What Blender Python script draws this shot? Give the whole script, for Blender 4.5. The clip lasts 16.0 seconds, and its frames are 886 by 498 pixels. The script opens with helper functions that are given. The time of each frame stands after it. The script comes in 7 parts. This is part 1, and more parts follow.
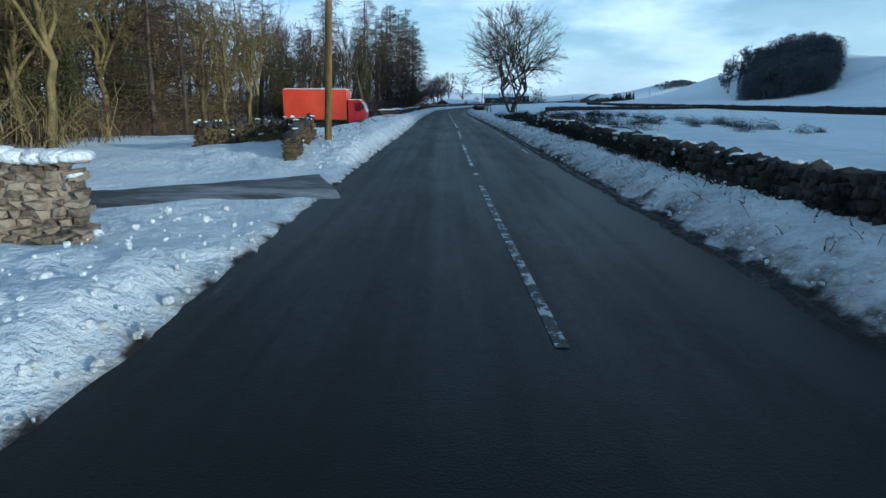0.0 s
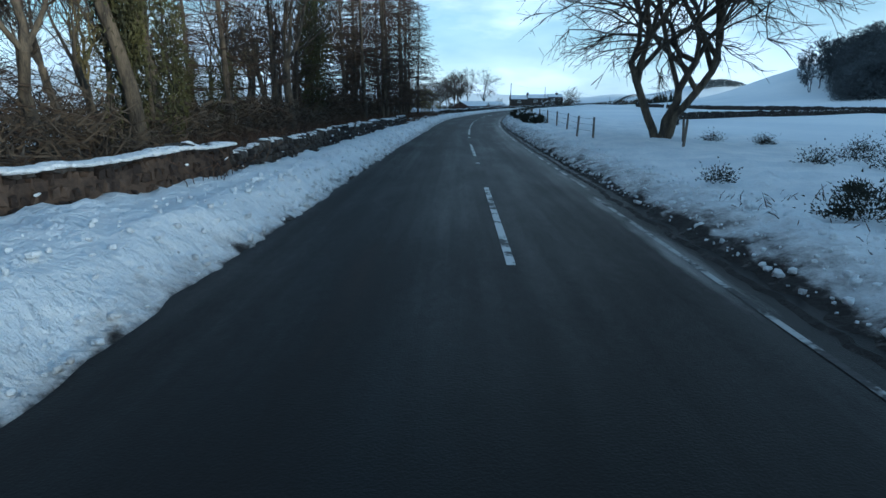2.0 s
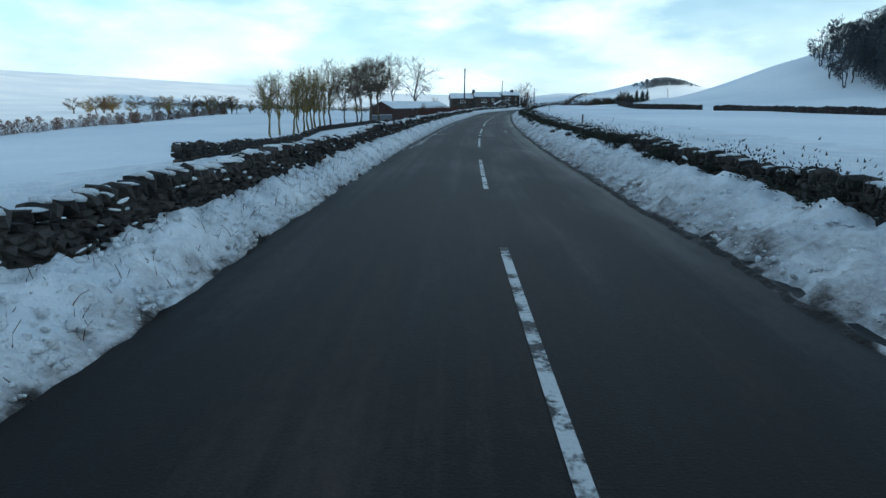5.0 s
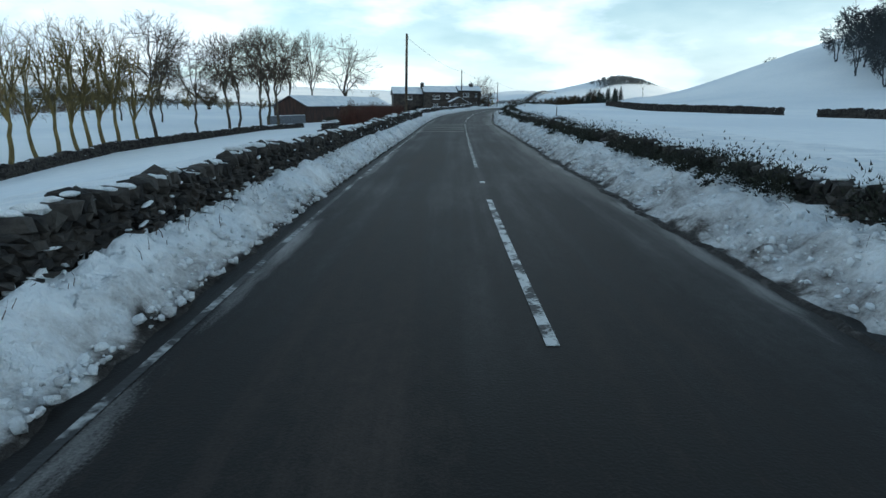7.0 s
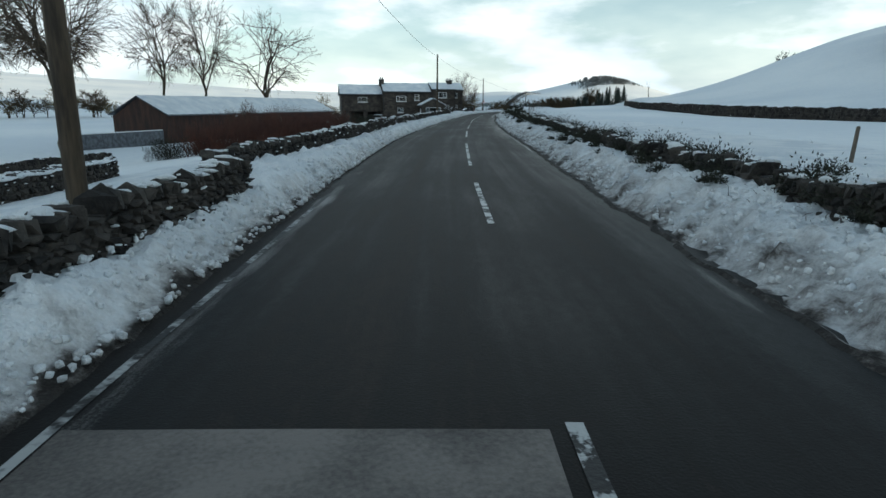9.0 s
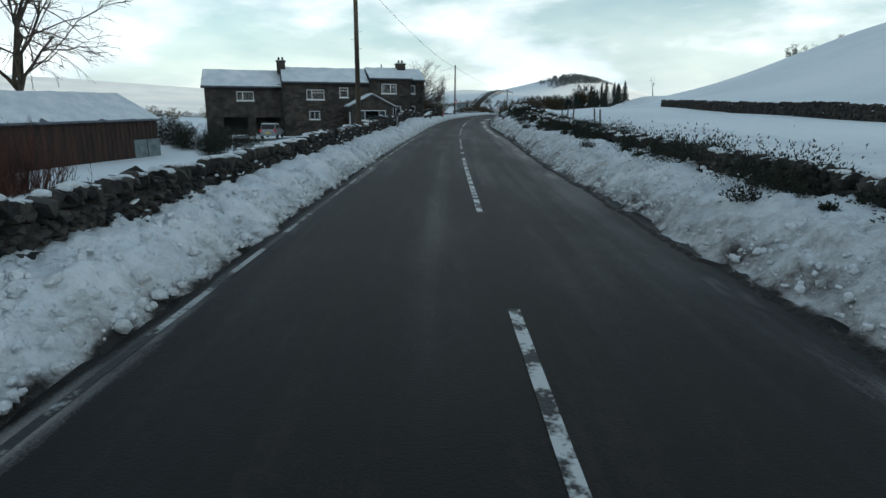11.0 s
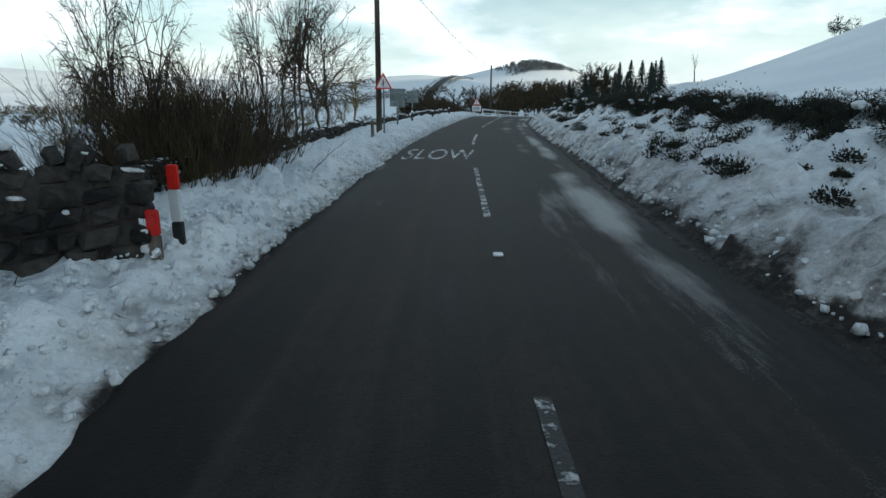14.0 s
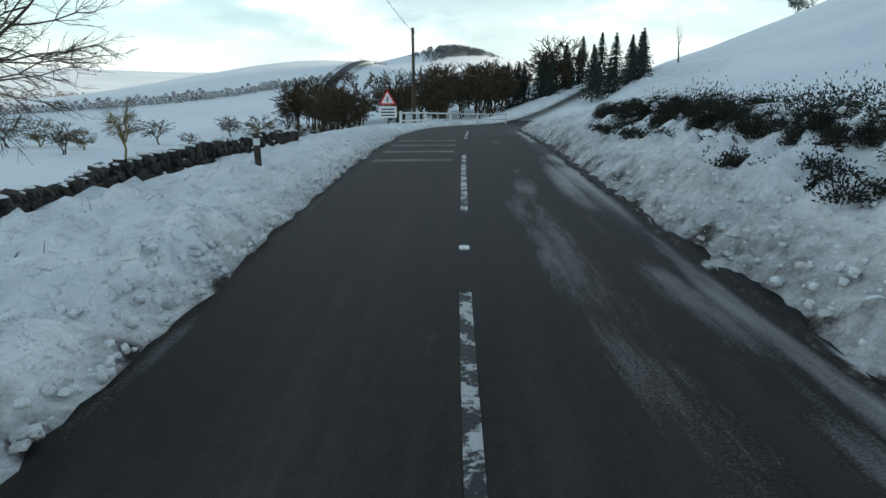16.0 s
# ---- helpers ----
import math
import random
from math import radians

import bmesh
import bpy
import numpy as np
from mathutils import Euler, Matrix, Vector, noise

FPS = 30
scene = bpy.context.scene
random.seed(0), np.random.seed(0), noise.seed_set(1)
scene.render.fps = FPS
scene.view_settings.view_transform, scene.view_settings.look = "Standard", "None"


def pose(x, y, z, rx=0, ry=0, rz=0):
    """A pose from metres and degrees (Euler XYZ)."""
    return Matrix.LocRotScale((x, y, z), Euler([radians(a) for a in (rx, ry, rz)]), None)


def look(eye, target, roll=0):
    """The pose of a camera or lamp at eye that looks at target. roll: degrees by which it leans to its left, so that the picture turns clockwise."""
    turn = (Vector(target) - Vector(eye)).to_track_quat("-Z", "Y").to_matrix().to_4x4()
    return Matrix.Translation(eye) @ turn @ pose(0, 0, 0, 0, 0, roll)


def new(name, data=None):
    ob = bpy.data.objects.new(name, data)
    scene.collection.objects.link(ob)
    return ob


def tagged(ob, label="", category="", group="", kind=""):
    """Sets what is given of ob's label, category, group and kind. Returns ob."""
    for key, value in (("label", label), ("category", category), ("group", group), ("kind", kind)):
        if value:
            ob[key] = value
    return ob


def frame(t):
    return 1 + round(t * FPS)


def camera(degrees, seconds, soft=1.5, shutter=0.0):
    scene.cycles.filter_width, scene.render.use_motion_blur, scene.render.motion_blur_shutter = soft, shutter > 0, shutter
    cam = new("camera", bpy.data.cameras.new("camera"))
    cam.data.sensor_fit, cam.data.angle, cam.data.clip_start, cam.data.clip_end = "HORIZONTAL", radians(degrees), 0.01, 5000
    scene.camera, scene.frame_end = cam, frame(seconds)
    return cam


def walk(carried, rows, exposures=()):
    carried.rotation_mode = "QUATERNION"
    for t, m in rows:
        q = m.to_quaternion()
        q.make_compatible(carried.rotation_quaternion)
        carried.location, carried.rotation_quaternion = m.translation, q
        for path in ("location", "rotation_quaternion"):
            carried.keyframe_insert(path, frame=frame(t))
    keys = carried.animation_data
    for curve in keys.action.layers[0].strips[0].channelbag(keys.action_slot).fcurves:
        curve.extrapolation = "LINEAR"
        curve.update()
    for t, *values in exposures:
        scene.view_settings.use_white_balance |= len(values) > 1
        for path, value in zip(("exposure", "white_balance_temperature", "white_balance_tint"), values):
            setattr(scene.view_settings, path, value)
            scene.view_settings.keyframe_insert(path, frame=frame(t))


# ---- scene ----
cam = camera(74.15, 16.0, soft=1.5)
PATH = [
    (0, (0.00, -0.00, 1.85), (-0.009, 9.695, -0.601), 0.45),
    (0.5, (-0.06, 12.32, 1.85), (-0.061, 22.024, -0.573), 0.43),
    (1, (-0.00, 24.70, 1.85), (-0.101, 34.384, -0.655), -0.20),
    (1.5, (0.18, 37.03, 1.85), (-0.152, 46.714, -0.621), -0.25),
    (2, (0.27, 49.87, 1.85), (-0.051, 59.570, -0.569), 0.19),
    (2.5, (0.15, 62.96, 1.85), (-0.172, 72.682, -0.481), 0.44),
    (3, (-0.02, 75.77, 1.85), (-0.163, 85.482, -0.533), 0.75),
    (3.5, (-0.04, 88.48, 1.85), (0.046, 98.193, -0.528), 0.70),
    (4, (0.31, 101.00, 1.85), (0.704, 110.698, -0.574), 0.57),
    (4.2, (0.54, 105.86, 1.85), (0.926, 115.561, -0.555), 0.10),
    (5.2, (2.26, 129.63, 1.85), (3.204, 139.293, -0.556), 0.00),
    (6.3, (5.44, 155.15, 1.85), (6.819, 164.761, -0.557), 0.01),
    (6.5, (6.14, 159.77, 1.85), (7.583, 169.360, -0.577), 0.11),
    (7, (7.96, 171.30, 1.85), (9.625, 180.852, -0.597), 0.71),
    (7.5, (9.92, 182.76, 1.85), (11.769, 192.277, -0.602), 0.82),
    (8, (12.10, 193.98, 1.85), (13.991, 203.497, -0.568), -0.02),
    (8.4, (14.05, 202.94, 1.85), (15.986, 212.442, -0.585), -0.27),
    (9, (16.64, 216.58, 1.85), (18.726, 226.062, -0.550), 0.32),
    (9.2, (17.47, 221.27, 1.85), (19.655, 230.721, -0.563), -0.10),
    (10.2, (23.37, 245.40, 1.85), (25.782, 254.798, -0.561), 0.00),
    (11.3, (30.86, 272.49, 1.85), (33.657, 281.780, -0.559), 0.09),
    (11.5, (32.33, 277.43, 1.85), (35.132, 286.708, -0.620), -0.33),
    (12, (35.91, 289.61, 1.85), (38.806, 298.847, -0.660), -0.19),
    (12.5, (39.59, 301.13, 1.85), (42.602, 310.297, -0.774), -0.64),
    (13, (43.17, 311.74, 1.85), (46.330, 320.874, -0.729), -0.29),
    (13.5, (46.59, 321.44, 1.85), (49.922, 330.523, -0.694), 0.70),
    (14, (50.00, 330.50, 1.85), (53.512, 339.513, -0.695), 0.40),
    (14.5, (53.57, 339.20, 1.85), (57.327, 348.113, -0.695), 0.18),
    (15, (57.23, 347.73, 1.85), (61.279, 356.523, -0.675), -0.65),
    (15.5, (61.10, 355.96, 1.85), (65.534, 364.532, -0.780), 0.17),
    (16, (65.51, 363.86, 1.85), (70.172, 372.284, -0.870), -0.34),
]
EXPOSURES = [(0.0, -0.38, 4500, -2), (2.5, -0.12, 4600, -2), (4.0, 0.0, 4850, -1), (7.0, 0.08, 5400, 1), (9.0, -0.02, 5850, 2), (12.5, -0.06, 5800, 2), (14.0, 0.06, 5800, 3), (16.0, 0.14, 5800, 2)]
walk(cam, [(t, look(eye, target, roll)) for t, eye, target, roll in PATH], EXPOSURES)

# ---------------------------------------------------------------- light
SUN_AZ, SUN_EL = radians(128), radians(8.5)     # azimuth from +y, clockwise; low winter sun over the added right-hand ridge
world = bpy.data.worlds.new("winter_sky")
scene.world = world
world.use_nodes = True
wn, wl = world.node_tree.nodes, world.node_tree.links
wn.clear()
w_out = wn.new("ShaderNodeOutputWorld")
w_bg = wn.new("ShaderNodeBackground")
w_sky = wn.new("ShaderNodeTexSky")
w_sky.sky_type = "NISHITA"
w_sky.sun_disc = False
w_sky.sun_elevation = SUN_EL
w_sky.sun_rotation = SUN_AZ
w_sky.air_density, w_sky.dust_density, w_sky.ozone_density = 1.0, 0.6, 2.0
w_co = wn.new("ShaderNodeTexCoord")
w_map = wn.new("ShaderNodeMapping")
w_map.inputs["Scale"].default_value = (1.0, 1.0, 3.2)
w_n1 = wn.new("ShaderNodeTexNoise")
w_n1.inputs["Scale"].default_value, w_n1.inputs["Detail"].default_value, w_n1.inputs["Roughness"].default_value = 2.6, 7.0, 0.55
w_ramp = wn.new("ShaderNodeValToRGB")
w_ramp.color_ramp.elements[0].position, w_ramp.color_ramp.elements[1].position = 0.34, 0.54
w_sep = wn.new("ShaderNodeSeparateXYZ")
w_low = wn.new("ShaderNodeMapRange")             # cloud closes in towards the horizon
w_low.inputs["From Min"].default_value, w_low.inputs["From Max"].default_value = 0.02, 0.30
w_low.inputs["To Min"].default_value, w_low.inputs["To Max"].default_value = 0.75, 0.0
w_max = wn.new("ShaderNodeMath")
w_max.operation = "MAXIMUM"
w_high = wn.new("ShaderNodeMapRange")            # open blue overhead
w_high.inputs["From Min"].default_value, w_high.inputs["From Max"].default_value = 0.22, 0.5
w_high.inputs["To Min"].default_value, w_high.inputs["To Max"].default_value = 1.0, 0.27
w_thin = wn.new("ShaderNodeMath")
w_thin.operation = "MULTIPLY"
w_n2 = wn.new("ShaderNodeTexNoise")
w_n2.inputs["Scale"].default_value, w_n2.inputs["Detail"].default_value = 5.0, 6.0
w_cl = wn.new("ShaderNodeValToRGB")
w_cl.color_ramp.elements[0].color, w_cl.color_ramp.elements[1].color = (8.0, 8.7, 9.1, 1), (13.0, 12.7, 12.0, 1)
w_cl.color_ramp.elements[0].position, w_cl.color_ramp.elements[1].position = 0.3, 0.62
w_blue = wn.new("ShaderNodeMix")
w_blue.data_type, w_blue.blend_type = "RGBA", "MULTIPLY"
w_blue.inputs["Factor"].default_value = 1.0
w_blue.inputs["B"].default_value = (1.7, 1.85, 1.62, 1)
w_mix = wn.new("ShaderNodeMix")
w_mix.data_type = "RGBA"
wl.new(w_co.outputs["Generated"], w_map.inputs["Vector"])
wl.new(w_map.outputs["Vector"], w_n1.inputs["Vector"])
wl.new(w_map.outputs["Vector"], w_n2.inputs["Vector"])
wl.new(w_n1.outputs["Fac"], w_ramp.inputs["Fac"])
wl.new(w_co.outputs["Generated"], w_sep.inputs["Vector"])
wl.new(w_sep.outputs["Z"], w_low.inputs["Value"])
wl.new(w_ramp.outputs["Color"], w_max.inputs[0])
wl.new(w_low.outputs["Result"], w_max.inputs[1])
wl.new(w_n2.outputs["Fac"], w_cl.inputs["Fac"])
wl.new(w_sky.outputs["Color"], w_blue.inputs["A"])
wl.new(w_sep.outputs["Z"], w_high.inputs["Value"])
wl.new(w_max.outputs[0], w_thin.inputs[0])
wl.new(w_high.outputs["Result"], w_thin.inputs[1])
wl.new(w_thin.outputs[0], w_mix.inputs["Factor"])
wl.new(w_blue.outputs["Result"], w_mix.inputs["A"])
wl.new(w_cl.outputs["Color"], w_mix.inputs["B"])
wl.new(w_mix.outputs["Result"], w_bg.inputs["Color"])
w_bg.inputs["Strength"].default_value = 0.10
wl.new(w_bg.outputs["Background"], w_out.inputs["Surface"])

sun_data = bpy.data.lights.new("sun", "SUN")
sun_data.energy, sun_data.angle, sun_data.color = 5.0, radians(1.0), (1.0, 0.80, 0.55)
sun = new("sun", sun_data)
sun_dir = Vector((math.sin(SUN_AZ) * math.cos(SUN_EL), math.cos(SUN_AZ) * math.cos(SUN_EL), math.sin(SUN_EL)))
sun.matrix_world = look(sun_dir * 200, (0, 0, 0))


# ---------------------------------------------------------------- materials
def material(name, dark, light, rough=0.8, scale=6.0, bump=0.2, bump_scale=40.0, metal=0.0, spread=(0.35, 0.65), per_object=0.0, coat=0.0, stretch=None, spec=0.5, per_island=0.0, lump=0.0, lump_scale=2.5):
    """Two-scale procedural surface: broad colour drift, fine grain in colour, gloss and relief."""
    m = bpy.data.materials.new(name)
    m.use_nodes = True
    n, l = m.node_tree.nodes, m.node_tree.links
    b = n["Principled BSDF"]
    co = n.new("ShaderNodeTexCoord")
    src = co.outputs["Object"]
    if stretch:
        mp = n.new("ShaderNodeMapping")
        mp.inputs["Scale"].default_value = stretch
        l.new(src, mp.inputs["Vector"])
        src = mp.outputs["Vector"]
    big, fine = n.new("ShaderNodeTexNoise"), n.new("ShaderNodeTexNoise")
    big.inputs["Scale"].default_value, big.inputs["Detail"].default_value = scale, 5.0
    fine.inputs["Scale"].default_value, fine.inputs["Detail"].default_value = bump_scale, 3.0
    l.new(src, big.inputs["Vector"])
    l.new(src, fine.inputs["Vector"])
    add = n.new("ShaderNodeMath")
    add.operation = "MULTIPLY_ADD"
    add.inputs[1].default_value = 0.35
    l.new(fine.outputs["Fac"], add.inputs[0])
    l.new(big.outputs["Fac"], add.inputs[2])
    off = n.new("ShaderNodeMath")
    off.operation = "SUBTRACT"
    off.inputs[1].default_value = 0.175
    l.new(add.outputs[0], off.inputs[0])
    value = off.outputs[0]
    if per_object or per_island:
        info = n.new("ShaderNodeObjectInfo") if per_object else n.new("ShaderNodeNewGeometry")
        vary = n.new("ShaderNodeMath")
        vary.operation = "MULTIPLY_ADD"
        vary.inputs[1].default_value = per_object or per_island
        l.new(info.outputs["Random"] if per_object else info.outputs["Random Per Island"], vary.inputs[0])
        half = n.new("ShaderNodeMath")
        half.operation = "SUBTRACT"
        half.inputs[1].default_value = (per_object or per_island) / 2
        l.new(value, half.inputs[0])
        l.new(half.outputs[0], vary.inputs[2])
        value = vary.outputs[0]
    ramp = n.new("ShaderNodeValToRGB")
    ramp.color_ramp.elements[0].position, ramp.color_ramp.elements[1].position = spread
    ramp.color_ramp.elements[0].color, ramp.color_ramp.elements[1].color = (*dark, 1), (*light, 1)
    l.new(value, ramp.inputs["Fac"])
    l.new(ramp.outputs["Color"], b.inputs["Base Color"])
    b.inputs["Metallic"].default_value = metal
    b.inputs["Coat Weight"].default_value = coat
    b.inputs["Specular IOR Level"].default_value = spec
    rr = n.new("ShaderNodeMapRange")
    rr.inputs["To Min"].default_value, rr.inputs["To Max"].default_value = max(rough - 0.12, 0.03), min(rough + 0.12, 1.0)
    l.new(big.outputs["Fac"], rr.inputs["Value"])
    l.new(rr.outputs["Result"], b.inputs["Roughness"])
    if bump:
        bp = n.new("ShaderNodeBump")
        bp.inputs["Strength"].default_value, bp.inputs["Distance"].default_value = bump, 0.05
        l.new(fine.outputs["Fac"], bp.inputs["Height"])
        l.new(bp.outputs["Normal"], b.inputs["Normal"])
        if lump:
            ln, lb = n.new("ShaderNodeTexNoise"), n.new("ShaderNodeBump")
            ln.inputs["Scale"].default_value, ln.inputs["Detail"].default_value, ln.inputs["Roughness"].default_value = lump_scale, 6.0, 0.62
            l.new(src, ln.inputs["Vector"])
            lb.inputs["Strength"].default_value, lb.inputs["Distance"].default_value = 1.0, lump
            l.new(ln.outputs["Fac"], lb.inputs["Height"])
            l.new(lb.outputs["Normal"], bp.inputs["Normal"])
    return m


SNOW = material("snow", (0.74, 0.77, 0.80), (0.90, 0.905, 0.905), 0.75, 0.9, 0.6, 11.0, spec=0.2, lump=0.20, lump_scale=2.8)
SNOW_FAR = material("snow_far", (0.76, 0.79, 0.82), (0.89, 0.90, 0.90), 0.85, 0.03, 0.5, 1.5, spec=0.1, lump=0.35, lump_scale=0.25)
PAINT = material("worn_road_paint", (0.020, 0.018, 0.017), (0.55, 0.55, 0.54), 0.6, 3.0, 0.2, 26.0, spread=(0.43, 0.55))
WORNPAINT = material("scuffed_road_paint", (0.018, 0.016, 0.015), (0.46, 0.46, 0.45), 0.6, 4.5, 0.2, 30.0, spread=(0.505, 0.59))
EDGEPAINT = material("worn_edge_paint", (0.016, 0.014, 0.013), (0.40, 0.40, 0.39), 0.6, 1.1, 0.2, 14.0, spread=(0.48, 0.60))
BAR = material("pale_road_bar", (0.055, 0.047, 0.042), (0.19, 0.168, 0.15), 0.7, 0.9, 0.2, 30.0)
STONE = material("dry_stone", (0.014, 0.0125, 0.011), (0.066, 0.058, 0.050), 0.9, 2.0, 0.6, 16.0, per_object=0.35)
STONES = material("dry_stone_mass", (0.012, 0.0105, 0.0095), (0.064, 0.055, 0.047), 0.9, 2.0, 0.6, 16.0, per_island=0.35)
# pale field stone; the warm sunlight on the entrance wall is in this colour
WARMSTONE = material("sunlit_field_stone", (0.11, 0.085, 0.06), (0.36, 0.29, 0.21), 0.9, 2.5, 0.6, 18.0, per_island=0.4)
# brown stone darkened to hold the shade under the trees
BROWNSTONE = material("dark_brown_stone", (0.022, 0.014, 0.010), (0.085, 0.058, 0.040), 0.92, 2.2, 0.6, 18.0, per_island=0.4)
MOSSTONE = material("mossy_brown_stone", (0.026, 0.018, 0.010), (0.125, 0.09, 0.04), 0.92, 2.2, 0.6, 18.0, per_island=0.4)
HOUSESTONE = material("dark_house_stone", (0.022, 0.0185, 0.0155), (0.078, 0.064, 0.053), 0.9, 1.2, 0.5, 12.0)
BLOCK = material("house_stone_block", (0.021, 0.0175, 0.015), (0.092, 0.074, 0.061), 0.9, 1.8, 0.5, 14.0, per_object=0.3)
SLATE = material("slate", (0.05, 0.055, 0.065), (0.14, 0.15, 0.17), 0.6, 3.0, 0.3, 20.0)
BARK = material("bark", (0.028, 0.022, 0.016), (0.115, 0.09, 0.06), 0.95, 5.0, 0.7, 30.0, stretch=(1, 1, 0.25))
TWIG = material("twigs", (0.035, 0.026, 0.018), (0.11, 0.08, 0.05), 0.95, 2.0, 0.0)
# mossy olive bark, its colour brightened for low sun on trunks and twigs
OLIVE = material("olive_bark", (0.07, 0.055, 0.02), (0.24, 0.18, 0.065), 0.95, 3.0, 0.5, 24.0, stretch=(1, 1, 0.3))
LARCH = material("larch_twigs", (0.030, 0.020, 0.013), (0.095, 0.058, 0.034), 0.95, 2.0, 0.0)
GORSE = material("gorse", (0.007, 0.009, 0.006), (0.032, 0.034, 0.019), 0.9, 3.0, 0.0)
BRUSH = material("dead_brush", (0.028, 0.017, 0.011), (0.125, 0.072, 0.042), 0.95, 3.0, 0.0)
DARKBRUSH = material("dark_olive_twigs", (0.022, 0.016, 0.009), (0.10, 0.07, 0.032), 0.95, 1.2, 0.0)
RUSTBRUSH = material("rust_twigs", (0.035, 0.012, 0.008), (0.12, 0.045, 0.028), 0.95, 1.2, 0.0)
# bare wood with the blue-grey of distant haze mixed into its colour
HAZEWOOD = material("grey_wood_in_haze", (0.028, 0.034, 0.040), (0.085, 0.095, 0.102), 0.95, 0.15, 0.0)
# conifer green washed to blue-grey: distance haze is put into this colour
HAZEFIR = material("conifers_in_haze", (0.06, 0.07, 0.078), (0.17, 0.19, 0.20), 0.9, 0.15, 0.0)
LITTER = material("leaf_litter_and_snow", (0.026, 0.017, 0.011), (0.075, 0.048, 0.03), 0.95, 1.2, 0.8, 9.0)
FIR = material("fir_needles", (0.008, 0.014, 0.012), (0.035, 0.05, 0.036), 0.9, 1.5, 0.0)
EVERGREEN = material("evergreen_leaves", (0.018, 0.019, 0.006), (0.085, 0.078, 0.02), 0.8, 1.5, 0.0)
POLEWOOD = material("tarred_pole_wood", (0.035, 0.026, 0.018), (0.13, 0.095, 0.06), 0.85, 3.0, 0.4, 24.0, stretch=(1, 1, 0.12))
# pole wood with the yellow of the low sun put into its colour
YELLOWPOLE = material("sunlit_pole_wood", (0.085, 0.055, 0.018), (0.27, 0.185, 0.055), 0.85, 3.0, 0.4, 24.0, stretch=(1, 1, 0.12))
POSTWOOD = material("weathered_post_wood", (0.06, 0.05, 0.04), (0.22, 0.18, 0.14), 0.9, 4.0, 0.4, 24.0, stretch=(1, 1, 0.2))
BOARDWOOD = material("brown_boarding", (0.018, 0.010, 0.008), (0.062, 0.030, 0.020), 0.85, 2.0, 0.4, 18.0, stretch=(1, 1, 0.2))
ORANGE = material("orange_truck_side", (0.50, 0.040, 0.014), (0.66, 0.072, 0.022), 0.5, 0.5, 0.05, 9.0, coat=0.2)
RED = material("red_cab_paint", (0.34, 0.008, 0.014), (0.50, 0.018, 0.024), 0.35, 1.5, 0.0, coat=0.4)
BLACK = material("black_rubber", (0.012, 0.012, 0.012), (0.04, 0.038, 0.036), 0.8, 5.0, 0.2, 30.0)
CHASSIS = material("dirty_chassis_steel", (0.02, 0.018, 0.016), (0.09, 0.075, 0.06), 0.75, 4.0, 0.3, 20.0, metal=0.3)
WHITE = material("white_paint", (0.70, 0.71, 0.72), (0.82, 0.82, 0.81), 0.45, 2.0, 0.05, 20.0)
GREYMETAL = material("grey_sign_back", (0.12, 0.15, 0.15), (0.24, 0.27, 0.27), 0.55, 2.0, 0.1, 16.0, metal=0.3)
GALV = material("galvanised_steel", (0.20, 0.21, 0.22), (0.40, 0.41, 0.42), 0.5, 4.0, 0.1, 20.0, metal=0.6)
REFLECT_RED = material("red_reflector", (0.55, 0.015, 0.012), (0.75, 0.03, 0.02), 0.3, 3.0, 0.0)
YELLOW = material("yellow_plate", (0.60, 0.42, 0.02), (0.75, 0.55, 0.05), 0.5, 3.0, 0.0)
WIRE = material("black_cable", (0.015, 0.015, 0.015), (0.03, 0.03, 0.03), 0.6, 3.0, 0.0)
CURTAIN = material("net_curtain", (0.10, 0.105, 0.11), (0.36, 0.37, 0.37), 0.9, 3.0, 0.3, 12.0, stretch=(6, 6, 0.3))
ROOM = material("dim_room", (0.02, 0.02, 0.02), (0.06, 0.055, 0.05), 0.95, 1.0, 0.0)


def glass_material(name, tint, rough):
    m = bpy.data.materials.new(name)
    m.use_nodes = True
    b = m.node_tree.nodes["Principled BSDF"]
    b.inputs["Base Color"].default_value = (*tint, 1)
    b.inputs["Roughness"].default_value = rough
    b.inputs["Transmission Weight"].default_value = 1.0
    b.inputs["IOR"].default_value = 1.45
    return m


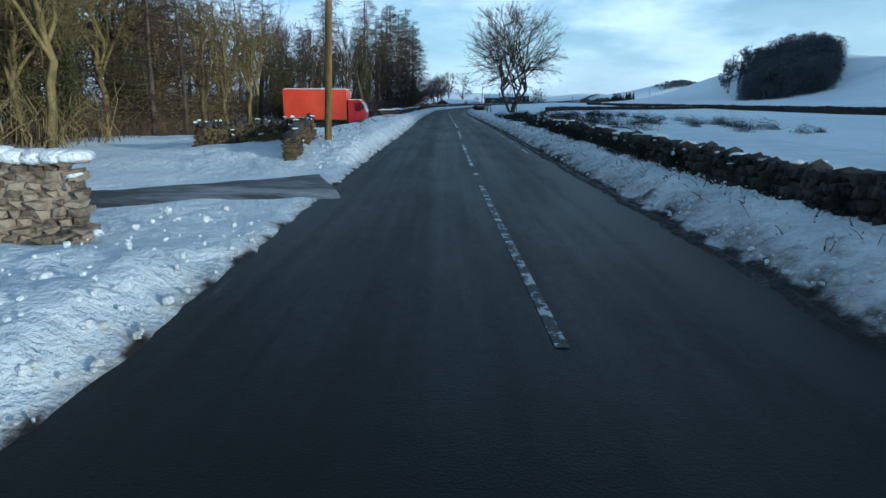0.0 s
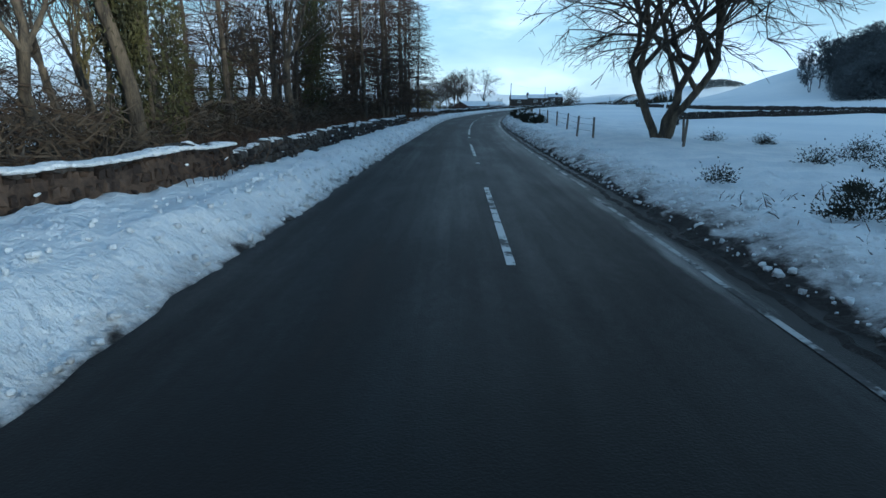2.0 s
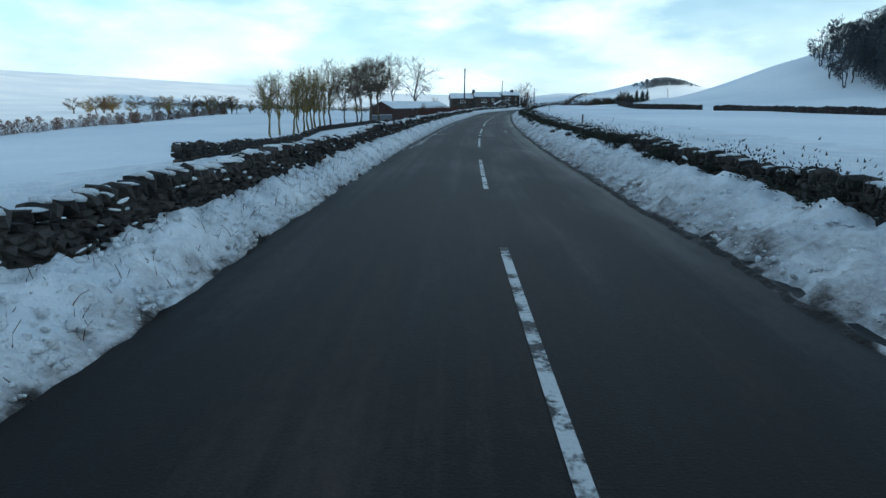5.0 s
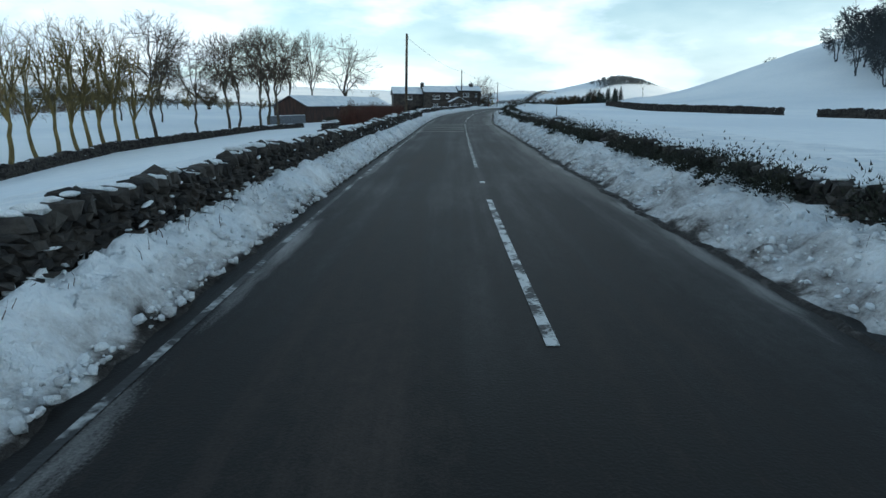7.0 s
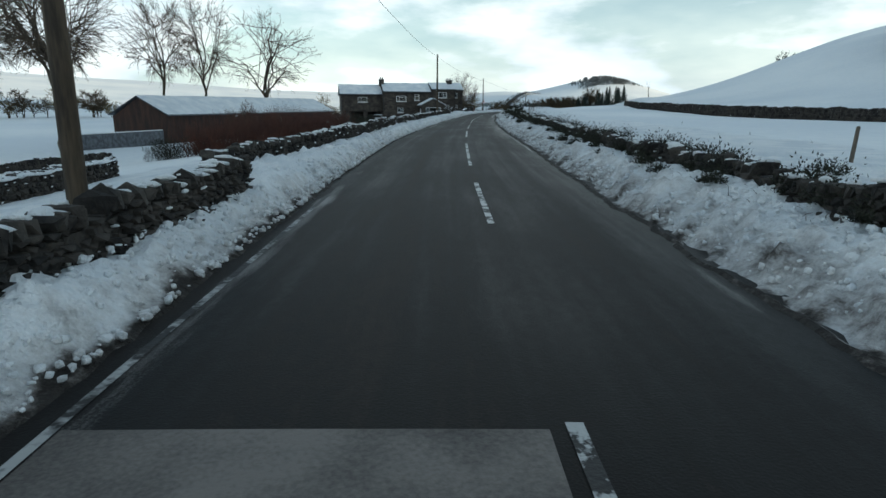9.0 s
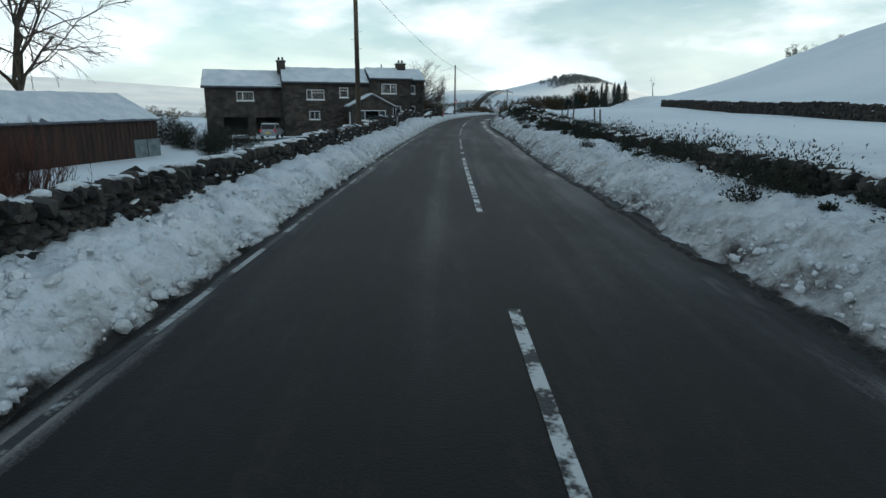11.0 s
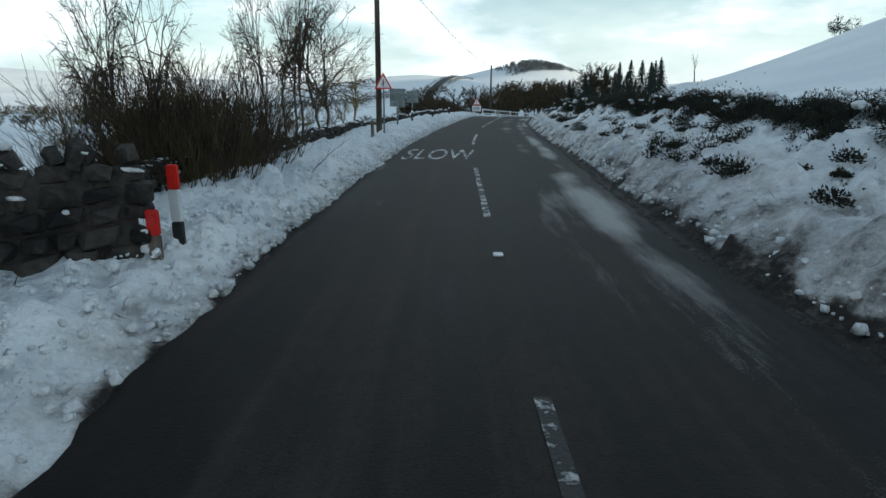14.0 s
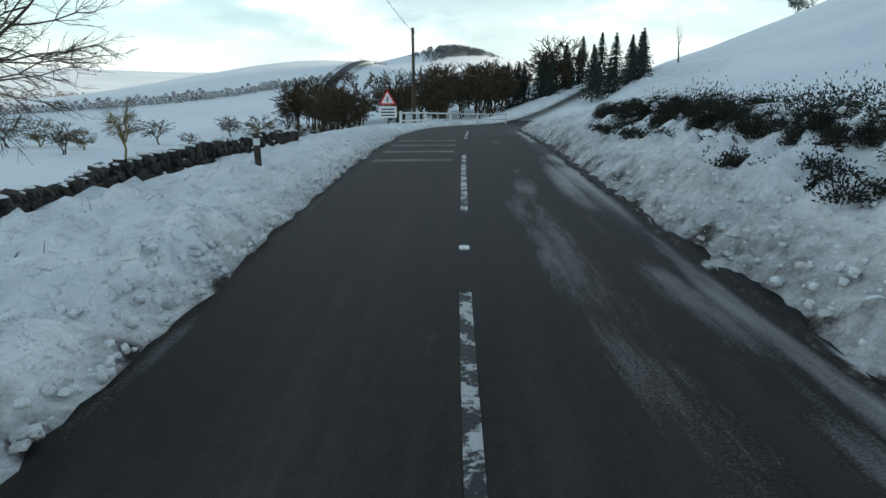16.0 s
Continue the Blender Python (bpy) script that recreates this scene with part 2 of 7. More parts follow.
def verge_material():
    """Snow that turns to slush and grit where the grime attribute rises."""
    m = SNOW.copy()
    m.name = "ploughed_snow"
    n, l = m.node_tree.nodes, m.node_tree.links
    b = n["Principled BSDF"]
    snow_col = b.inputs["Base Color"].links[0].from_socket
    at = n.new("ShaderNodeAttribute")
    at.attribute_name = "grime"
    co = n.new("ShaderNodeTexCoord")
    ns = n.new("ShaderNodeTexNoise")
    ns.inputs["Scale"].default_value, ns.inputs["Detail"].default_value, ns.inputs["Roughness"].default_value = 3.4, 9.0, 0.78
    l.new(co.outputs["Object"], ns.inputs["Vector"])
    sm = n.new("ShaderNodeMath")
    sm.operation = "MULTIPLY_ADD"
    sm.inputs[1].default_value = 1.22
    l.new(ns.outputs["Fac"], sm.inputs[0])
    l.new(at.outputs["Fac"], sm.inputs[2])
    r1 = n.new("ShaderNodeValToRGB")
    e = r1.color_ramp.elements
    e[0].position, e[0].color = 0.62, (0, 0, 0, 1)
    e[1].position, e[1].color = 1.30, (1, 1, 1, 1)
    half = n.new("ShaderNodeMath")
    half.operation = "MULTIPLY"
    half.inputs[1].default_value = 0.5
    l.new(sm.outputs[0], half.inputs[0])
    e[0].position, e[1].position = 0.36, 0.66
    l.new(half.outputs[0], r1.inputs["Fac"])
    dirt = n.new("ShaderNodeValToRGB")
    dirt.color_ramp.elements[0].color, dirt.color_ramp.elements[1].color = (0.42, 0.38, 0.35, 1), (0.03, 0.026, 0.023, 1)
    dirt.color_ramp.elements[0].position, dirt.color_ramp.elements[1].position = 0.45, 0.72
    l.new(half.outputs[0], dirt.inputs["Fac"])
    mx = n.new("ShaderNodeMix")
    mx.data_type = "RGBA"
    l.new(r1.outputs["Color"], mx.inputs["Factor"])
    l.new(snow_col, mx.inputs["A"])
    l.new(dirt.outputs["Color"], mx.inputs["B"])
    l.new(mx.outputs["Result"], b.inputs["Base Color"])
    return m


def asphalt_material():
    """Worn, damp road surface: aggregate, wheel polish, salt-dried patches and streaks that follow the road."""
    m = bpy.data.materials.new("worn_asphalt")
    m.use_nodes = True
    n, l = m.node_tree.nodes, m.node_tree.links
    b = n["Principled BSDF"]
    along_, across, dry = (n.new("ShaderNodeAttribute") for _ in range(3))
    along_.attribute_name, across.attribute_name, dry.attribute_name = "along", "across", "dry"
    vec = n.new("ShaderNodeCombineXYZ")
    l.new(across.outputs["Fac"], vec.inputs["X"])
    l.new(along_.outputs["Fac"], vec.inputs["Y"])

    def cloud(scale, stretch, detail, rough):
        mp, ns = n.new("ShaderNodeMapping"), n.new("ShaderNodeTexNoise")
        mp.inputs["Scale"].default_value = stretch
        ns.inputs["Scale"].default_value, ns.inputs["Detail"].default_value, ns.inputs["Roughness"].default_value = scale, detail, rough
        l.new(vec.outputs["Vector"], mp.inputs["Vector"])
        l.new(mp.outputs["Vector"], ns.inputs["Vector"])
        return ns.outputs["Fac"]

    def calc(op, x, y, z=None):
        q = n.new("ShaderNodeMath")
        q.operation = op
        for k, v in enumerate((x, y, z)):
            if v is not None:
                if isinstance(v, (int, float)):
                    q.inputs[k].default_value = v
                else:
                    l.new(v, q.inputs[k])
        return q.outputs[0]

    patches = cloud(0.55, (1.0, 0.30, 1.0), 7.0, 0.66)
    streaks = cloud(1.0, (3.4, 0.07, 1.0), 6.0, 0.6)
    grain = cloud(46.0, (1.0, 1.0, 1.0), 2.0, 0.7)
    chips = cloud(9.0, (1.0, 0.6, 1.0), 6.0, 0.75)
    mixv = calc("MULTIPLY_ADD", patches, 1.05, calc("MULTIPLY_ADD", streaks, 0.75, -0.92))
    mixv = calc("ADD", mixv, calc("MULTIPLY_ADD", chips, 0.55, -0.275))
    mixv = calc("ADD", mixv, calc("MULTIPLY_ADD", grain, 0.45, -0.225))
    mixv = calc("ADD", mixv, dry.outputs["Fac"])
    ramp = n.new("ShaderNodeValToRGB")
    e = ramp.color_ramp.elements
    e[0].position, e[0].color = 0.12, (0.0032, 0.0027, 0.0025, 1)
    e[1].position, e[1].color = 1.0, (0.060, 0.048, 0.041, 1)
    mid = e.new(0.52)
    mid.color = (0.0098, 0.0078, 0.0068, 1)
    l.new(mixv, ramp.inputs["Fac"])
    slush = n.new("ShaderNodeAttribute")
    slush.attribute_name = "slush"
    torn = cloud(1.5, (1.5, 0.22, 1.0), 9.0, 0.72)
    cover = n.new("ShaderNodeMapRange")
    cover.inputs["From Min"].default_value, cover.inputs["From Max"].default_value = 0.86, 1.32
    l.new(calc("ADD", slush.outputs["Fac"], calc("ADD", torn, calc("MULTIPLY_ADD", grain, 0.35, -0.175))), cover.inputs["Value"])
    film = n.new("ShaderNodeMix")
    film.data_type = "RGBA"
    film.inputs["B"].default_value = (0.34, 0.325, 0.31, 1)
    l.new(calc("MULTIPLY", cover.outputs["Result"], calc("MINIMUM", calc("MULTIPLY", slush.outputs["Fac"], 6.0), 1.0)), film.inputs["Factor"])
    l.new(ramp.outputs["Color"], film.inputs["A"])
    l.new(film.outputs["Result"], b.inputs["Base Color"])
    rr = n.new("ShaderNodeMapRange")
    rr.inputs["From Min"].default_value, rr.inputs["From Max"].default_value = 0.1, 0.9
    rr.inputs["To Min"].default_value, rr.inputs["To Max"].default_value = 0.46, 0.80
    l.new(mixv, rr.inputs["Value"])
    l.new(rr.outputs["Result"], b.inputs["Roughness"])
    b.inputs["Specular IOR Level"].default_value = 0.20
    bp = n.new("ShaderNodeBump")
    bp.inputs["Strength"].default_value, bp.inputs["Distance"].default_value = 0.25, 0.02
    l.new(calc("ADD", grain, calc("MULTIPLY", chips, 0.6)), bp.inputs["Height"])
    l.new(bp.outputs["Normal"], b.inputs["Normal"])
    return m


ENTRANCE = material("slushy_track", (0.05, 0.044, 0.04), (0.34, 0.32, 0.31), 0.6, 0.9, 0.5, 9.0, spread=(0.42, 0.68), stretch=(0.4, 1.3, 1.0))
ASPHALT = asphalt_material()


VERGE = verge_material()
GLASS = glass_material("window_glass", (0.55, 0.62, 0.64), 0.03)


# ---------------------------------------------------------------- building helpers
def mesh_of(name, verts, faces, mat, smooth=False):
    me = bpy.data.meshes.new(name)
    me.from_pydata([tuple(v) for v in verts], [], faces)
    for m in (mat if isinstance(mat, (list, tuple)) else [mat]):
        me.materials.append(m)
    if smooth:
        me.polygons.foreach_set("use_smooth", [True] * len(me.polygons))
    me.update()
    return me


def part(name, me, parent=None, label="", at=None):
    ob = new(name, me)
    if at is not None:
        ob.matrix_basis = at
    if parent is not None:
        ob.parent = parent
    if label:
        ob["label"] = label
    return ob


def thing(name, m, label, category, group="", kind=""):
    ob = new(name)
    ob.empty_display_size = 0.2
    ob.matrix_basis = m
    return tagged(ob, label, category, group, kind)


def bm_mesh(name, bm, mat, smooth=False):
    me = bpy.data.meshes.new(name)
    bm.to_mesh(me)
    bm.free()
    me.materials.append(mat)
    if smooth:
        me.polygons.foreach_set("use_smooth", [True] * len(me.polygons))
    return me


def box(name, x0, x1, y0, y1, z0, z1, mat, bevel=0.02, taper=1.0, segments=2):
    """A block with worn edges; taper narrows its top."""
    bm = bmesh.new()
    bmesh.ops.create_cube(bm, size=1.0)
    cx, cy, cz = (x0 + x1) / 2, (y0 + y1) / 2, (z0 + z1) / 2
    for v in bm.verts:
        k = taper if v.co.z > 0 else 1.0
        v.co = (cx + v.co.x * (x1 - x0) * k, cy + v.co.y * (y1 - y0) * k, cz + v.co.z * (z1 - z0))
    if bevel:
        bmesh.ops.bevel(bm, geom=list(bm.edges), offset=bevel, segments=segments, affect="EDGES", clamp_overlap=True)
    return bm_mesh(name, bm, mat)


def prism(name, outline, depth, mat, axis="x", start=0.0, bevel=0.0):
    """An outline of (a, b) pairs pushed along an axis: x -> (y, z), y -> (x, z)."""
    bm = bmesh.new()
    put = (lambda a, b, d: (d, a, b)) if axis == "x" else (lambda a, b, d: (a, d, b))
    v0 = [bm.verts.new(put(a, b, start)) for a, b in outline]
    v1 = [bm.verts.new(put(a, b, start + depth)) for a, b in outline]
    n = len(outline)
    bm.faces.new(v0)
    bm.faces.new(v1[::-1])
    for i in range(n):
        bm.faces.new((v0[i], v0[(i + 1) % n], v1[(i + 1) % n], v1[i]))
    bmesh.ops.recalc_face_normals(bm, faces=bm.faces)
    if bevel:
        bmesh.ops.bevel(bm, geom=list(bm.edges), offset=bevel, segments=2, affect="EDGES", clamp_overlap=True)
    return bm_mesh(name, bm, mat)


def tube(name, points, radii, mat, sides=8):
    """A round bar through the points, with a radius at each of them."""
    vs, fs = [], []
    pts = [Vector(p) for p in points]
    for i, p in enumerate(pts):
        d = (pts[min(i + 1, len(pts) - 1)] - pts[max(i - 1, 0)]).normalized()
        u = d.cross(Vector((0, 0, 1)) if abs(d.z) < 0.9 else Vector((1, 0, 0))).normalized()
        w = d.cross(u)
        for k in range(sides):
            a = 2 * math.pi * k / sides
            vs.append(p + (u * math.cos(a) + w * math.sin(a)) * radii[i])
    for i in range(len(pts) - 1):
        for k in range(sides):
            a, b = i * sides + k, i * sides + (k + 1) % sides
            fs.append((a, b, b + sides, a + sides))
    fs.append(tuple(range(sides))[::-1])
    fs.append(tuple(range((len(pts) - 1) * sides, len(pts) * sides)))
    return mesh_of(name, vs, fs, mat, True)


# ---------------------------------------------------------------- the road's line
ROAD = [(0.11, -40.0), (0.11, -40.0), (0.09, -32.0), (0.05, -18.0), (0.01, -4.0), (-0.02, 10.0), (0.08, 24.0), (0.34, 38.0), (0.44, 52.0), (0.22, 65.99), (0.05, 79.99), (0.2, 93.99), (0.72, 107.98), (1.65, 121.95), (3.01, 135.88), (4.75, 149.77), (6.79, 163.63), (9.06, 177.44), (11.62, 191.2), (14.38, 204.93), (17.13, 218.66), (20.17, 232.32), (23.55, 245.91), (27.17, 259.43), (31.01, 272.89), (35.0, 286.31), (39.19, 299.67), (43.65, 312.94), (48.41, 326.11), (53.6, 339.11), (59.32, 351.89), (65.51, 363.86), (68.4, 369.12), (71.44, 374.29), (74.51, 379.45), (77.61, 384.58), (80.74, 389.7), (84.1, 394.67), (86.53, 397.85), (93.26, 405.24), (100.82, 411.78), (109.11, 417.36), (117.69, 422.49), (126.27, 427.62), (134.86, 432.75), (143.44, 437.88), (152.02, 443.01)]
_r = np.array([p for i, p in enumerate(ROAD) if i == 0 or p != ROAD[i - 1]], float)
_c = np.r_[0, np.cumsum(np.hypot(*np.diff(_r, axis=0).T))]
_d = np.arange(0, _c[-1], 1.0)
AX = np.c_[np.interp(_d, _c, _r[:, 0]), np.interp(_d, _c, _r[:, 1])]
for _ in range(40):
    AX[1:-1] = (AX[:-2] + 2 * AX[1:-1] + AX[2:]) / 4
AS = np.r_[0, np.cumsum(np.hypot(*np.diff(AX, axis=0).T))]
AS -= np.interp(0.0, AX[:, 1], AS)
AT = np.gradient(AX, axis=0)
AT /= np.linalg.norm(AT, axis=1)[:, None]


def at_road(s, o):
    """World x, y at s metres along the road and o metres to the right of the line."""
    x, y = np.interp(s, AS, AX[:, 0]), np.interp(s, AS, AX[:, 1])
    tx, ty = np.interp(s, AS, AT[:, 0]), np.interp(s, AS, AT[:, 1])
    return x + ty * o, y - tx * o


def heading(s):
    return math.degrees(math.atan2(np.interp(s, AS, AT[:, 0]), np.interp(s, AS, AT[:, 1])))


def road_so(x, y):
    """s and o of world points, in one go."""
    x, y = np.atleast_1d(x).astype(float), np.atleast_1d(y).astype(float)
    s, o = np.empty(len(x)), np.empty(len(x))
    for i in range(0, len(x), 4000):
        dx, dy = x[i:i + 4000, None] - AX[None, :, 0], y[i:i + 4000, None] - AX[None, :, 1]
        k = (dx * dx + dy * dy).argmin(1)
        r = np.arange(len(k))
        s[i:i + 4000] = AS[k] + dx[r, k] * AT[k, 0] + dy[r, k] * AT[k, 1]
        o[i:i + 4000] = dx[r, k] * AT[k, 1] - dy[r, k] * AT[k, 0]
    return s, o


def along(s, *pairs):
    return np.interp(s, [p[0] for p in pairs], [p[1] for p in pairs])


def left_edge(s):
    return along(s, (0, -2.3), (30, -2.6), (56, -2.9), (90, -2.3), (120, -2.9), (160, -2.4), (205, -2.4), (225, -2.6), (248, -3.0), (285, -2.45), (308, -2.1), (345, -2.3), (374, -2.15), (400, -2.4))


def right_edge(s):
    return along(s, (0, 3.5), (36, 3.2), (50, 2.95), (95, 3.0), (120, 3.2), (180, 3.4), (205, 3.3), (225, 3.1), (245, 3.5), (286, 3.05), (300, 3.2), (318, 2.75), (345, 2.85), (357, 3.25), (377, 2.65), (400, 3.0))


def centre_line(s):
    return along(s, (0, 0.98), (26, 0.68), (50, 0.45), (66, 0.55), (95, 0.5), (110, 0.45), (176, 0.8), (224, 0.72), (285, 0.6), (330, 0.52), (348, 0.38), (361, 0.12), (372, 0.04), (383, 0.26), (400, 0.4))


def smooth(x, a, b):
    t = np.clip((np.asarray(x, float) - a) / (b - a), 0, 1)
    return t * t * (3 - 2 * t)


def hills(x, y):
    """Distant ground: the long ridge on the right, an added shading ridge out of view, the far wooded hill ahead and
    the valley sides.
    """
    def hump(a, cx, cy, su, sv, th=0.0):
        c, q = math.cos(th), math.sin(th)
        u, v = ((x - cx) * c + (y - cy) * q) / su, (-(x - cx) * q + (y - cy) * c) / sv
        return a * np.exp(-(u * u + v * v))
    z = hump(29.2, 248, 420, 63, 117, -0.67) + hump(5.0, 168, 352, 30, 40) + hump(40.0, 285, 235, 80, 120)
    # an unseen high ridge, added out of view to keep most of the road in shade
    z = z + (49.8 + 10.0 * smooth(y, -165, -112)) * np.exp(-((x - 270) / 70) ** 2) * smooth(y, -520, -420) * (1 - smooth(y, 200, 300))
    z = z + hump(17, 132, 552, 62, 48) * smooth(y, 455, 500) + hump(22, 300, 765, 70, 80) + hump(9, 150, 800, 260, 130) + hump(15, -60, 900, 300, 160)
    z = z + hump(34, -420, 760, 300, 260) + hump(30, -560, 320, 220, 320) + hump(26, 620, 900, 300, 200) + hump(30, 640, 200, 200, 300)
    return z


def ground_z(x, y, so=None):
    x, y = np.atleast_1d(x).astype(float), np.atleast_1d(y).astype(float)
    s, o = road_so(x, y) if so is None else so
    left = -0.14 * np.clip(-o - 4.0, 0, 18) * smooth(s, 120, 175)
    left = left - 0.9 * smooth(-o, 5, 16) * smooth(s, 335, 375)
    right = 0.25 * smooth(o, 4, 9) + 0.15 * smooth(o, 4.0, 7.5) * smooth(s, 290, 320)
    left = left - 1.0 * smooth(-o, 5.5, 8.5) * smooth(s, 30, 38) * (1 - smooth(s, 58, 66))
    past = (-2.4 * smooth(s, 385, 450) - 3.5 * smooth(s, 440, 560)) * (1 - smooth(o, 12, 45)) * (1 - smooth(s, 430, 480) * smooth(o, -90, -20))
    return np.where(o < 0, left, right) + past + hills(x, y) * np.maximum(smooth(np.abs(o), 4, 18), smooth(s, 430, 470))


def gz(x, y):
    return float(ground_z(x, y)[0])


def spot(s, o, dz=0.0, turn=0.0):
    """A pose on the ground beside the road, facing along it."""
    x, y = (float(v) for v in at_road(s, o))
    return pose(x, y, verge_z(s, o) + dz, 0, 0, turn - heading(s))


# ---------------------------------------------------------------- ground, verges, road
def lumps(s, o, seed, size):
    return np.array([noise.noise((a / size, b / size, seed)) for a, b in zip(np.ravel(s), np.ravel(o))]).reshape(np.shape(s))


def bank_height(s, o):
    """Ploughed snow beside the road, before its lumps."""
    le, re = left_edge(s), right_edge(s)
    dl, dr = le - o, o - re
    top_l = along(s, (-20, 0.30), (8, 0.32), (10, 0.05), (16, 0.05), (19, 0.45), (30, 0.42), (48, 0.62), (60, 0.42), (100, 0.38), (200, 0.36), (260, 0.40), (307, 0.40), (313, 0.66), (319, 0.60), (324, 0.38), (350, 0.30), (400, 0.22))
    top_r = along(s, (0, 0.42), (40, 0.36), (60, 0.26), (90, 0.34), (170, 0.46), (230, 0.46), (290, 0.50), (320, 0.58), (345, 0.62), (375, 0.55), (400, 0.45))
    left = top_l * smooth(dl, 0.0, 0.75)
    right = top_r * smooth(dr, 0.12, 1.3) - 0.05 * smooth(dr, -0.1, 0.1) * (1 - smooth(dr, 0.2, 0.5))
    rise = along(s, (290, 0.0), (320, 0.22), (345, 0.42), (380, 0.45), (400, 0.3)) * smooth(dr, 1.0, 3.4)
    return np.where(o < 0, left, right + rise)


def verge_z(s, o):
    """Height of the snow beside the road, for standing things on it."""
    x, y = at_road(s, o)
    fade = 1 - smooth(abs(o), 6.0, 12.0)
    return float(ground_z(x, y)[0]) + float(bank_height(np.array(s), np.array(o))) * float(fade)


def verge_spots(s, o):
    """World points on the snow for arrays of s and o."""
    x, y = at_road(s, o)
    z = ground_z(x, y, (s, o)) + bank_height(s, o) * (1 - smooth(np.abs(o), 6.0, 12.0))
    return np.c_[x, y, z].tolist()


def verge(name, side, label):
    ss = np.r_[np.arange(-45, -6, 1.5), np.arange(-6, 400, 0.21), np.arange(400, 480, 1.5)]
    steps = np.r_[-0.06, np.arange(0.06, 1.2, 0.10), np.arange(1.2, 3.0, 0.16), np.arange(3.0, 6.0, 0.5), 6.6, 7.8, 9.4, 11.5, 14.0]
    wob = np.array([0.10 * noise.noise((v * 0.35, 3.1 * side, 0)) + 0.07 * noise.noise((v * 1.3, 7.7, side)) + 0.09 * noise.noise((v * 4.1, 1.7, side)) for v in ss])
    edge = left_edge(ss) - wob if side < 0 else right_edge(ss) + wob
    S_, D_ = np.meshgrid(ss, steps, indexing="ij")
    O_ = edge[:, None] + side * D_
    x, y = at_road(S_, O_)
    flat = (np.ravel(S_), np.ravel(O_))
    base = ground_z(np.ravel(x), np.ravel(y), flat).reshape(S_.shape)
    z = base + bank_height(S_, np.where(side < 0, left_edge(S_) - D_, right_edge(S_) + D_)) * (1 - smooth(np.abs(O_), 6, 12))
    rough = smooth(D_, 0.02, 0.5) * (1 - 0.7 * smooth(D_, 4, 9)) * (0.5 + 0.5 * smooth(S_, 55, 110))
    z = z + rough * (0.15 * lumps(S_, O_, 2.0 + side, 0.8) + 0.20 * (np.abs(lumps(S_, O_, 9.0 + side, 0.42)) * 1.6 - 0.3) + 0.16 * np.abs(lumps(S_, O_, 4.0 + side, 0.27)) + 0.12 * lumps(S_, O_, 5.0, 3.5))
    if side > 0:
        chunky = smooth(S_, 285, 305) * smooth(D_, 0.9, 1.6) * (1 - smooth(D_, 3.6, 5.0))
        z = z + chunky * (0.30 * np.clip(np.abs(lumps(S_, O_, 21.0, 0.75)) * 2.2 - 0.35, 0, 0.6) + 0.12 * np.clip(lumps(S_, O_, 23.0, 0.3), 0, 1))
    if side < 0:
        calm = smooth(S_, 5.5, 7.5) * (1 - smooth(S_, 14.5, 16.5)) * smooth(D_, 0.1, 0.5)
        z = z * (1 - calm) + (base + 0.04 + 0.05 * lumps(S_, O_, 3.0, 1.3)) * calm
    z[:, 0] = -0.05 + base[:, 0]
    z[:, 1] = np.maximum(z[:, 1], base[:, 1] + 0.012)
    z[:, -1] -= 0.25
    verts = np.c_[np.ravel(x), np.ravel(y), np.ravel(z)]
    m, n = S_.shape
    i = (np.arange(m - 1)[:, None] * n + np.arange(n - 1)[None, :]).ravel()
    quads = np.c_[i, i + 1, i + n + 1, i + n] if side < 0 else np.c_[i, i + n, i + n + 1, i + 1]
    me = bpy.data.meshes.new(name)
    me.from_pydata(verts.tolist(), [], quads.tolist())
    me.materials.append(VERGE)
    # road dirt thrown on to the bank: most in the gutter, fading up the heap
    g0 = along(S_, (0, 0.26), (40, 0.42), (60, 0.5), (90, 0.4), (110, 0.14), (285, 0.18), (305, 0.30), (322, 0.42), (345, 0.40), (362, 0.22), (380, 0.15)) if side > 0 else along(S_, (0, 0.02), (150, 0.03), (180, 0.12), (230, 0.14), (300, 0.03), (400, 0.02))
    g1 = along(S_, (0, 1.3), (150, 1.6), (300, 1.9), (340, 2.1), (400, 1.9)) if side > 0 else along(S_, (0, 0.35), (200, 0.6), (320, 0.6), (400, 0.7))
    spots_ = lumps(S_, O_, 12.0 + side, 0.5)
    grime = np.where(D_ < g0 + 0.15 * spots_, 0.85, ((0.58 if side > 0 else 0.46) + 0.38 * spots_) * np.clip(1 - (D_ - g0) / g1, 0, 1)) + 0.10 * np.clip(lumps(S_, O_, 17.0, 0.9), 0, 1)
    me.attributes.new("grime", "FLOAT", "POINT").data.foreach_set("value", np.ravel(grime).astype(np.float32))
    me.polygons.foreach_set("use_smooth", [True] * len(me.polygons))
    me.update()
    return tagged(new(name, me), label, "snow bank", kind="structure")


verge("verge_left", -1, "ploughed white snow bank along the road, lumpy and gritty at the edge")
verge("verge_right", 1, "ploughed snow bank along the road with dark grit in the gutter")

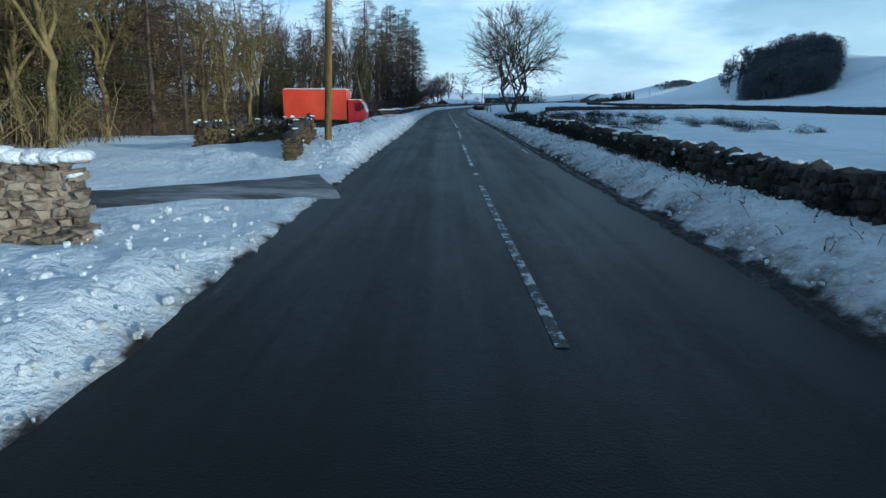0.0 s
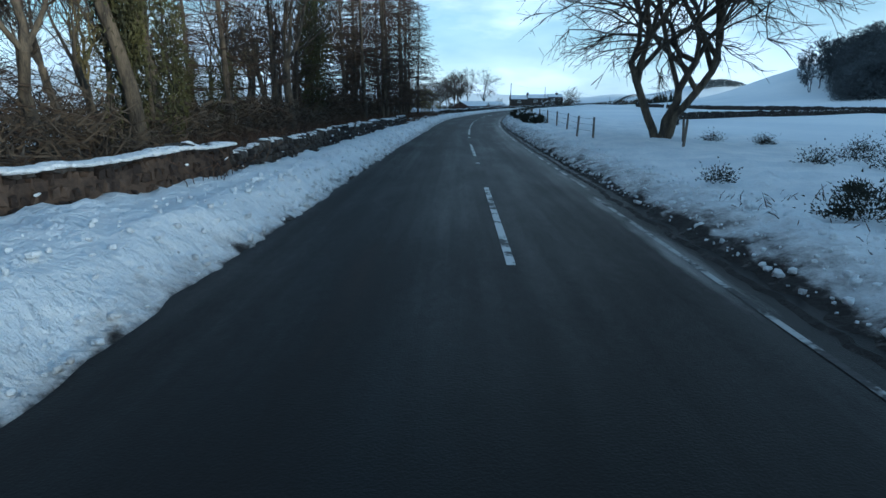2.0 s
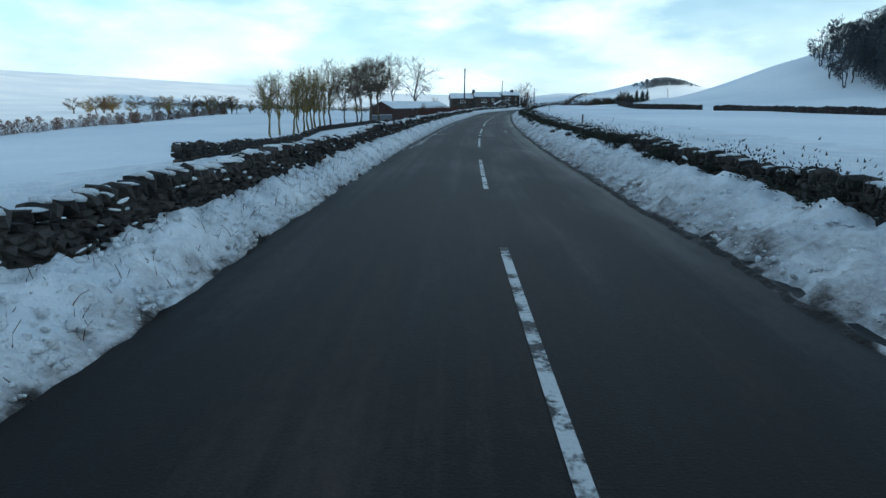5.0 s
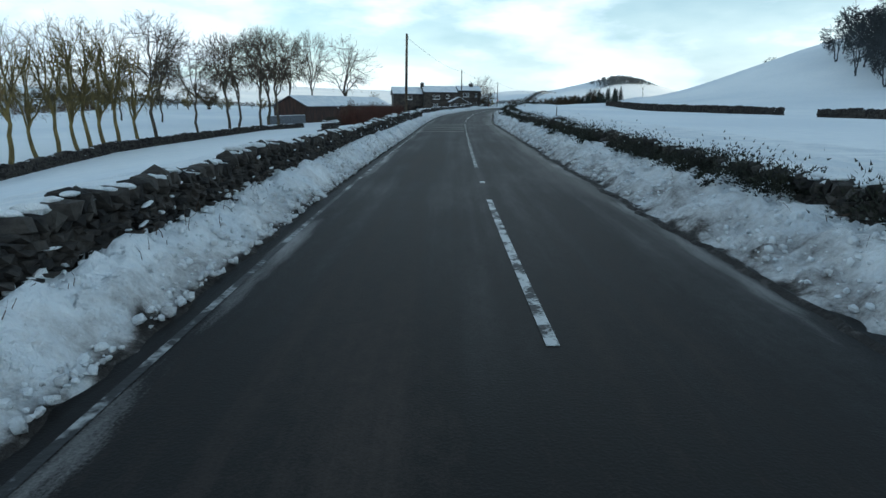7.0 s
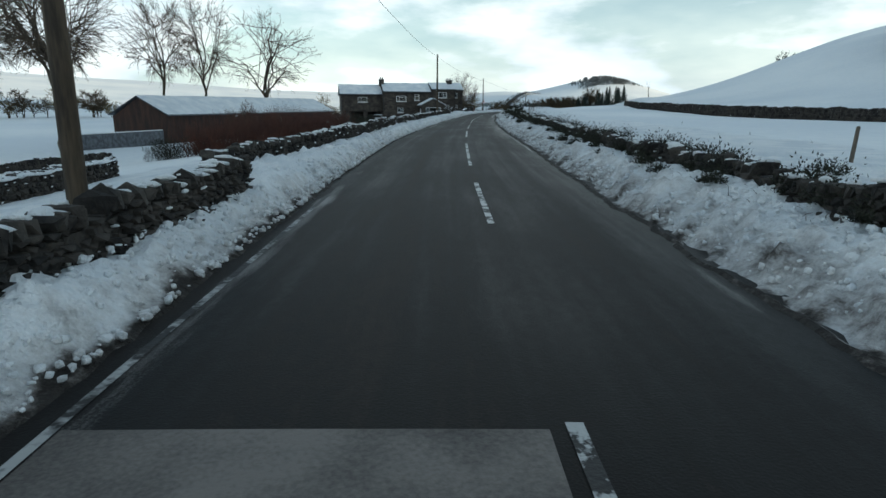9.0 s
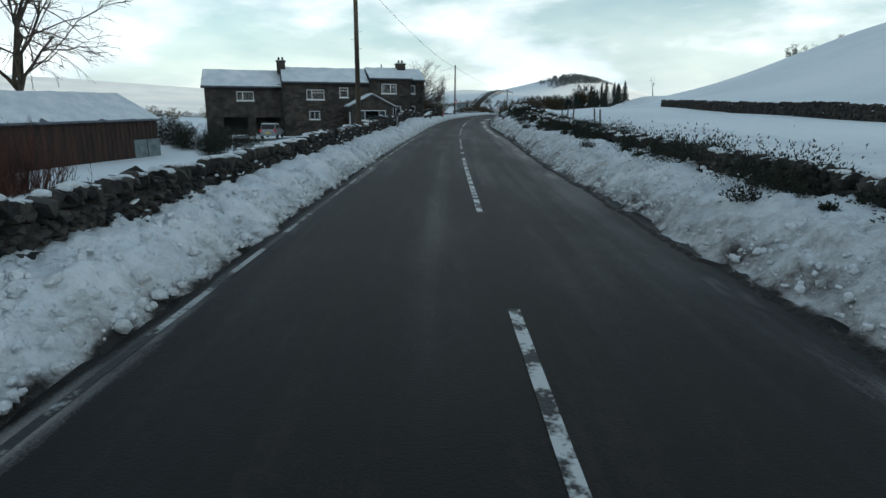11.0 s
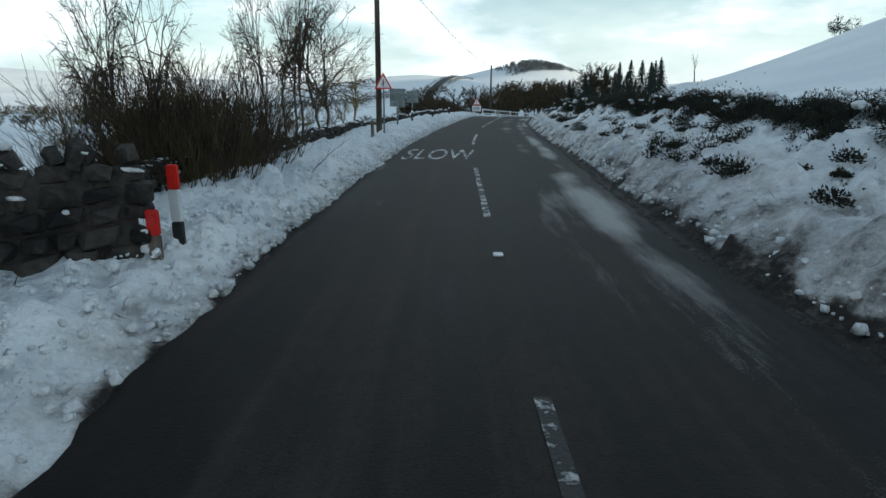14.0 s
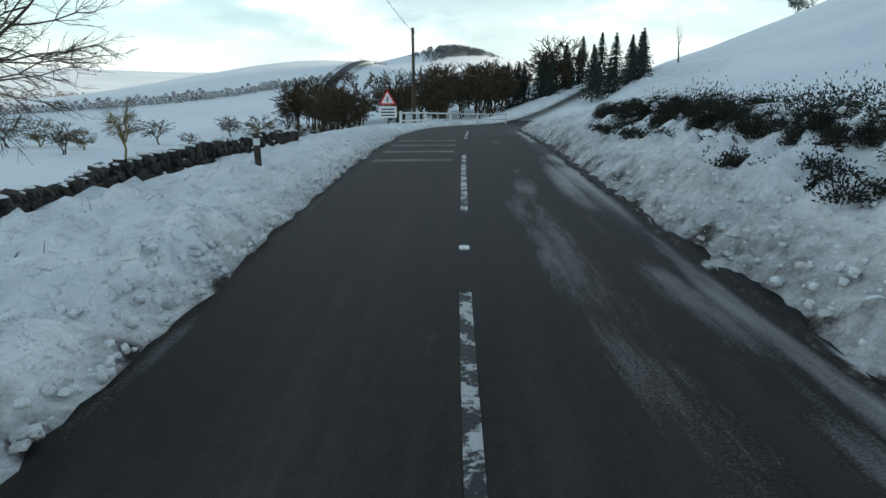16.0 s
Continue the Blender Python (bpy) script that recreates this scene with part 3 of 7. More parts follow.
# one sheet of ground out to the horizon, lying under the verges and the road
gx = np.r_[np.arange(-1500, -320, 60), np.arange(-320, -60, 14), np.arange(-60, 140, 4.0), np.arange(140, 520, 10), np.arange(520, 1700, 60)]
gy = np.r_[np.arange(-700, -80, 50), np.arange(-80, 460, 4.0), np.arange(460, 1000, 12), np.arange(1000, 2200, 70)]
GX, GY = np.meshgrid(gx, gy, indexing="ij")
_s, _o = road_so(GX.ravel(), GY.ravel())
GZ = ground_z(GX.ravel(), GY.ravel(), (_s, _o))
GZ = GZ - np.where((np.abs(_o) < 11.0) & (_s > -60) & (_s < 495), 0.75, 0.0)
GZ = GZ + np.array([0.5 * noise.noise((a / 40, b / 40, 1.0)) + 0.12 * noise.noise((a / 9, b / 9, 2.0)) for a, b in zip(GX.ravel(), GY.ravel())]) * smooth(np.abs(_o), 12, 40)
gi = (np.arange(len(gx) - 1)[:, None] * len(gy) + np.arange(len(gy) - 1)[None, :]).ravel()
ground = mesh_of("ground", np.c_[GX.ravel(), GY.ravel(), GZ].tolist(), np.c_[gi, gi + len(gy), gi + len(gy) + 1, gi + 1].tolist(), SNOW_FAR, True)
tagged(new("ground", ground), "snow-covered rolling fields reaching to the hills", "snowy ground", kind="structure")

# the carriageway, slightly cambered
rs = np.r_[np.arange(-60, -6, 2.0), np.arange(-6, 410, 0.5), np.arange(410, 490, 2.0)]
ro = np.linspace(-1, 1, 53)
RS, RO = np.meshgrid(rs, ro, indexing="ij")
RW = np.where(RO < 0, -RO * (left_edge(RS) - 0.35), RO * (right_edge(RS) + 0.35))
rx, ry = at_road(RS, RW)
rz = 0.0 + (-2.4 * smooth(RS, 385, 450) - 3.5 * smooth(RS, 440, 560)) - 0.012 * RW ** 2 / 4 + 0.006
ri = (np.arange(len(rs) - 1)[:, None] * len(ro) + np.arange(len(ro) - 1)[None, :]).ravel()
road = tagged(new("road", mesh_of("road", np.c_[rx.ravel(), ry.ravel(), rz.ravel()].tolist(), np.c_[ri, ri + len(ro), ri + len(ro) + 1, ri + 1].tolist(), ASPHALT, True)),
              "dark worn asphalt country road, cleared of snow", "road", kind="structure")


def road_marks(me, s, o):
    """Road coordinates for the asphalt, and its paleness from traffic, salt and the road's changing brightness."""
    s, o = np.ravel(s), np.ravel(o)
    le, re, c = left_edge(s), right_edge(s), centre_line(s)
    # brightness along the road, sheen included, is put into this tone
    dry = along(s, (-40, 0.24), (40, 0.30), (75, 0.46), (110, 0.56), (170, 0.55), (240, 0.52), (300, 0.50), (335, 0.60), (348, 0.74), (385, 0.72), (400, 0.66))
    mid_l = (le + c) / 2
    track = np.exp(-((o - mid_l - 0.72) / 0.33) ** 2) + np.exp(-((o - mid_l + 0.72) / 0.33) ** 2) + np.exp(-((o - (re + c) / 2 - 0.72) / 0.35) ** 2) + np.exp(-((o - (re + c) / 2 + 0.72) / 0.35) ** 2)
    dry = dry + 0.13 * np.exp(-((o - mid_l - 0.15) / 0.45) ** 2) - 0.07 * track - 0.34 * np.exp(-((o - re) / 0.55) ** 2) - 0.10 * np.exp(-((o - le) / 0.4) ** 2)
    # thin slush and salt left by the plough, thickened past 326 to carry sheen: from, to, distance from the right-hand
    # edge, half width, thickness
    slush = np.zeros(len(s))
    for s0, s1, inset, w, thick in ((300, 334, 0.32, 0.20, 0.95), (326, 360, 0.60, 0.45, 0.95), (352, 392, 0.50, 0.32, 0.9), (336, 398, 1.35, 0.60, 0.55), (345, 398, 2.9, 0.9, 0.32), (340, 398, 4.3, 0.8, 0.30), (372, 404, 0.15, 0.2, 1.2),
                                    (54, 67, 0.30, 0.28, 0.95), (20, 50, 0.2, 0.2, 0.55), (95, 124, 0.12, 0.22, 0.8), (165, 230, 0.12, 0.25, 0.55), (236, 300, 0.2, 0.3, 0.55), (160, 172, 0.9, 0.25, 0.7)):
        ends = smooth(s, s0 - 3, s0 + 5) * (1 - smooth(s, s1 - 5, s1 + 3))
        slush = np.maximum(slush, thick * ends * np.exp(-((o - re + inset) / w) ** 2))
    for s0, s1, inset, w, thick in ((150, 236, 0.30, 0.22, 0.75), (262, 312, 0.22, 0.2, 0.7), (0, 120, 0.1, 0.2, 0.4), (312, 400, 0.1, 0.22, 0.5)):
        ends = smooth(s, s0 - 3, s0 + 5) * (1 - smooth(s, s1 - 5, s1 + 3))
        slush = np.maximum(slush, thick * ends * np.exp(-((o - le - inset) / w) ** 2))
    broken = np.array([0.62 + 0.55 * noise.noise((a * 0.16, b * 0.5, 8.0)) + 0.35 * noise.noise((a * 0.6, b * 1.6, 5.0)) for a, b in zip(s, o)])
    slush = slush * np.clip(broken, 0.3, 1.0)
    for name, v in (("along", s), ("across", o), ("dry", dry), ("slush", slush)):
        me.attributes.new(name, "FLOAT", "POINT").data.foreach_set("value", v.astype(np.float32))


road_marks(road.data, RS, RW)


def road_z(s, o):
    return float(-2.4 * smooth(s, 385, 450) - 3.5 * smooth(s, 440, 560)) - 0.012 * o * o / 4 + 0.006


def strip(name, s0, s1, inner, outer, mat, lift=0.006, step=1.0):
    """A flat patch lying on the road between two offsets."""
    ss = np.arange(s0, s1 + step * 0.5, step)
    vs, fs = [], []
    for k, v in enumerate(ss):
        a, b = inner(v), outer(v)
        for u in (0, 0.25, 0.5, 0.75, 1):
            o = a + (b - a) * u
            x, y = at_road(v, o)
            vs.append((float(x), float(y), road_z(v, o) + lift))
        if k:
            q = 5 * k
            fs += [(q - 5 + i, q + i, q + i + 1, q - 4 + i) for i in range(4)]
    return mesh_of(name, vs, fs, mat, True)


# centre dashes
MARKS = [(-21, -12.5), (-8.5, 0), (4.2, 13.2), (17.0, 25.8), (29.8, 38.4), (43.0, 51.0), (56.5, 63), (71, 77), (85.5, 93), (99, 107.6), (112, 120.5), (125, 132.5), (138, 145), (151, 157.5), (163.5, 170), (176, 183),
         (188.5, 207.5), (212.5, 221.2), (227, 232), (236, 247), (252, 260), (265, 273), (278, 289), (293.2, 300.5), (305, 315.2), (319.5, 328.5), (333.0, 340), (345.6, 352), (359.5, 365.5), (373.5, 378.5), (382, 389.5), (396, 403)]
SCUFFED = {4.2, 112, 188.5, 212.5, 293.2, 305, 333.0, 345.6, 373.5}
for a, b in MARKS:
    paint = WORNPAINT if a in SCUFFED else PAINT
    part("centre_dash", strip("centre_dash", a, b, lambda v: centre_line(v) - 0.055, lambda v: centre_line(v) + 0.055, paint, 0.007, 0.5), road)
for v in (15.2, 42.6, 68.4, 82.7, 96, 109.4, 160.5, 185.5, 210, 291.0, 330.6, 343.4, 372.5, 380):
    o = float(centre_line(v))
    x, y = at_road(v, o)
    part("road_stud", box("road_stud", -0.06, 0.06, -0.07, 0.07, 0, 0.022, WHITE, 0.008), road, at=pose(float(x), float(y), road_z(v, o), 0, 0, -heading(v)))
# worn edge lines
for a, b, f in ((22, 62, lambda v: right_edge(v) - 0.28), (62, 124, lambda v: right_edge(v) - 0.16), (150, 230, lambda v: left_edge(v) + 0.22), (270, 306, lambda v: left_edge(v) + 0.20), (240, 262, lambda v: right_edge(v) - 0.12)):
    part("edge_line", strip("edge_line", a, b, lambda v: f(v) - 0.04, lambda v: f(v) + 0.04, EDGEPAINT, 0.006, 0.8), road)
# rumble bars in the left lane
for k in range(5):
    v = 208.7 + 2.9 * k
    part("rumble_bar", strip("rumble_bar", v, v + 0.62, lambda q: left_edge(q) + 0.28, lambda q: centre_line(q) - 0.16, BAR, 0.008, 0.155), road)
for k in range(4):
    v = 388 + 2.2 * k
    part("rumble_bar", strip("rumble_bar", v, v + 0.5, lambda q: left_edge(q) + 0.3, lambda q: centre_line(q) - 0.3, BAR, 0.008, 0.25), road)
# the trodden track into the entrance on the left
vs, fs = [], []
for k in range(60):
    u = k / 59
    px, py = -14.0 + 11.4 * u, 7.4 + 5.6 * u ** 1.3
    for j in range(9):
        w = (j / 8 - 0.5) * (1.9 + 1.4 * u ** 3) + 0.16 * noise.noise((px * 1.3, j * 0.5, 6.0))
        vs.append((px + 0.35 * w * -1, py + w, 0.085 - 0.10 * (abs(j - 4) == 4) + 0.03 * noise.noise((px * 2, w * 2, 2.0))))
    if k:
        fs += [(9 * k - 9 + j, 9 * k + j, 9 * k + j + 1, 9 * k - 8 + j) for j in range(8)]
ent = mesh_of("entrance_track", vs, fs, ENTRANCE, True)
tagged(new("entrance_track", ent), "dark trodden track through the snow into an entrance", "track", kind="structure")

# the lane word, stretched along the road
cu = bpy.data.curves.new("lane_word", "FONT")
cu.body, cu.size, cu.align_x, cu.align_y = "SLOW", 1.0, "LEFT", "BOTTOM"
tmp = new("lane_word_source", cu)
bpy.context.view_layer.update()
word = bpy.data.meshes.new_from_object(tmp.evaluated_get(bpy.context.evaluated_depsgraph_get()))
bpy.data.objects.remove(tmp)
wx = [v.co.x for v in word.vertices]
wy = [v.co.y for v in word.vertices]
wbm = bmesh.new()
wbm.from_mesh(word)
bmesh.ops.subdivide_edges(wbm, edges=wbm.edges[:], cuts=1)
for v in wbm.verts:
    u, w = (v.co.x - min(wx)) / (max(wx) - min(wx)), (v.co.y - min(wy)) / (max(wy) - min(wy))
    q, o = 354.0 + 3.2 * w, -1.95 + 2.2 * u
    x, y = at_road(q, o)
    v.co = (float(x), float(y), road_z(q, o) + 0.008)
part("lane_word", bm_mesh("lane_word", wbm, PAINT), road, "worn white word painted across the lane")


# ---------------------------------------------------------------- dry stone walls
def ball(levels, boxy=1.0):
    """Unit points and triangles of a round lump; boxy below 1 squares it off."""
    bm = bmesh.new()
    bmesh.ops.create_icosphere(bm, subdivisions=levels, radius=1.0)
    v = np.array([q.co[:] for q in bm.verts])
    f = np.array([[q.index for q in face.verts] for face in bm.faces])
    bm.free()
    v = np.sign(v) * np.abs(v) ** boxy
    return v / np.abs(v).max(), f


ROCK_V, ROCK_F = ball(1, 0.55)
LUMP_V, LUMP_F = ball(2, 0.9)


def lumps_mesh(name, mat, at, size, turn, tilt, rng, shape=(ROCK_V, ROCK_F), jitter=0.24, smooth_=False):
    """Many uneven stones or lumps in one mesh: at, size (half extents), turn about z and tilt across the length, one row each."""
    base, tri = shape
    at, size = np.asarray(at, float), np.asarray(size, float)
    n, k = len(at), len(base)
    v = base[None] * size[:, None, :] * (1 + rng.uniform(-jitter, jitter, (n, k, 3)))
    ct, st = np.cos(tilt)[:, None], np.sin(tilt)[:, None]
    x, z = v[..., 0] * ct + v[..., 2] * st, -v[..., 0] * st + v[..., 2] * ct
    ca, sa = np.cos(turn)[:, None], np.sin(turn)[:, None]
    w = np.stack([x * ca - v[..., 1] * sa, x * sa + v[..., 1] * ca, z], -1) + at[:, None, :]
    f = (tri[None] + (np.arange(n) * k)[:, None, None]).reshape(-1, 3)
    return mesh_of(name, w.reshape(-1, 3).tolist(), f.tolist(), mat, smooth_)


def one_lump(name, mat, size, seed, shape=(ROCK_V, ROCK_F), jitter=0.24, smooth_=False):
    return lumps_mesh(name, mat, [(0, 0, 0)], [size], np.zeros(1), np.zeros(1), np.random.default_rng(seed), shape, jitter, smooth_)


CAP_MESHES = [one_lump("coping_stone", STONE, (0.055 + 0.012 * (k % 3), 0.19 + 0.02 * (k % 2), 0.13 + 0.016 * k), 40 + k) for k in range(6)]
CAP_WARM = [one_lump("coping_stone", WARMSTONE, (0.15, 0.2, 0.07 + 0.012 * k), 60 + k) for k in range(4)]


def dry_wall(line, height, label, courses=4, mat=STONES, caps=CAP_MESHES, snow=0.6, seed=0, sunk=0.25, base=None, max_caps=130, group="field walls", stone=0.15, cap_tall=0.12, blanket=0.0):
    """A dry stone wall along world points: uneven stones in rough courses, coping stones on edge, and snow lying on its ledges and top.
    stone: usual half length of two stones; blanket: thickness of an unbroken cap of snow."""
    rng = np.random.default_rng(seed)
    pts = np.array(line, float)
    c = np.r_[0, np.cumsum(np.hypot(*np.diff(pts, axis=0).T))]
    total = c[-1]
    at = lambda d: np.stack([np.interp(d, c, pts[:, 0]), np.interp(d, c, pts[:, 1])], -1)
    mid = at(total / 2)
    foot_d = np.arange(0.0, total + 0.5, 0.5)
    foot_z = np.array([base if base is not None else surface_z(*q) for q in at(np.minimum(foot_d, total))])
    zat = lambda d: np.interp(d, foot_d, foot_z)
    wear_d = np.arange(0.0, total + 0.3, 0.15)
    wear_z = np.array([0.13 * noise.noise((v * 0.35, seed * 3.3, 0.5)) + 0.09 * noise.noise((v * 1.6, seed * 1.7, 2.5)) for v in wear_d])
    worn = lambda d: np.interp(d, wear_d, wear_z)

    def heading_at(d):
        q = at(np.minimum(d + 0.3, total)) - at(np.maximum(d - 0.3, 0))
        return np.arctan2(q[..., 1], q[..., 0])
    o0 = np.array([mid[0], mid[1], float(zat(total / 2))])
    wall = thing("stone_wall", Matrix.Translation(Vector(o0)), label, "wall", group)
    # packed heart of the wall, behind the facing stones
    cuts = np.append(np.arange(0.05, total - 0.1, 0.6), total - 0.05)
    xy, ang = at(cuts), heading_at(cuts)
    nrm = np.stack([-np.sin(ang), np.cos(ang)], -1) * 0.10
    vs, fs = [], []
    for k, d in enumerate(cuts):
        z1 = zat(d) + height - 0.10 + worn(d)
        for sx in (-1, 1):
            for zz in (zat(d) - sunk, z1):
                q = xy[k] + sx * nrm[k]
                vs.append((q[0] - o0[0], q[1] - o0[1], zz - o0[2]))
        if k:
            b0 = 4 * k - 4
            fs += [(b0, b0 + 4, b0 + 5, b0 + 1), (b0 + 2, b0 + 3, b0 + 7, b0 + 6), (b0 + 1, b0 + 5, b0 + 7, b0 + 3)]
    fs += [(0, 1, 3, 2), (len(vs) - 4, len(vs) - 2, len(vs) - 1, len(vs) - 3)]
    part("hearting", mesh_of("hearting", vs, fs, mat), wall)
    # facing stones, course by course
    D, K, LN = [], [], []
    for k in range(courses):
        d = -rng.random() * 0.2
        while d < total:
            ln = stone * rng.uniform(0.55, 1.6) * (1.15 if k < 2 else 0.9)
            if not (k >= courses - 1 and rng.random() < 0.12):
                D.append(min(max(d + ln / 2, 0.05), total - 0.05))
                K.append(k)
                LN.append(ln)
            d += ln
    D, K, LN = np.array(D), np.array(K), np.array(LN)
    full = height + worn(D) + sunk
    step = full / courses
    size = np.stack([LN * 0.54, 0.25 - 0.012 * K + rng.uniform(-0.055, 0.04, len(D)), step * rng.uniform(0.42, 0.66, len(D))], -1)
    where = np.concatenate([at(D) + rng.uniform(-0.025, 0.025, (len(D), 2)), (zat(D) - sunk + (K + 0.5) * step + rng.uniform(-0.02, 0.02, len(D)))[:, None]], 1) - o0
    turn = heading_at(D) + rng.uniform(-0.2, 0.2, len(D))
    part("wall_stones", lumps_mesh("wall_stones", mat, where, size, turn, rng.uniform(-0.22, 0.22, len(D)), rng), wall)["kind"] = "stuff"
    # snow caught on ledges of the faces
    pick = np.where(rng.random(len(D)) < snow * 0.15)[0]
    side = np.where(rng.random(len(pick)) < 0.5, -1.0, 1.0)[:, None]
    off = np.stack([-np.sin(turn[pick]), np.cos(turn[pick]), np.zeros(len(pick))], -1) * side * size[pick, 1:2] * 0.92
    s_at = [where[pick] + off + np.stack([np.zeros(len(pick))] * 2 + [size[pick, 2] * 0.5], -1)]
    s_size = [np.stack([rng.uniform(0.03, 0.12, len(pick)), rng.uniform(0.015, 0.04, len(pick)), rng.uniform(0.010, 0.028, len(pick))], -1)]
    s_turn = [turn[pick]]
    # coping stones on edge, with snow wedged between and on them
    n_all = int(total / 0.145)
    d = (np.arange(n_all) + rng.uniform(0.1, 0.9, n_all)) / n_all * total
    keep = rng.random(n_all) < 0.86
    d = d[keep]
    ztop = zat(d) + height + worn(d)
    ang = heading_at(d) + rng.uniform(-0.25, 0.25, len(d))
    tall = cap_tall * rng.uniform(0.6, 1.35, len(d))
    cat = np.concatenate([at(d), (ztop + tall * 0.45)[:, None]], 1) - o0
    single = np.zeros(len(d), bool)
    single[::max(1, int(math.ceil(len(d) / max_caps)))] = True
    csize = np.stack([rng.uniform(0.035, 0.085, len(d)), rng.uniform(0.13, 0.24, len(d)), tall], -1)
    ctilt = rng.uniform(-0.55, 0.55, len(d))
    m = ~single
    if m.any():
        part("coping_rubble", lumps_mesh("coping_rubble", mat, cat[m], csize[m], ang[m], ctilt[m], rng), wall)["kind"] = "stuff"
    for i in np.where(single)[0]:
        me = caps[int(rng.integers(len(caps)))]
        part("coping_stone", me, wall, at=Matrix.LocRotScale(Vector(cat[i]), Euler((rng.uniform(-0.2, 0.2), float(ctilt[i]), float(ang[i]))), Vector((1, 1, cap_tall / 0.17))))
    on = np.where(rng.random(len(d)) < min(0.9, snow * 1.1))[0]
    s_at.append(cat[on] + np.stack([rng.uniform(-0.05, 0.05, len(on)), rng.uniform(-0.05, 0.05, len(on)), tall[on] * rng.uniform(0.45, 1.0, len(on))], -1))
    s_size.append(np.stack([rng.uniform(0.03, 0.07, len(on)), rng.uniform(0.07, 0.19, len(on)), rng.uniform(0.02, 0.055, len(on))], -1))
    s_turn.append(ang[on])
    s_at, s_size, s_turn = np.concatenate(s_at), np.concatenate(s_size), np.concatenate(s_turn)
    if len(s_at):
        part("snow_cap", lumps_mesh("snow_cap", SNOW, s_at, s_size, s_turn, rng.uniform(-0.3, 0.3, len(s_at)), rng, (LUMP_V, LUMP_F), 0.2, True), wall, "patches of white snow on the coping")["kind"] = "stuff"
    if blanket:
        n = max(3, int(total / 0.22))
        d = np.linspace(0.05, total - 0.05, n)
        q = np.concatenate([at(d), (zat(d) + height + worn(d) * 0.5 + 0.05)[:, None]], 1) - o0
        part("snow_blanket", lumps_mesh("snow_blanket", SNOW, q, np.stack([np.full(n, 0.2), rng.uniform(0.24, 0.29, n), blanket * rng.uniform(0.85, 1.2, n)], -1), heading_at(d), np.zeros(n), rng, (LUMP_V, LUMP_F), 0.08, True), wall, "thick unbroken cap of snow")
    return wall


def surface_z(x, y):
    s, o = road_so(x, y)
    s, o = float(s[0]), float(o[0])
    return gz(x, y) + float(bank_height(np.array(s), np.array(o))) * float(1 - smooth(abs(o), 6, 12))


def so_line(*pairs):
    out = []
    ss = [p[0] for p in pairs]
    for v in np.arange(ss[0], ss[-1] + 0.01, 2.0):
        out.append(tuple(float(q) for q in at_road(v, along(v, *pairs))))
    return out


# ---------------------------------------------------------------- bare trees
def grow(seed, height, fork=0.28, spread=0.55, depth=5, up=0.10, r0=None, kids=(2, 3), lean=0.0):
    """Segments (p0, p1, r0, r1, level) of a leafless tree."""
    r = random.Random(seed)
    segs = []

    def rand_perp(d):
        v = Vector((r.uniform(-1, 1), r.uniform(-1, 1), r.uniform(-1, 1)))
        v -= d * v.dot(d)
        return v.normalized()

    def branch(p, d, length, rad, lev):
        n = 4 if lev < 2 else 3 if lev < depth else 2
        for k in range(n):
            d = (d + rand_perp(d) * r.uniform(0.05, 0.22) + Vector((0, 0, up))).normalized()
            q = p + d * length / n
            rad2 = max(rad * (0.86 if lev else 0.93), 0.006)
            segs.append((p, q, rad, rad2, lev))
            p, rad = q, rad2
            if lev and lev < depth and k < n - 1 and r.random() < 0.8:
                side = (d * r.uniform(0.35, 0.8) + rand_perp(d) * spread * r.uniform(0.8, 1.5)).normalized()
                branch(p, side, length * r.uniform(0.42, 0.66), rad * r.uniform(0.45, 0.65), lev + 1)
        if lev < depth:
            for _ in range(r.randint(*kids)):
                side = (d + rand_perp(d) * spread * r.uniform(0.6, 1.3)).normalized()
                branch(p, side, length * r.uniform(0.60, 0.82) if lev else height * r.uniform(0.26, 0.34), rad * r.uniform(0.55, 0.75), lev + 1)

    branch(Vector((0, 0, -0.3)), Vector((lean, 0, 1)).normalized(), height * fork + 0.3, r0 or height * 0.022, 0)
    return segs


def seg_mesh(name, segs, mat, sides):
    vs, fs = [], []
    for p, q, a, b, _ in segs:
        d = q - p
        if d.length < 1e-5:
            continue
        d.normalize()
        u = d.cross(Vector((0, 0, 1)) if abs(d.z) < 0.9 else Vector((1, 0, 0))).normalized()
        w = d.cross(u)
        base = len(vs)
        for c, rad in ((p - d * a * 0.3, a), (q + d * b * 0.3, b)):
            for k in range(sides):
                t = 2 * math.pi * k / sides
                vs.append(c + (u * math.cos(t) + w * math.sin(t)) * rad)
        for k in range(sides):
            i, j = base + k, base + (k + 1) % sides
            fs.append((i, j, j + sides, i + sides))
    return mesh_of(name, vs, fs, mat, True)


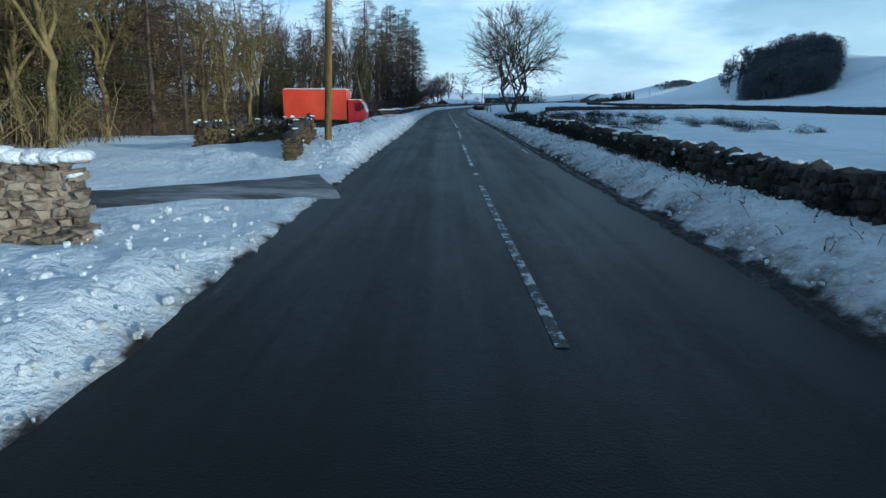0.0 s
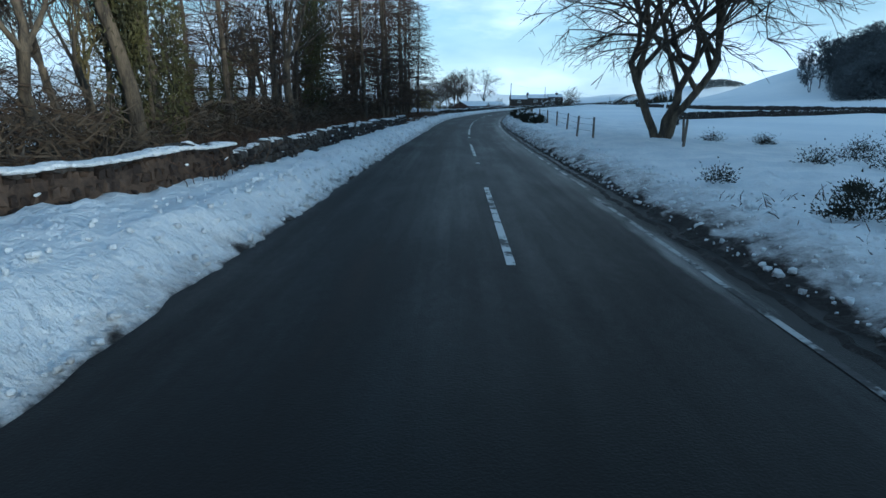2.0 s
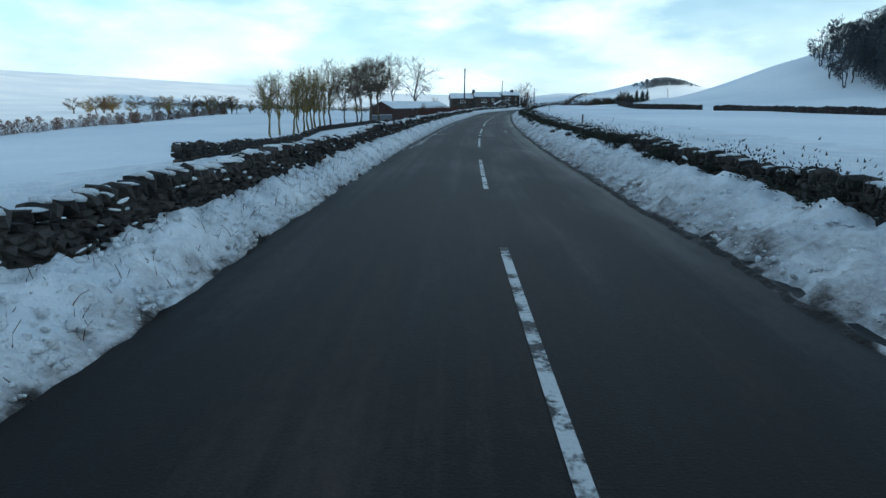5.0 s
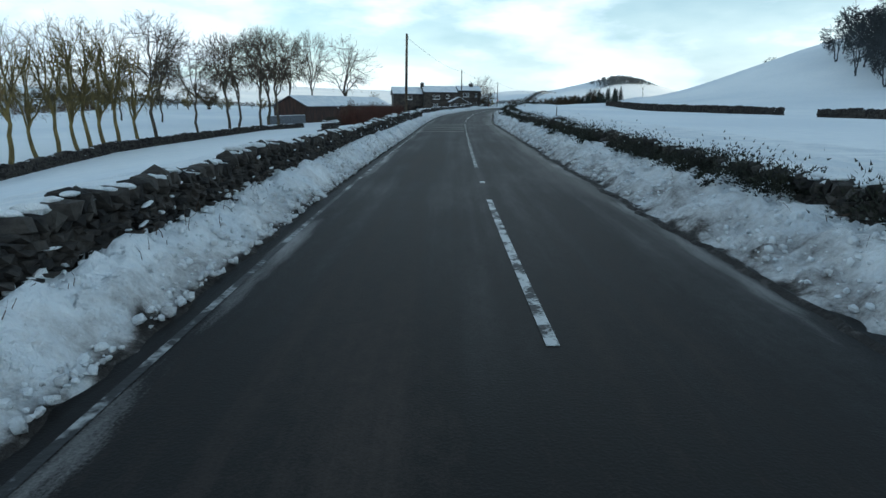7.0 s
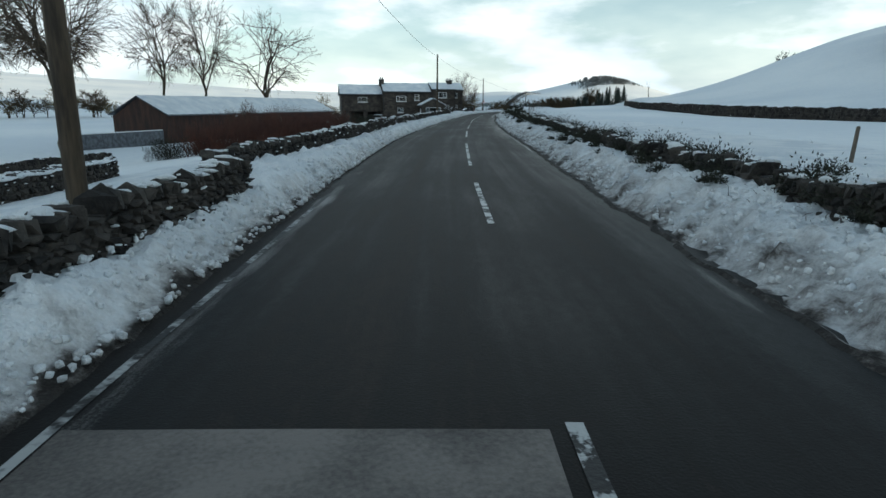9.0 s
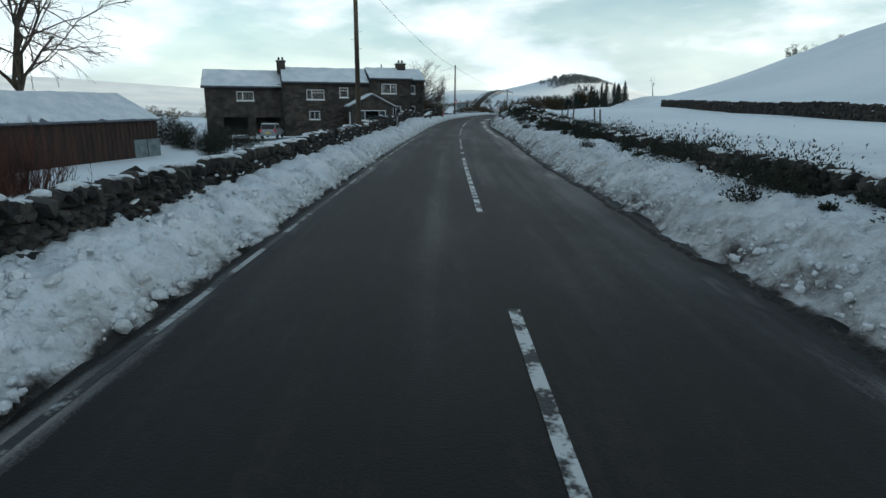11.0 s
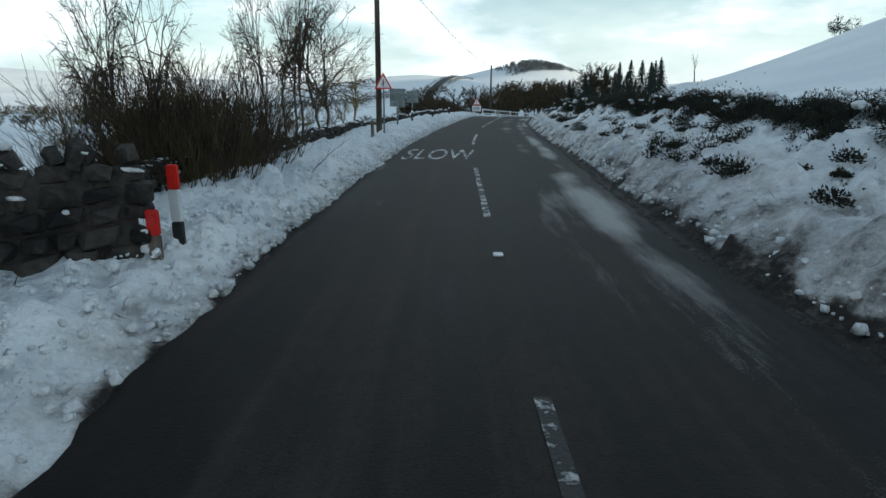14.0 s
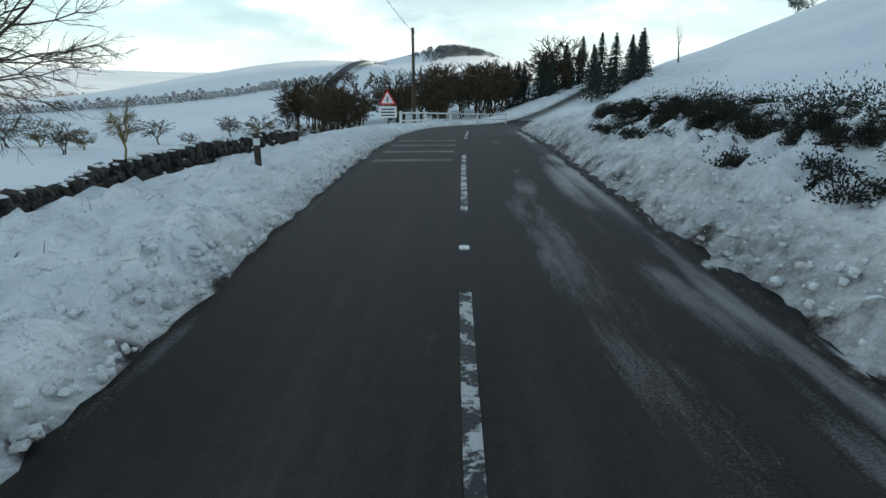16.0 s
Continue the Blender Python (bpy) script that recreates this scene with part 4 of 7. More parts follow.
def crown_tree(seed, height, trunk=0.38, wide=0.36, n=(6, 7, 7, 4), r0=None, stems=1, flat=0.9, droop=0.0):
    """Segments of a broad leafless tree: limbs fan from the trunk and end in fine twigs on a rounded crown."""
    r = random.Random(seed)
    segs = []
    r0 = r0 or height * 0.020
    cz, rw, rh = height * (trunk + 1) / 2, height * wide, height * (1 - trunk) / 2

    def limb(p, q, ra, rb, lev, k, bow=0.12):
        d = q - p
        side = Vector((r.uniform(-1, 1), r.uniform(-1, 1), r.uniform(-0.2, 0.9) - droop)) * d.length * bow
        last, pts = p, [p]
        for i in range(1, k + 1):
            u = i / k
            e = p + d * u + side * 4 * u * (1 - u) * 0.5 + Vector((r.uniform(-1, 1), r.uniform(-1, 1), r.uniform(-1, 1))) * d.length * 0.035
            segs.append((last, e, ra + (rb - ra) * (u - 1 / k), ra + (rb - ra) * u, lev))
            last = e
            pts.append(e)
        return pts

    def shell(spread, near):
        while True:
            v = Vector((r.uniform(-1, 1), r.uniform(-1, 1), r.uniform(-1, 1)))
            if 0.2 < v.length < 1:
                v.normalize()
                v = Vector((v.x * rw, v.y * rw, v.z * rh * flat)) * spread + Vector((0, 0, cz))
                if near is None or (v - near).length < rw * 0.95:
                    return v

    for st in range(stems):
        lean = Vector((r.uniform(-1, 1), r.uniform(-1, 1), 0)) * (0.10 * height if stems > 1 else 0.02 * height)
        foot = Vector((r.uniform(-1, 1), r.uniform(-1, 1), 0)) * (0.03 * height if stems > 1 else 0) + Vector((0, 0, -0.3))
        body = limb(foot, Vector((lean.x, lean.y, height * (trunk + (0.12 if stems > 1 else 0.04)))), r0 * (0.7 if stems > 1 else 1), r0 * 0.5, 0, 6, 0.05)
        for i in range(max(3, n[0] // stems)):
            t1 = shell(0.62, None)
            t1.z = max(t1.z, height * trunk * 0.95)
            m1 = limb(body[-1 - (i % 3)], t1, r0 * 0.42, r0 * 0.2, 1, 5)
            for j in range(n[1]):
                t2 = shell(0.92, m1[-1])
                m2 = limb(m1[2 + j % 4], t2, r0 * 0.19, r0 * 0.08, 2, 4)
                for _ in range(n[2]):
                    p3 = m2[1 + r.randrange(4)]
                    out = (p3 - Vector((0, 0, cz - rh * 0.3))).normalized() + Vector((r.uniform(-1, 1), r.uniform(-1, 1), r.uniform(-0.8, 0.9) - droop)) * 0.8
                    m3 = limb(p3, p3 + out.normalized() * height * r.uniform(0.05, 0.12), max(r0 * 0.07, 0.011), 0.008, 3, 3)
                    for _ in range(n[3]):
                        p4 = m3[1 + r.randrange(3)]
                        d4 = (out + Vector((r.uniform(-1, 1), r.uniform(-1, 1), r.uniform(-1, 1) - droop)) * 0.9).normalized() * height * r.uniform(0.02, 0.055)
                        segs.append((p4, p4 + d4, 0.010, 0.006, 4))
    return segs


def tree_meshes(seed, bark=BARK, twig=TWIG, thick=1.0, **kw):
    if "trunk" in kw or "stems" in kw:
        segs = crown_tree(seed, **kw)
        return (seg_mesh("trunk", [s for s in segs if s[4] < 2], bark, 7), seg_mesh("crown", [s for s in segs if s[4] >= 2], twig, 3))
    segs = grow(seed, **kw)
    top = max(s[1].z for s in segs)
    k = kw["height"] / top
    segs = [(p * k, q * k, a * thick, b * thick, l) for p, q, a, b, l in segs]
    return (seg_mesh("trunk", [s for s in segs if s[4] < 2], bark, 7), seg_mesh("crown", [s for s in segs if s[4] >= 2], twig, 3))


def far_tree(seed, mat, wide):
    segs = crown_tree(seed, 10, 0.2, wide, (6, 6, 6, 3), stems=2)
    segs = [(p, q, max(a, 0.045), max(b, 0.036), lev) for p, q, a, b, lev in segs]
    return (seg_mesh("trunk", [g for g in segs if g[4] < 2], mat, 5), seg_mesh("crown", [g for g in segs if g[4] >= 2], mat, 3))


def twig_bush(seed, w, h, count, mat, name="twigs"):
    """A leafless thicket of forking twigs."""
    r = random.Random(seed)
    segs = []
    for _ in range(count):
        p = Vector((r.gauss(0, w * 0.32), r.gauss(0, w * 0.32), -0.1))
        d = Vector((p.x * 0.5 / w + r.uniform(-0.3, 0.3), p.y * 0.5 / w + r.uniform(-0.3, 0.3), 1)).normalized()
        ln = h * r.uniform(0.45, 1.05)
        rad = 0.016
        for k in range(4):
            q = p + d * ln / 4
            segs.append((p, q, rad, rad * 0.8, 2))
            for _ in range(2):
                e = (d + Vector((r.uniform(-1, 1), r.uniform(-1, 1), r.uniform(-0.3, 0.6))) * 0.8).normalized() * ln * r.uniform(0.1, 0.28)
                segs.append((q, q + e, rad * 0.6, 0.005, 3))
            d = (d + Vector((r.uniform(-0.3, 0.3), r.uniform(-0.3, 0.3), 0.05))).normalized()
            p, rad = q, rad * 0.8
    return seg_mesh(name, segs, mat, 3)


def larch_meshes(seed, height):
    r = random.Random(seed)
    trunk, twigs = [], []
    p, rad = Vector((0, 0, -0.3)), height * 0.014
    n = 14
    for k in range(n):
        q = Vector((p.x + r.uniform(-0.05, 0.05), p.y + r.uniform(-0.05, 0.05), -0.3 + (height + 0.3) * (k + 1) / n))
        trunk.append((p, q, rad, rad * 0.93, 0))
        p, rad = q, rad * 0.9
    z = height * 0.10
    while z < height * 0.99:
        ln = (height - z) * 0.27 + 0.9
        for _ in range(3):
            a = r.uniform(0, 2 * math.pi)
            d = Vector((math.cos(a), math.sin(a), r.uniform(-0.25, 0.2)))
            b, bl, br = Vector((0, 0, z)), ln * r.uniform(0.55, 1.15), 0.022
            m = 5
            for k in range(m):
                e = b + d * bl / m
                d = (d + Vector((r.uniform(-0.1, 0.1), r.uniform(-0.1, 0.1), r.uniform(-0.10, 0.10)))).normalized()
                twigs.append((b, e, br, br * 0.8, 2))
                for _ in range(3):
                    t = (d + Vector((r.uniform(-1, 1), r.uniform(-1, 1), r.uniform(-0.9, 0.5)))).normalized() * r.uniform(0.2, 0.6)
                    twigs.append((e, e + t, 0.010, 0.006, 3))
                b, br = e, br * 0.8
        z += r.uniform(0.16, 0.36)
    return seg_mesh("trunk", trunk, BARK, 7), seg_mesh("crown", twigs, LARCH, 3)


def fir_meshes(seed, height):
    r = random.Random(seed)
    vs, fs = [], []
    z = height * 0.10
    while z < height:
        ln = (height - z) * 0.30 + 0.15
        for k in range(9):
            a = 2 * math.pi * k / 9 + r.uniform(-0.3, 0.3)
            l2 = ln * r.uniform(0.7, 1.15)
            for q in range(4):
                f = (q + 1) / 4
                px, py, pz = math.cos(a) * l2 * f, math.sin(a) * l2 * f, z - l2 * 0.28 * f
                w = 0.13 * height / 9 * (1.25 - f * 0.7)
                b = len(vs)
                nx, ny = -math.sin(a), math.cos(a)
                vs += [(px - nx * w * 1.6, py - ny * w * 1.6, pz - 0.16), (px + nx * w * 1.6, py + ny * w * 1.6, pz - 0.16), (px * (1 - 0.3 / (q + 1)), py * (1 - 0.3 / (q + 1)), pz + 0.22), (px * 1.16, py * 1.16, pz - 0.1)]
                fs += [(b, b + 1, b + 2), (b, b + 3, b + 1), (b, b + 2, b + 3), (b + 1, b + 3, b + 2)]
        z += height * 0.045 * r.uniform(0.8, 1.2)
    return tube("trunk", [(0, 0, -0.3), (0, 0, height * 0.95)], [height * 0.016, 0.02], BARK, 6), mesh_of("crown", vs, fs, FIR)


def leafy(seed, rx, ry, rz, count, size, mat, name="foliage", hollow=0.55, lobes_n=7):
    """Foliage of many small pointed leaves and sprays inside an uneven outline."""
    r = random.Random(seed)
    vs, fs = [], []
    lobes = [(r.uniform(-0.6, 0.6) * rx, r.uniform(-0.6, 0.6) * ry, r.uniform(0.25, 0.75) * rz, r.uniform(0.30, 0.62) * (7 / lobes_n) ** 0.3) for _ in range(lobes_n)]
    for _ in range(count):
        lx, ly, lz, k = lobes[r.randrange(lobes_n)]
        while True:
            d = Vector((r.uniform(-1, 1), r.uniform(-1, 1), r.uniform(-1, 1)))
            if hollow < d.length < 1:
                break
        c = Vector((lx + d.x * rx * k, ly + d.y * ry * k, max(lz + d.z * rz * k, 0.02)))
        out = (d + Vector((r.uniform(-1, 1), r.uniform(-1, 1), r.uniform(-0.5, 1.1))) * 0.7).normalized()
        u = out.cross(Vector((r.uniform(-1, 1), r.uniform(-1, 1), r.uniform(-1, 1)))).normalized()
        ln, w = size * r.uniform(0.7, 1.6), size * r.uniform(0.12, 0.3)
        b = len(vs)
        vs += [c - u * w, c + u * w, c + out * ln]
        fs.append((b, b + 1, b + 2))
    return mesh_of(name, vs, fs, mat)


TREES = [tree_meshes(3, height=10, trunk=0.36, wide=0.36), tree_meshes(8, height=10, trunk=0.30, wide=0.40), tree_meshes(15, height=10, trunk=0.42, wide=0.30), tree_meshes(21, height=10, trunk=0.34, wide=0.34)]
OLIVES = [tree_meshes(31, OLIVE, OLIVE, height=10, trunk=0.40, wide=0.20, n=(6, 6, 7, 3)), tree_meshes(36, OLIVE, OLIVE, height=10, trunk=0.3, wide=0.26, n=(6, 6, 7, 3))]
TALLTREES = [tree_meshes(201 + k, height=10, trunk=0.46, wide=0.27 + 0.02 * k, n=(7, 8, 9, 4), r0=0.17) for k in range(3)]
SLIM = [tree_meshes(44, height=10, spread=0.34, fork=0.5, up=0.2, depth=4), tree_meshes(47, height=10, spread=0.4, fork=0.36, up=0.2, depth=4)]
LARCHES = [larch_meshes(51, 12), larch_meshes(52, 12), larch_meshes(53, 12)]
FIRS = [fir_meshes(61, 9), fir_meshes(62, 9)]


def plant(kind, meshes, x, y, scale, label, group, turn=0.0, z=None, wide=None, category="tree"):
    t = thing(kind, Matrix.LocRotScale((x, y, surface_z(x, y) if z is None else z), Euler((0, 0, turn)), (wide or scale, wide or scale, scale)), label, category, group)
    part("trunk", meshes[0], t)
    part("crown", meshes[1], t)
    return t


rnd = random.Random(7)
# the tall bare tree on the right verge
BIGTREE = tree_meshes(77, height=12.8, trunk=0.12, wide=0.44, n=(15, 9, 9, 6), r0=0.25, stems=3)
plant("bare_tree", BIGTREE, 8.3, 73.9, 1.0, "tall leafless tree with a forked trunk beside the fence", "roadside trees", 0.6)

# the wood on the left
WOOD = "trees of the roadside wood"
placed = []
for s0, s1, o0, o1, n, sort in ((24, 62, -17, -36, 30, "mix"), (60, 126, -9, -34, 26, "mix"), (66, 124, -6.8, -12, 13, "larch"), (-6, 24, -13, -34, 30, "olive"), (24, 56, -17.5, -27, 22, "olive"), (60, 126, -8, -26, 38, "slim"), (92, 122, -6, -9, 7, "larch")):
    tries = 0
    while n and tries < 900:
        tries += 1
        s, o = rnd.uniform(s0, s1), rnd.uniform(o1, o0)
        x, y = (float(v) for v in at_road(s, o))
        if any((x - a) ** 2 + (y - b) ** 2 < 4.0 for a, b in placed):
            continue
        placed.append((x, y))
        n -= 1
        k = rnd.random()
        if sort == "larch" or (sort == "mix" and k < 0.35):
            plant("larch_tree", LARCHES[rnd.randrange(3)], x, y, rnd.uniform(1.0, 1.4), "bare larch with drooping brown branches", WOOD, rnd.uniform(0, 6), wide=rnd.uniform(0.9, 1.3))
        elif sort == "slim":
            plant("bare_tree", SLIM[rnd.randrange(2)], x, y, rnd.uniform(0.8, 1.3), "thin dark leafless tree in the wood", WOOD, rnd.uniform(0, 6))
        elif sort == "olive" or k < 0.6:
            plant("bare_tree", OLIVES[rnd.randrange(2)], x, y, rnd.uniform(0.95, 1.5), "leafless tree with mossy olive-brown bark", WOOD, rnd.uniform(0, 6))
        else:
            plant("bare_tree", TREES[rnd.randrange(4)], x, y, rnd.uniform(0.9, 1.4), "dark leafless tree in the wood", WOOD, rnd.uniform(0, 6))

# evergreens among them
BUSHY = [leafy(90 + k, 1.5, 1.5, 4.2, 11000, 0.11, EVERGREEN, hollow=0.15) for k in range(3)]
for s, o, k, q, tall in ((27, -18, 0, 1.0, 1.3), (36, -19, 1, 0.9, 1.3), (62, -17.0, 2, 1.25, 1.1), (88, -9.5, 2, 0.95, 2.2), (20, -19, 2, 1.0, 1.2), (68, -9.4, 0, 0.9, 2.3), (78, -11, 1, 0.6, 1.4), (84, -16, 0, 0.8, 1.2), (104, -12, 0, 0.7, 1.2), (42, -22, 1, 1.0, 1.3), (7, -21, 1, 0.9, 1.2)):
    x, y = (float(v) for v in at_road(s, o))
    t = thing("evergreen_shrub", Matrix.LocRotScale((x, y, surface_z(x, y) - 0.05), Euler((0, 0, s)), (q, q, q * tall)), "dense olive-green evergreen shrub among bare trunks", "shrub", "evergreens in the wood")
    part("foliage", BUSHY[k], t)
    part("stem", tube("stem", [(0, 0, -0.2), (0.05, 0, 1.2), (0, 0.1, 3.0)], [0.11, 0.08, 0.03], BARK, 6), t)


def brush(name, s0, s1, o0, o1, count, tall, label, mat, seed, bend=0.5, thin=0.012):
    """Dead stalks and brambles standing out of the snow, as one mass."""
    r = random.Random(seed)
    vs, fs = [], []
    for x, y, z in verge_spots(np.array([r.uniform(s0, s1) for _ in range(count)]), np.array([r.uniform(o0, o1) for _ in range(count)])):
        p = Vector((x, y, z - 0.05))
        d = Vector((r.uniform(-bend, bend), r.uniform(-bend, bend), 1)).normalized()
        ln = tall * r.uniform(0.35, 1.2)
        for k in range(3):
            q = p + d * ln / 3
            d = (d + Vector((r.uniform(-0.5, 0.5), r.uniform(-0.5, 0.5), -0.25))).normalized()
            u = d.cross(Vector((r.uniform(-1, 1), r.uniform(-1, 1), 0.2))).normalized() * thin * (1 - k * 0.22)
            b = len(vs)
            vs += [p - u, p + u, q + u * 0.7, q - u * 0.7]
            fs.append((b, b + 1, b + 2, b + 3))
            p = q
    return tagged(new(name, mesh_of(name, vs, fs, mat)), label, "undergrowth", kind="stuff")


brush("undergrowth", 60, 128, -12, -4.6, 13000, 0.75, "brown brambles and dead stalks at the edge of the wood", BRUSH, 5, 0.8)
brush("undergrowth", 88, 128, -6.0, -3.7, 6000, 0.5, "rusty brown brambles on the snowy bank", BRUSH, 6, 0.9)
brush("undergrowth", 16, 60, -24, -15, 5200, 1.5, "tangled brown scrub under the trees", BRUSH, 8, 0.6)
brush("undergrowth", 60, 125, -34, -12, 2600, 1.5, "tall brown scrub deep in the wood", BRUSH, 9, 0.4, 0.03)
brush("undergrowth", -4, 26, -30, -14, 3000, 2.4, "tall brown scrub deep in the wood", OLIVE, 10, 0.4, 0.03)
brush("dead_grass", 21, 50, -9.5, -4.4, 2600, 0.16, "dark grass and earth clods showing through trampled snow", LITTER, 16, 1.2, 0.03)
brush("dead_grass", 0, 60, 4.2, 7.0, 1800, 0.32, "dry grass poking through the snow", BRUSH, 11, 0.7)
brush("dead_grass", 150, 300, 4.4, 6.4, 2200, 0.24, "dry grass poking through the snow", BRUSH, 12, 0.7, 0.007)
brush("dead_grass", 300, 385, 3.9, 7.5, 2200, 0.22, "dry grass poking through the snow", BRUSH, 13, 0.7, 0.006)
brush("dead_grass", 128, 205, -4.4, -2.9, 2400, 0.28, "dry grass against the field wall", BRUSH, 14, 0.4, 0.006)
brush("dead_grass", 340, 385, -6.5, -3.6, 420, 0.28, "dry stalks in the snow", BRUSH, 15, 0.4, 0.006)


def thicket(name, s0, s1, o0, o1, count, low, high, label, mat, seed):
    """Tangled understorey of fine crossing twigs and dead leaves, as one mass."""
    r = random.Random(seed)
    vs, fs = [], []
    for x, y, z in verge_spots(np.array([r.uniform(s0, s1) for _ in range(count)]), np.array([r.uniform(o0, o1) for _ in range(count)])):
        top = low + (high - low) * (0.5 + 0.7 * noise.noise((x * 0.25, y * 0.25, seed)))
        h = max(top, 0.3) * r.random() ** 0.8
        p = Vector((x, y, z + h))
        d = Vector((r.uniform(-1, 1), r.uniform(-1, 1), r.uniform(-0.5, 0.8))).normalized() * r.uniform(0.25, 0.8)
        u = d.cross(Vector((r.uniform(-1, 1), r.uniform(-1, 1), r.uniform(-1, 1)))).normalized() * r.uniform(0.010, 0.030)
        k = len(vs)
        vs += [p - u, p + u, p + d + u * 0.4, p + d - u * 0.4]
        fs.append((k, k + 1, k + 2, k + 3))
    return tagged(new(name, mesh_of(name, vs, fs, mat)), label, "undergrowth", kind="stuff")


thicket("thicket", 58, 126, -15, -7.5, 21000, 0.45, 2.5, "dark tangled understorey between the trunks", TWIG, 21)
thicket("thicket", 58, 122, -36, -15, 15000, 0.4, 2.6, "dark brown thicket deep in the wood", LARCH, 22)
thicket("thicket", 54, 86, -34, -15, 15000, 1.0, 5.5, "dark brown tangle behind the parked truck", TWIG, 24)
thicket("thicket", -6, 58, -34, -18, 30000, 1.2, 5.0, "olive-brown thicket behind the lay-by", OLIVE, 23)

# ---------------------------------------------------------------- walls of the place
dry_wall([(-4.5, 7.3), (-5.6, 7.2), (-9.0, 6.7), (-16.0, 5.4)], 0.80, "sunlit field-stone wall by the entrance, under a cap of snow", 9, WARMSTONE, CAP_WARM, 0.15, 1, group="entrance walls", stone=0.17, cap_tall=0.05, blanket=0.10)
dry_wall([(-8.2, 19.6), (-4.7, 19.8)], 0.62, "dark stone wall beside the entrance, under snow", 6, MOSSTONE, CAP_MESHES, 0.5, 2, group="entrance walls")
dry_wall([(-4.35, 16.6), (-4.6, 19.3), (-5.5, 24.5)], 0.62, "mossy stone wall curving in from the road", 7, MOSSTONE, CAP_MESHES, 0.3, 3, group="entrance walls")
dry_wall([(-4.6, 62.0), (-5.3, 58.6), (-6.0, 55.9)], 0.80, "brown stone wall under the trees with snow on top", 10, BROWNSTONE, CAP_MESHES, 0.3, 4, base=0.15, sunk=1.3, cap_tall=0.06, blanket=0.05)
dry_wall(so_line((62, -4.9), (70, -4.6), (80, -4.4), (92, -4.1)), 0.36, "tumbled low stone wall half buried in snow", 4, STONES, CAP_MESHES, 0.95, 5)
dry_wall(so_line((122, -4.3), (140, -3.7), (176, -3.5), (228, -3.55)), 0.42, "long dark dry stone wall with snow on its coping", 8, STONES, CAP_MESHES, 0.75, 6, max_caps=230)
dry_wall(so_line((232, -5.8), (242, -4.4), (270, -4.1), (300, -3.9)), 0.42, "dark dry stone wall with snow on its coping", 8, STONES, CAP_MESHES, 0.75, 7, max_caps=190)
dry_wall(so_line((300, -3.9), (312, -3.8), (327, -3.9)), 0.56, "dark garden wall with upright coping and snow", 5, STONES, CAP_MESHES, 0.3, 8, max_caps=90)
dry_wall([(49.3, 336.8), (48.1, 336.5), (46.98, 336.9), (46.95, 341.0)], 0.92, "broken end of a stone wall with lumps of snow", 6, STONES, CAP_MESHES, 0.9, 9, stone=0.30)
dry_wall(so_line((346, -5.4), (360, -6.0), (384, -6.6), (392, -5.0)), 0.32, "low tumbled wall below the verge, capped with snow", 3, STONES, CAP_MESHES, 0.9, 10)
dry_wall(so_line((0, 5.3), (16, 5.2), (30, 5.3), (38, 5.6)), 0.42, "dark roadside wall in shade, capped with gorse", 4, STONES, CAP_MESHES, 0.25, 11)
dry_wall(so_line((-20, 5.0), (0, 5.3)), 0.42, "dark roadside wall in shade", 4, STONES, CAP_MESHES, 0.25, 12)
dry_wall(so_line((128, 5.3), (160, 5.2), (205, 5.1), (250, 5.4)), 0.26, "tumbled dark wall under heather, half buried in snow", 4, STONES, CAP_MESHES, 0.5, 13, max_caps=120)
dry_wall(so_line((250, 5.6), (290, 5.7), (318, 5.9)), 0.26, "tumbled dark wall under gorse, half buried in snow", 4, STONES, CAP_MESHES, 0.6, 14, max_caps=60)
dry_wall([(6.25, 233.5), (7.4, 240.0), (7.6, 246.5)], 0.75, "short field wall with thick snow on its coping", 5, STONES, CAP_MESHES, 1.0, 15, max_caps=40, blanket=0.07)
# the field walls along the foot of the hill and under the row of trees
dry_wall([(92, 352), (76, 318), (66, 280), (61.5, 237)], 0.95, "distant dark field wall at the foot of the hill", 4, STONES, CAP_MESHES, 0.1, 20, max_caps=60, group="far field walls")
dry_wall([(60.2, 230), (57, 190), (64, 130), (90, 60)], 0.95, "distant dark field wall at the foot of the hill", 4, STONES, CAP_MESHES, 0.1, 21, max_caps=60, group="far field walls")
dry_wall([(-7, 150), (-8.5, 190), (-9.5, 206), (-9.9, 222), (-8.2, 230), (-5.5, 242), (-1.9, 254), (2.5, 263)], 0.6, "dark field wall under a row of bare trees", 4, STONES, CAP_MESHES, 0.2, 22, max_caps=90, group="far field walls")
dry_wall([(16, 95), (22, 112), (40, 128), (70, 150)], 0.55, "tumbled dark field wall crossing the snow", 4, STONES, CAP_MESHES, 0.4, 23, max_caps=70, group="far field walls")

# ---------------------------------------------------------------- gorse along the right
GORSES = [leafy(110 + k, 0.85, 0.66, 0.62, 9000, 0.040, GORSE, hollow=0.05, lobes_n=12) for k in range(5)]


def snow_patches(seed, rx, ry, z):
    r = np.random.default_rng(seed)
    n = 9
    at = np.stack([r.uniform(-rx, rx, n), r.uniform(-ry, ry, n), z * r.uniform(0.35, 1.0, n)], -1)
    return lumps_mesh("snow_cap", SNOW, at, r.uniform(0.04, 0.14, (n, 3)) * (1, 1, 0.6), r.uniform(0, 6, n), r.uniform(-0.4, 0.4, n), r, (LUMP_V, LUMP_F), 0.25, True)


GORSE_SNOW = [snow_patches(130 + k, 0.6, 0.45, 0.8) for k in range(3)]


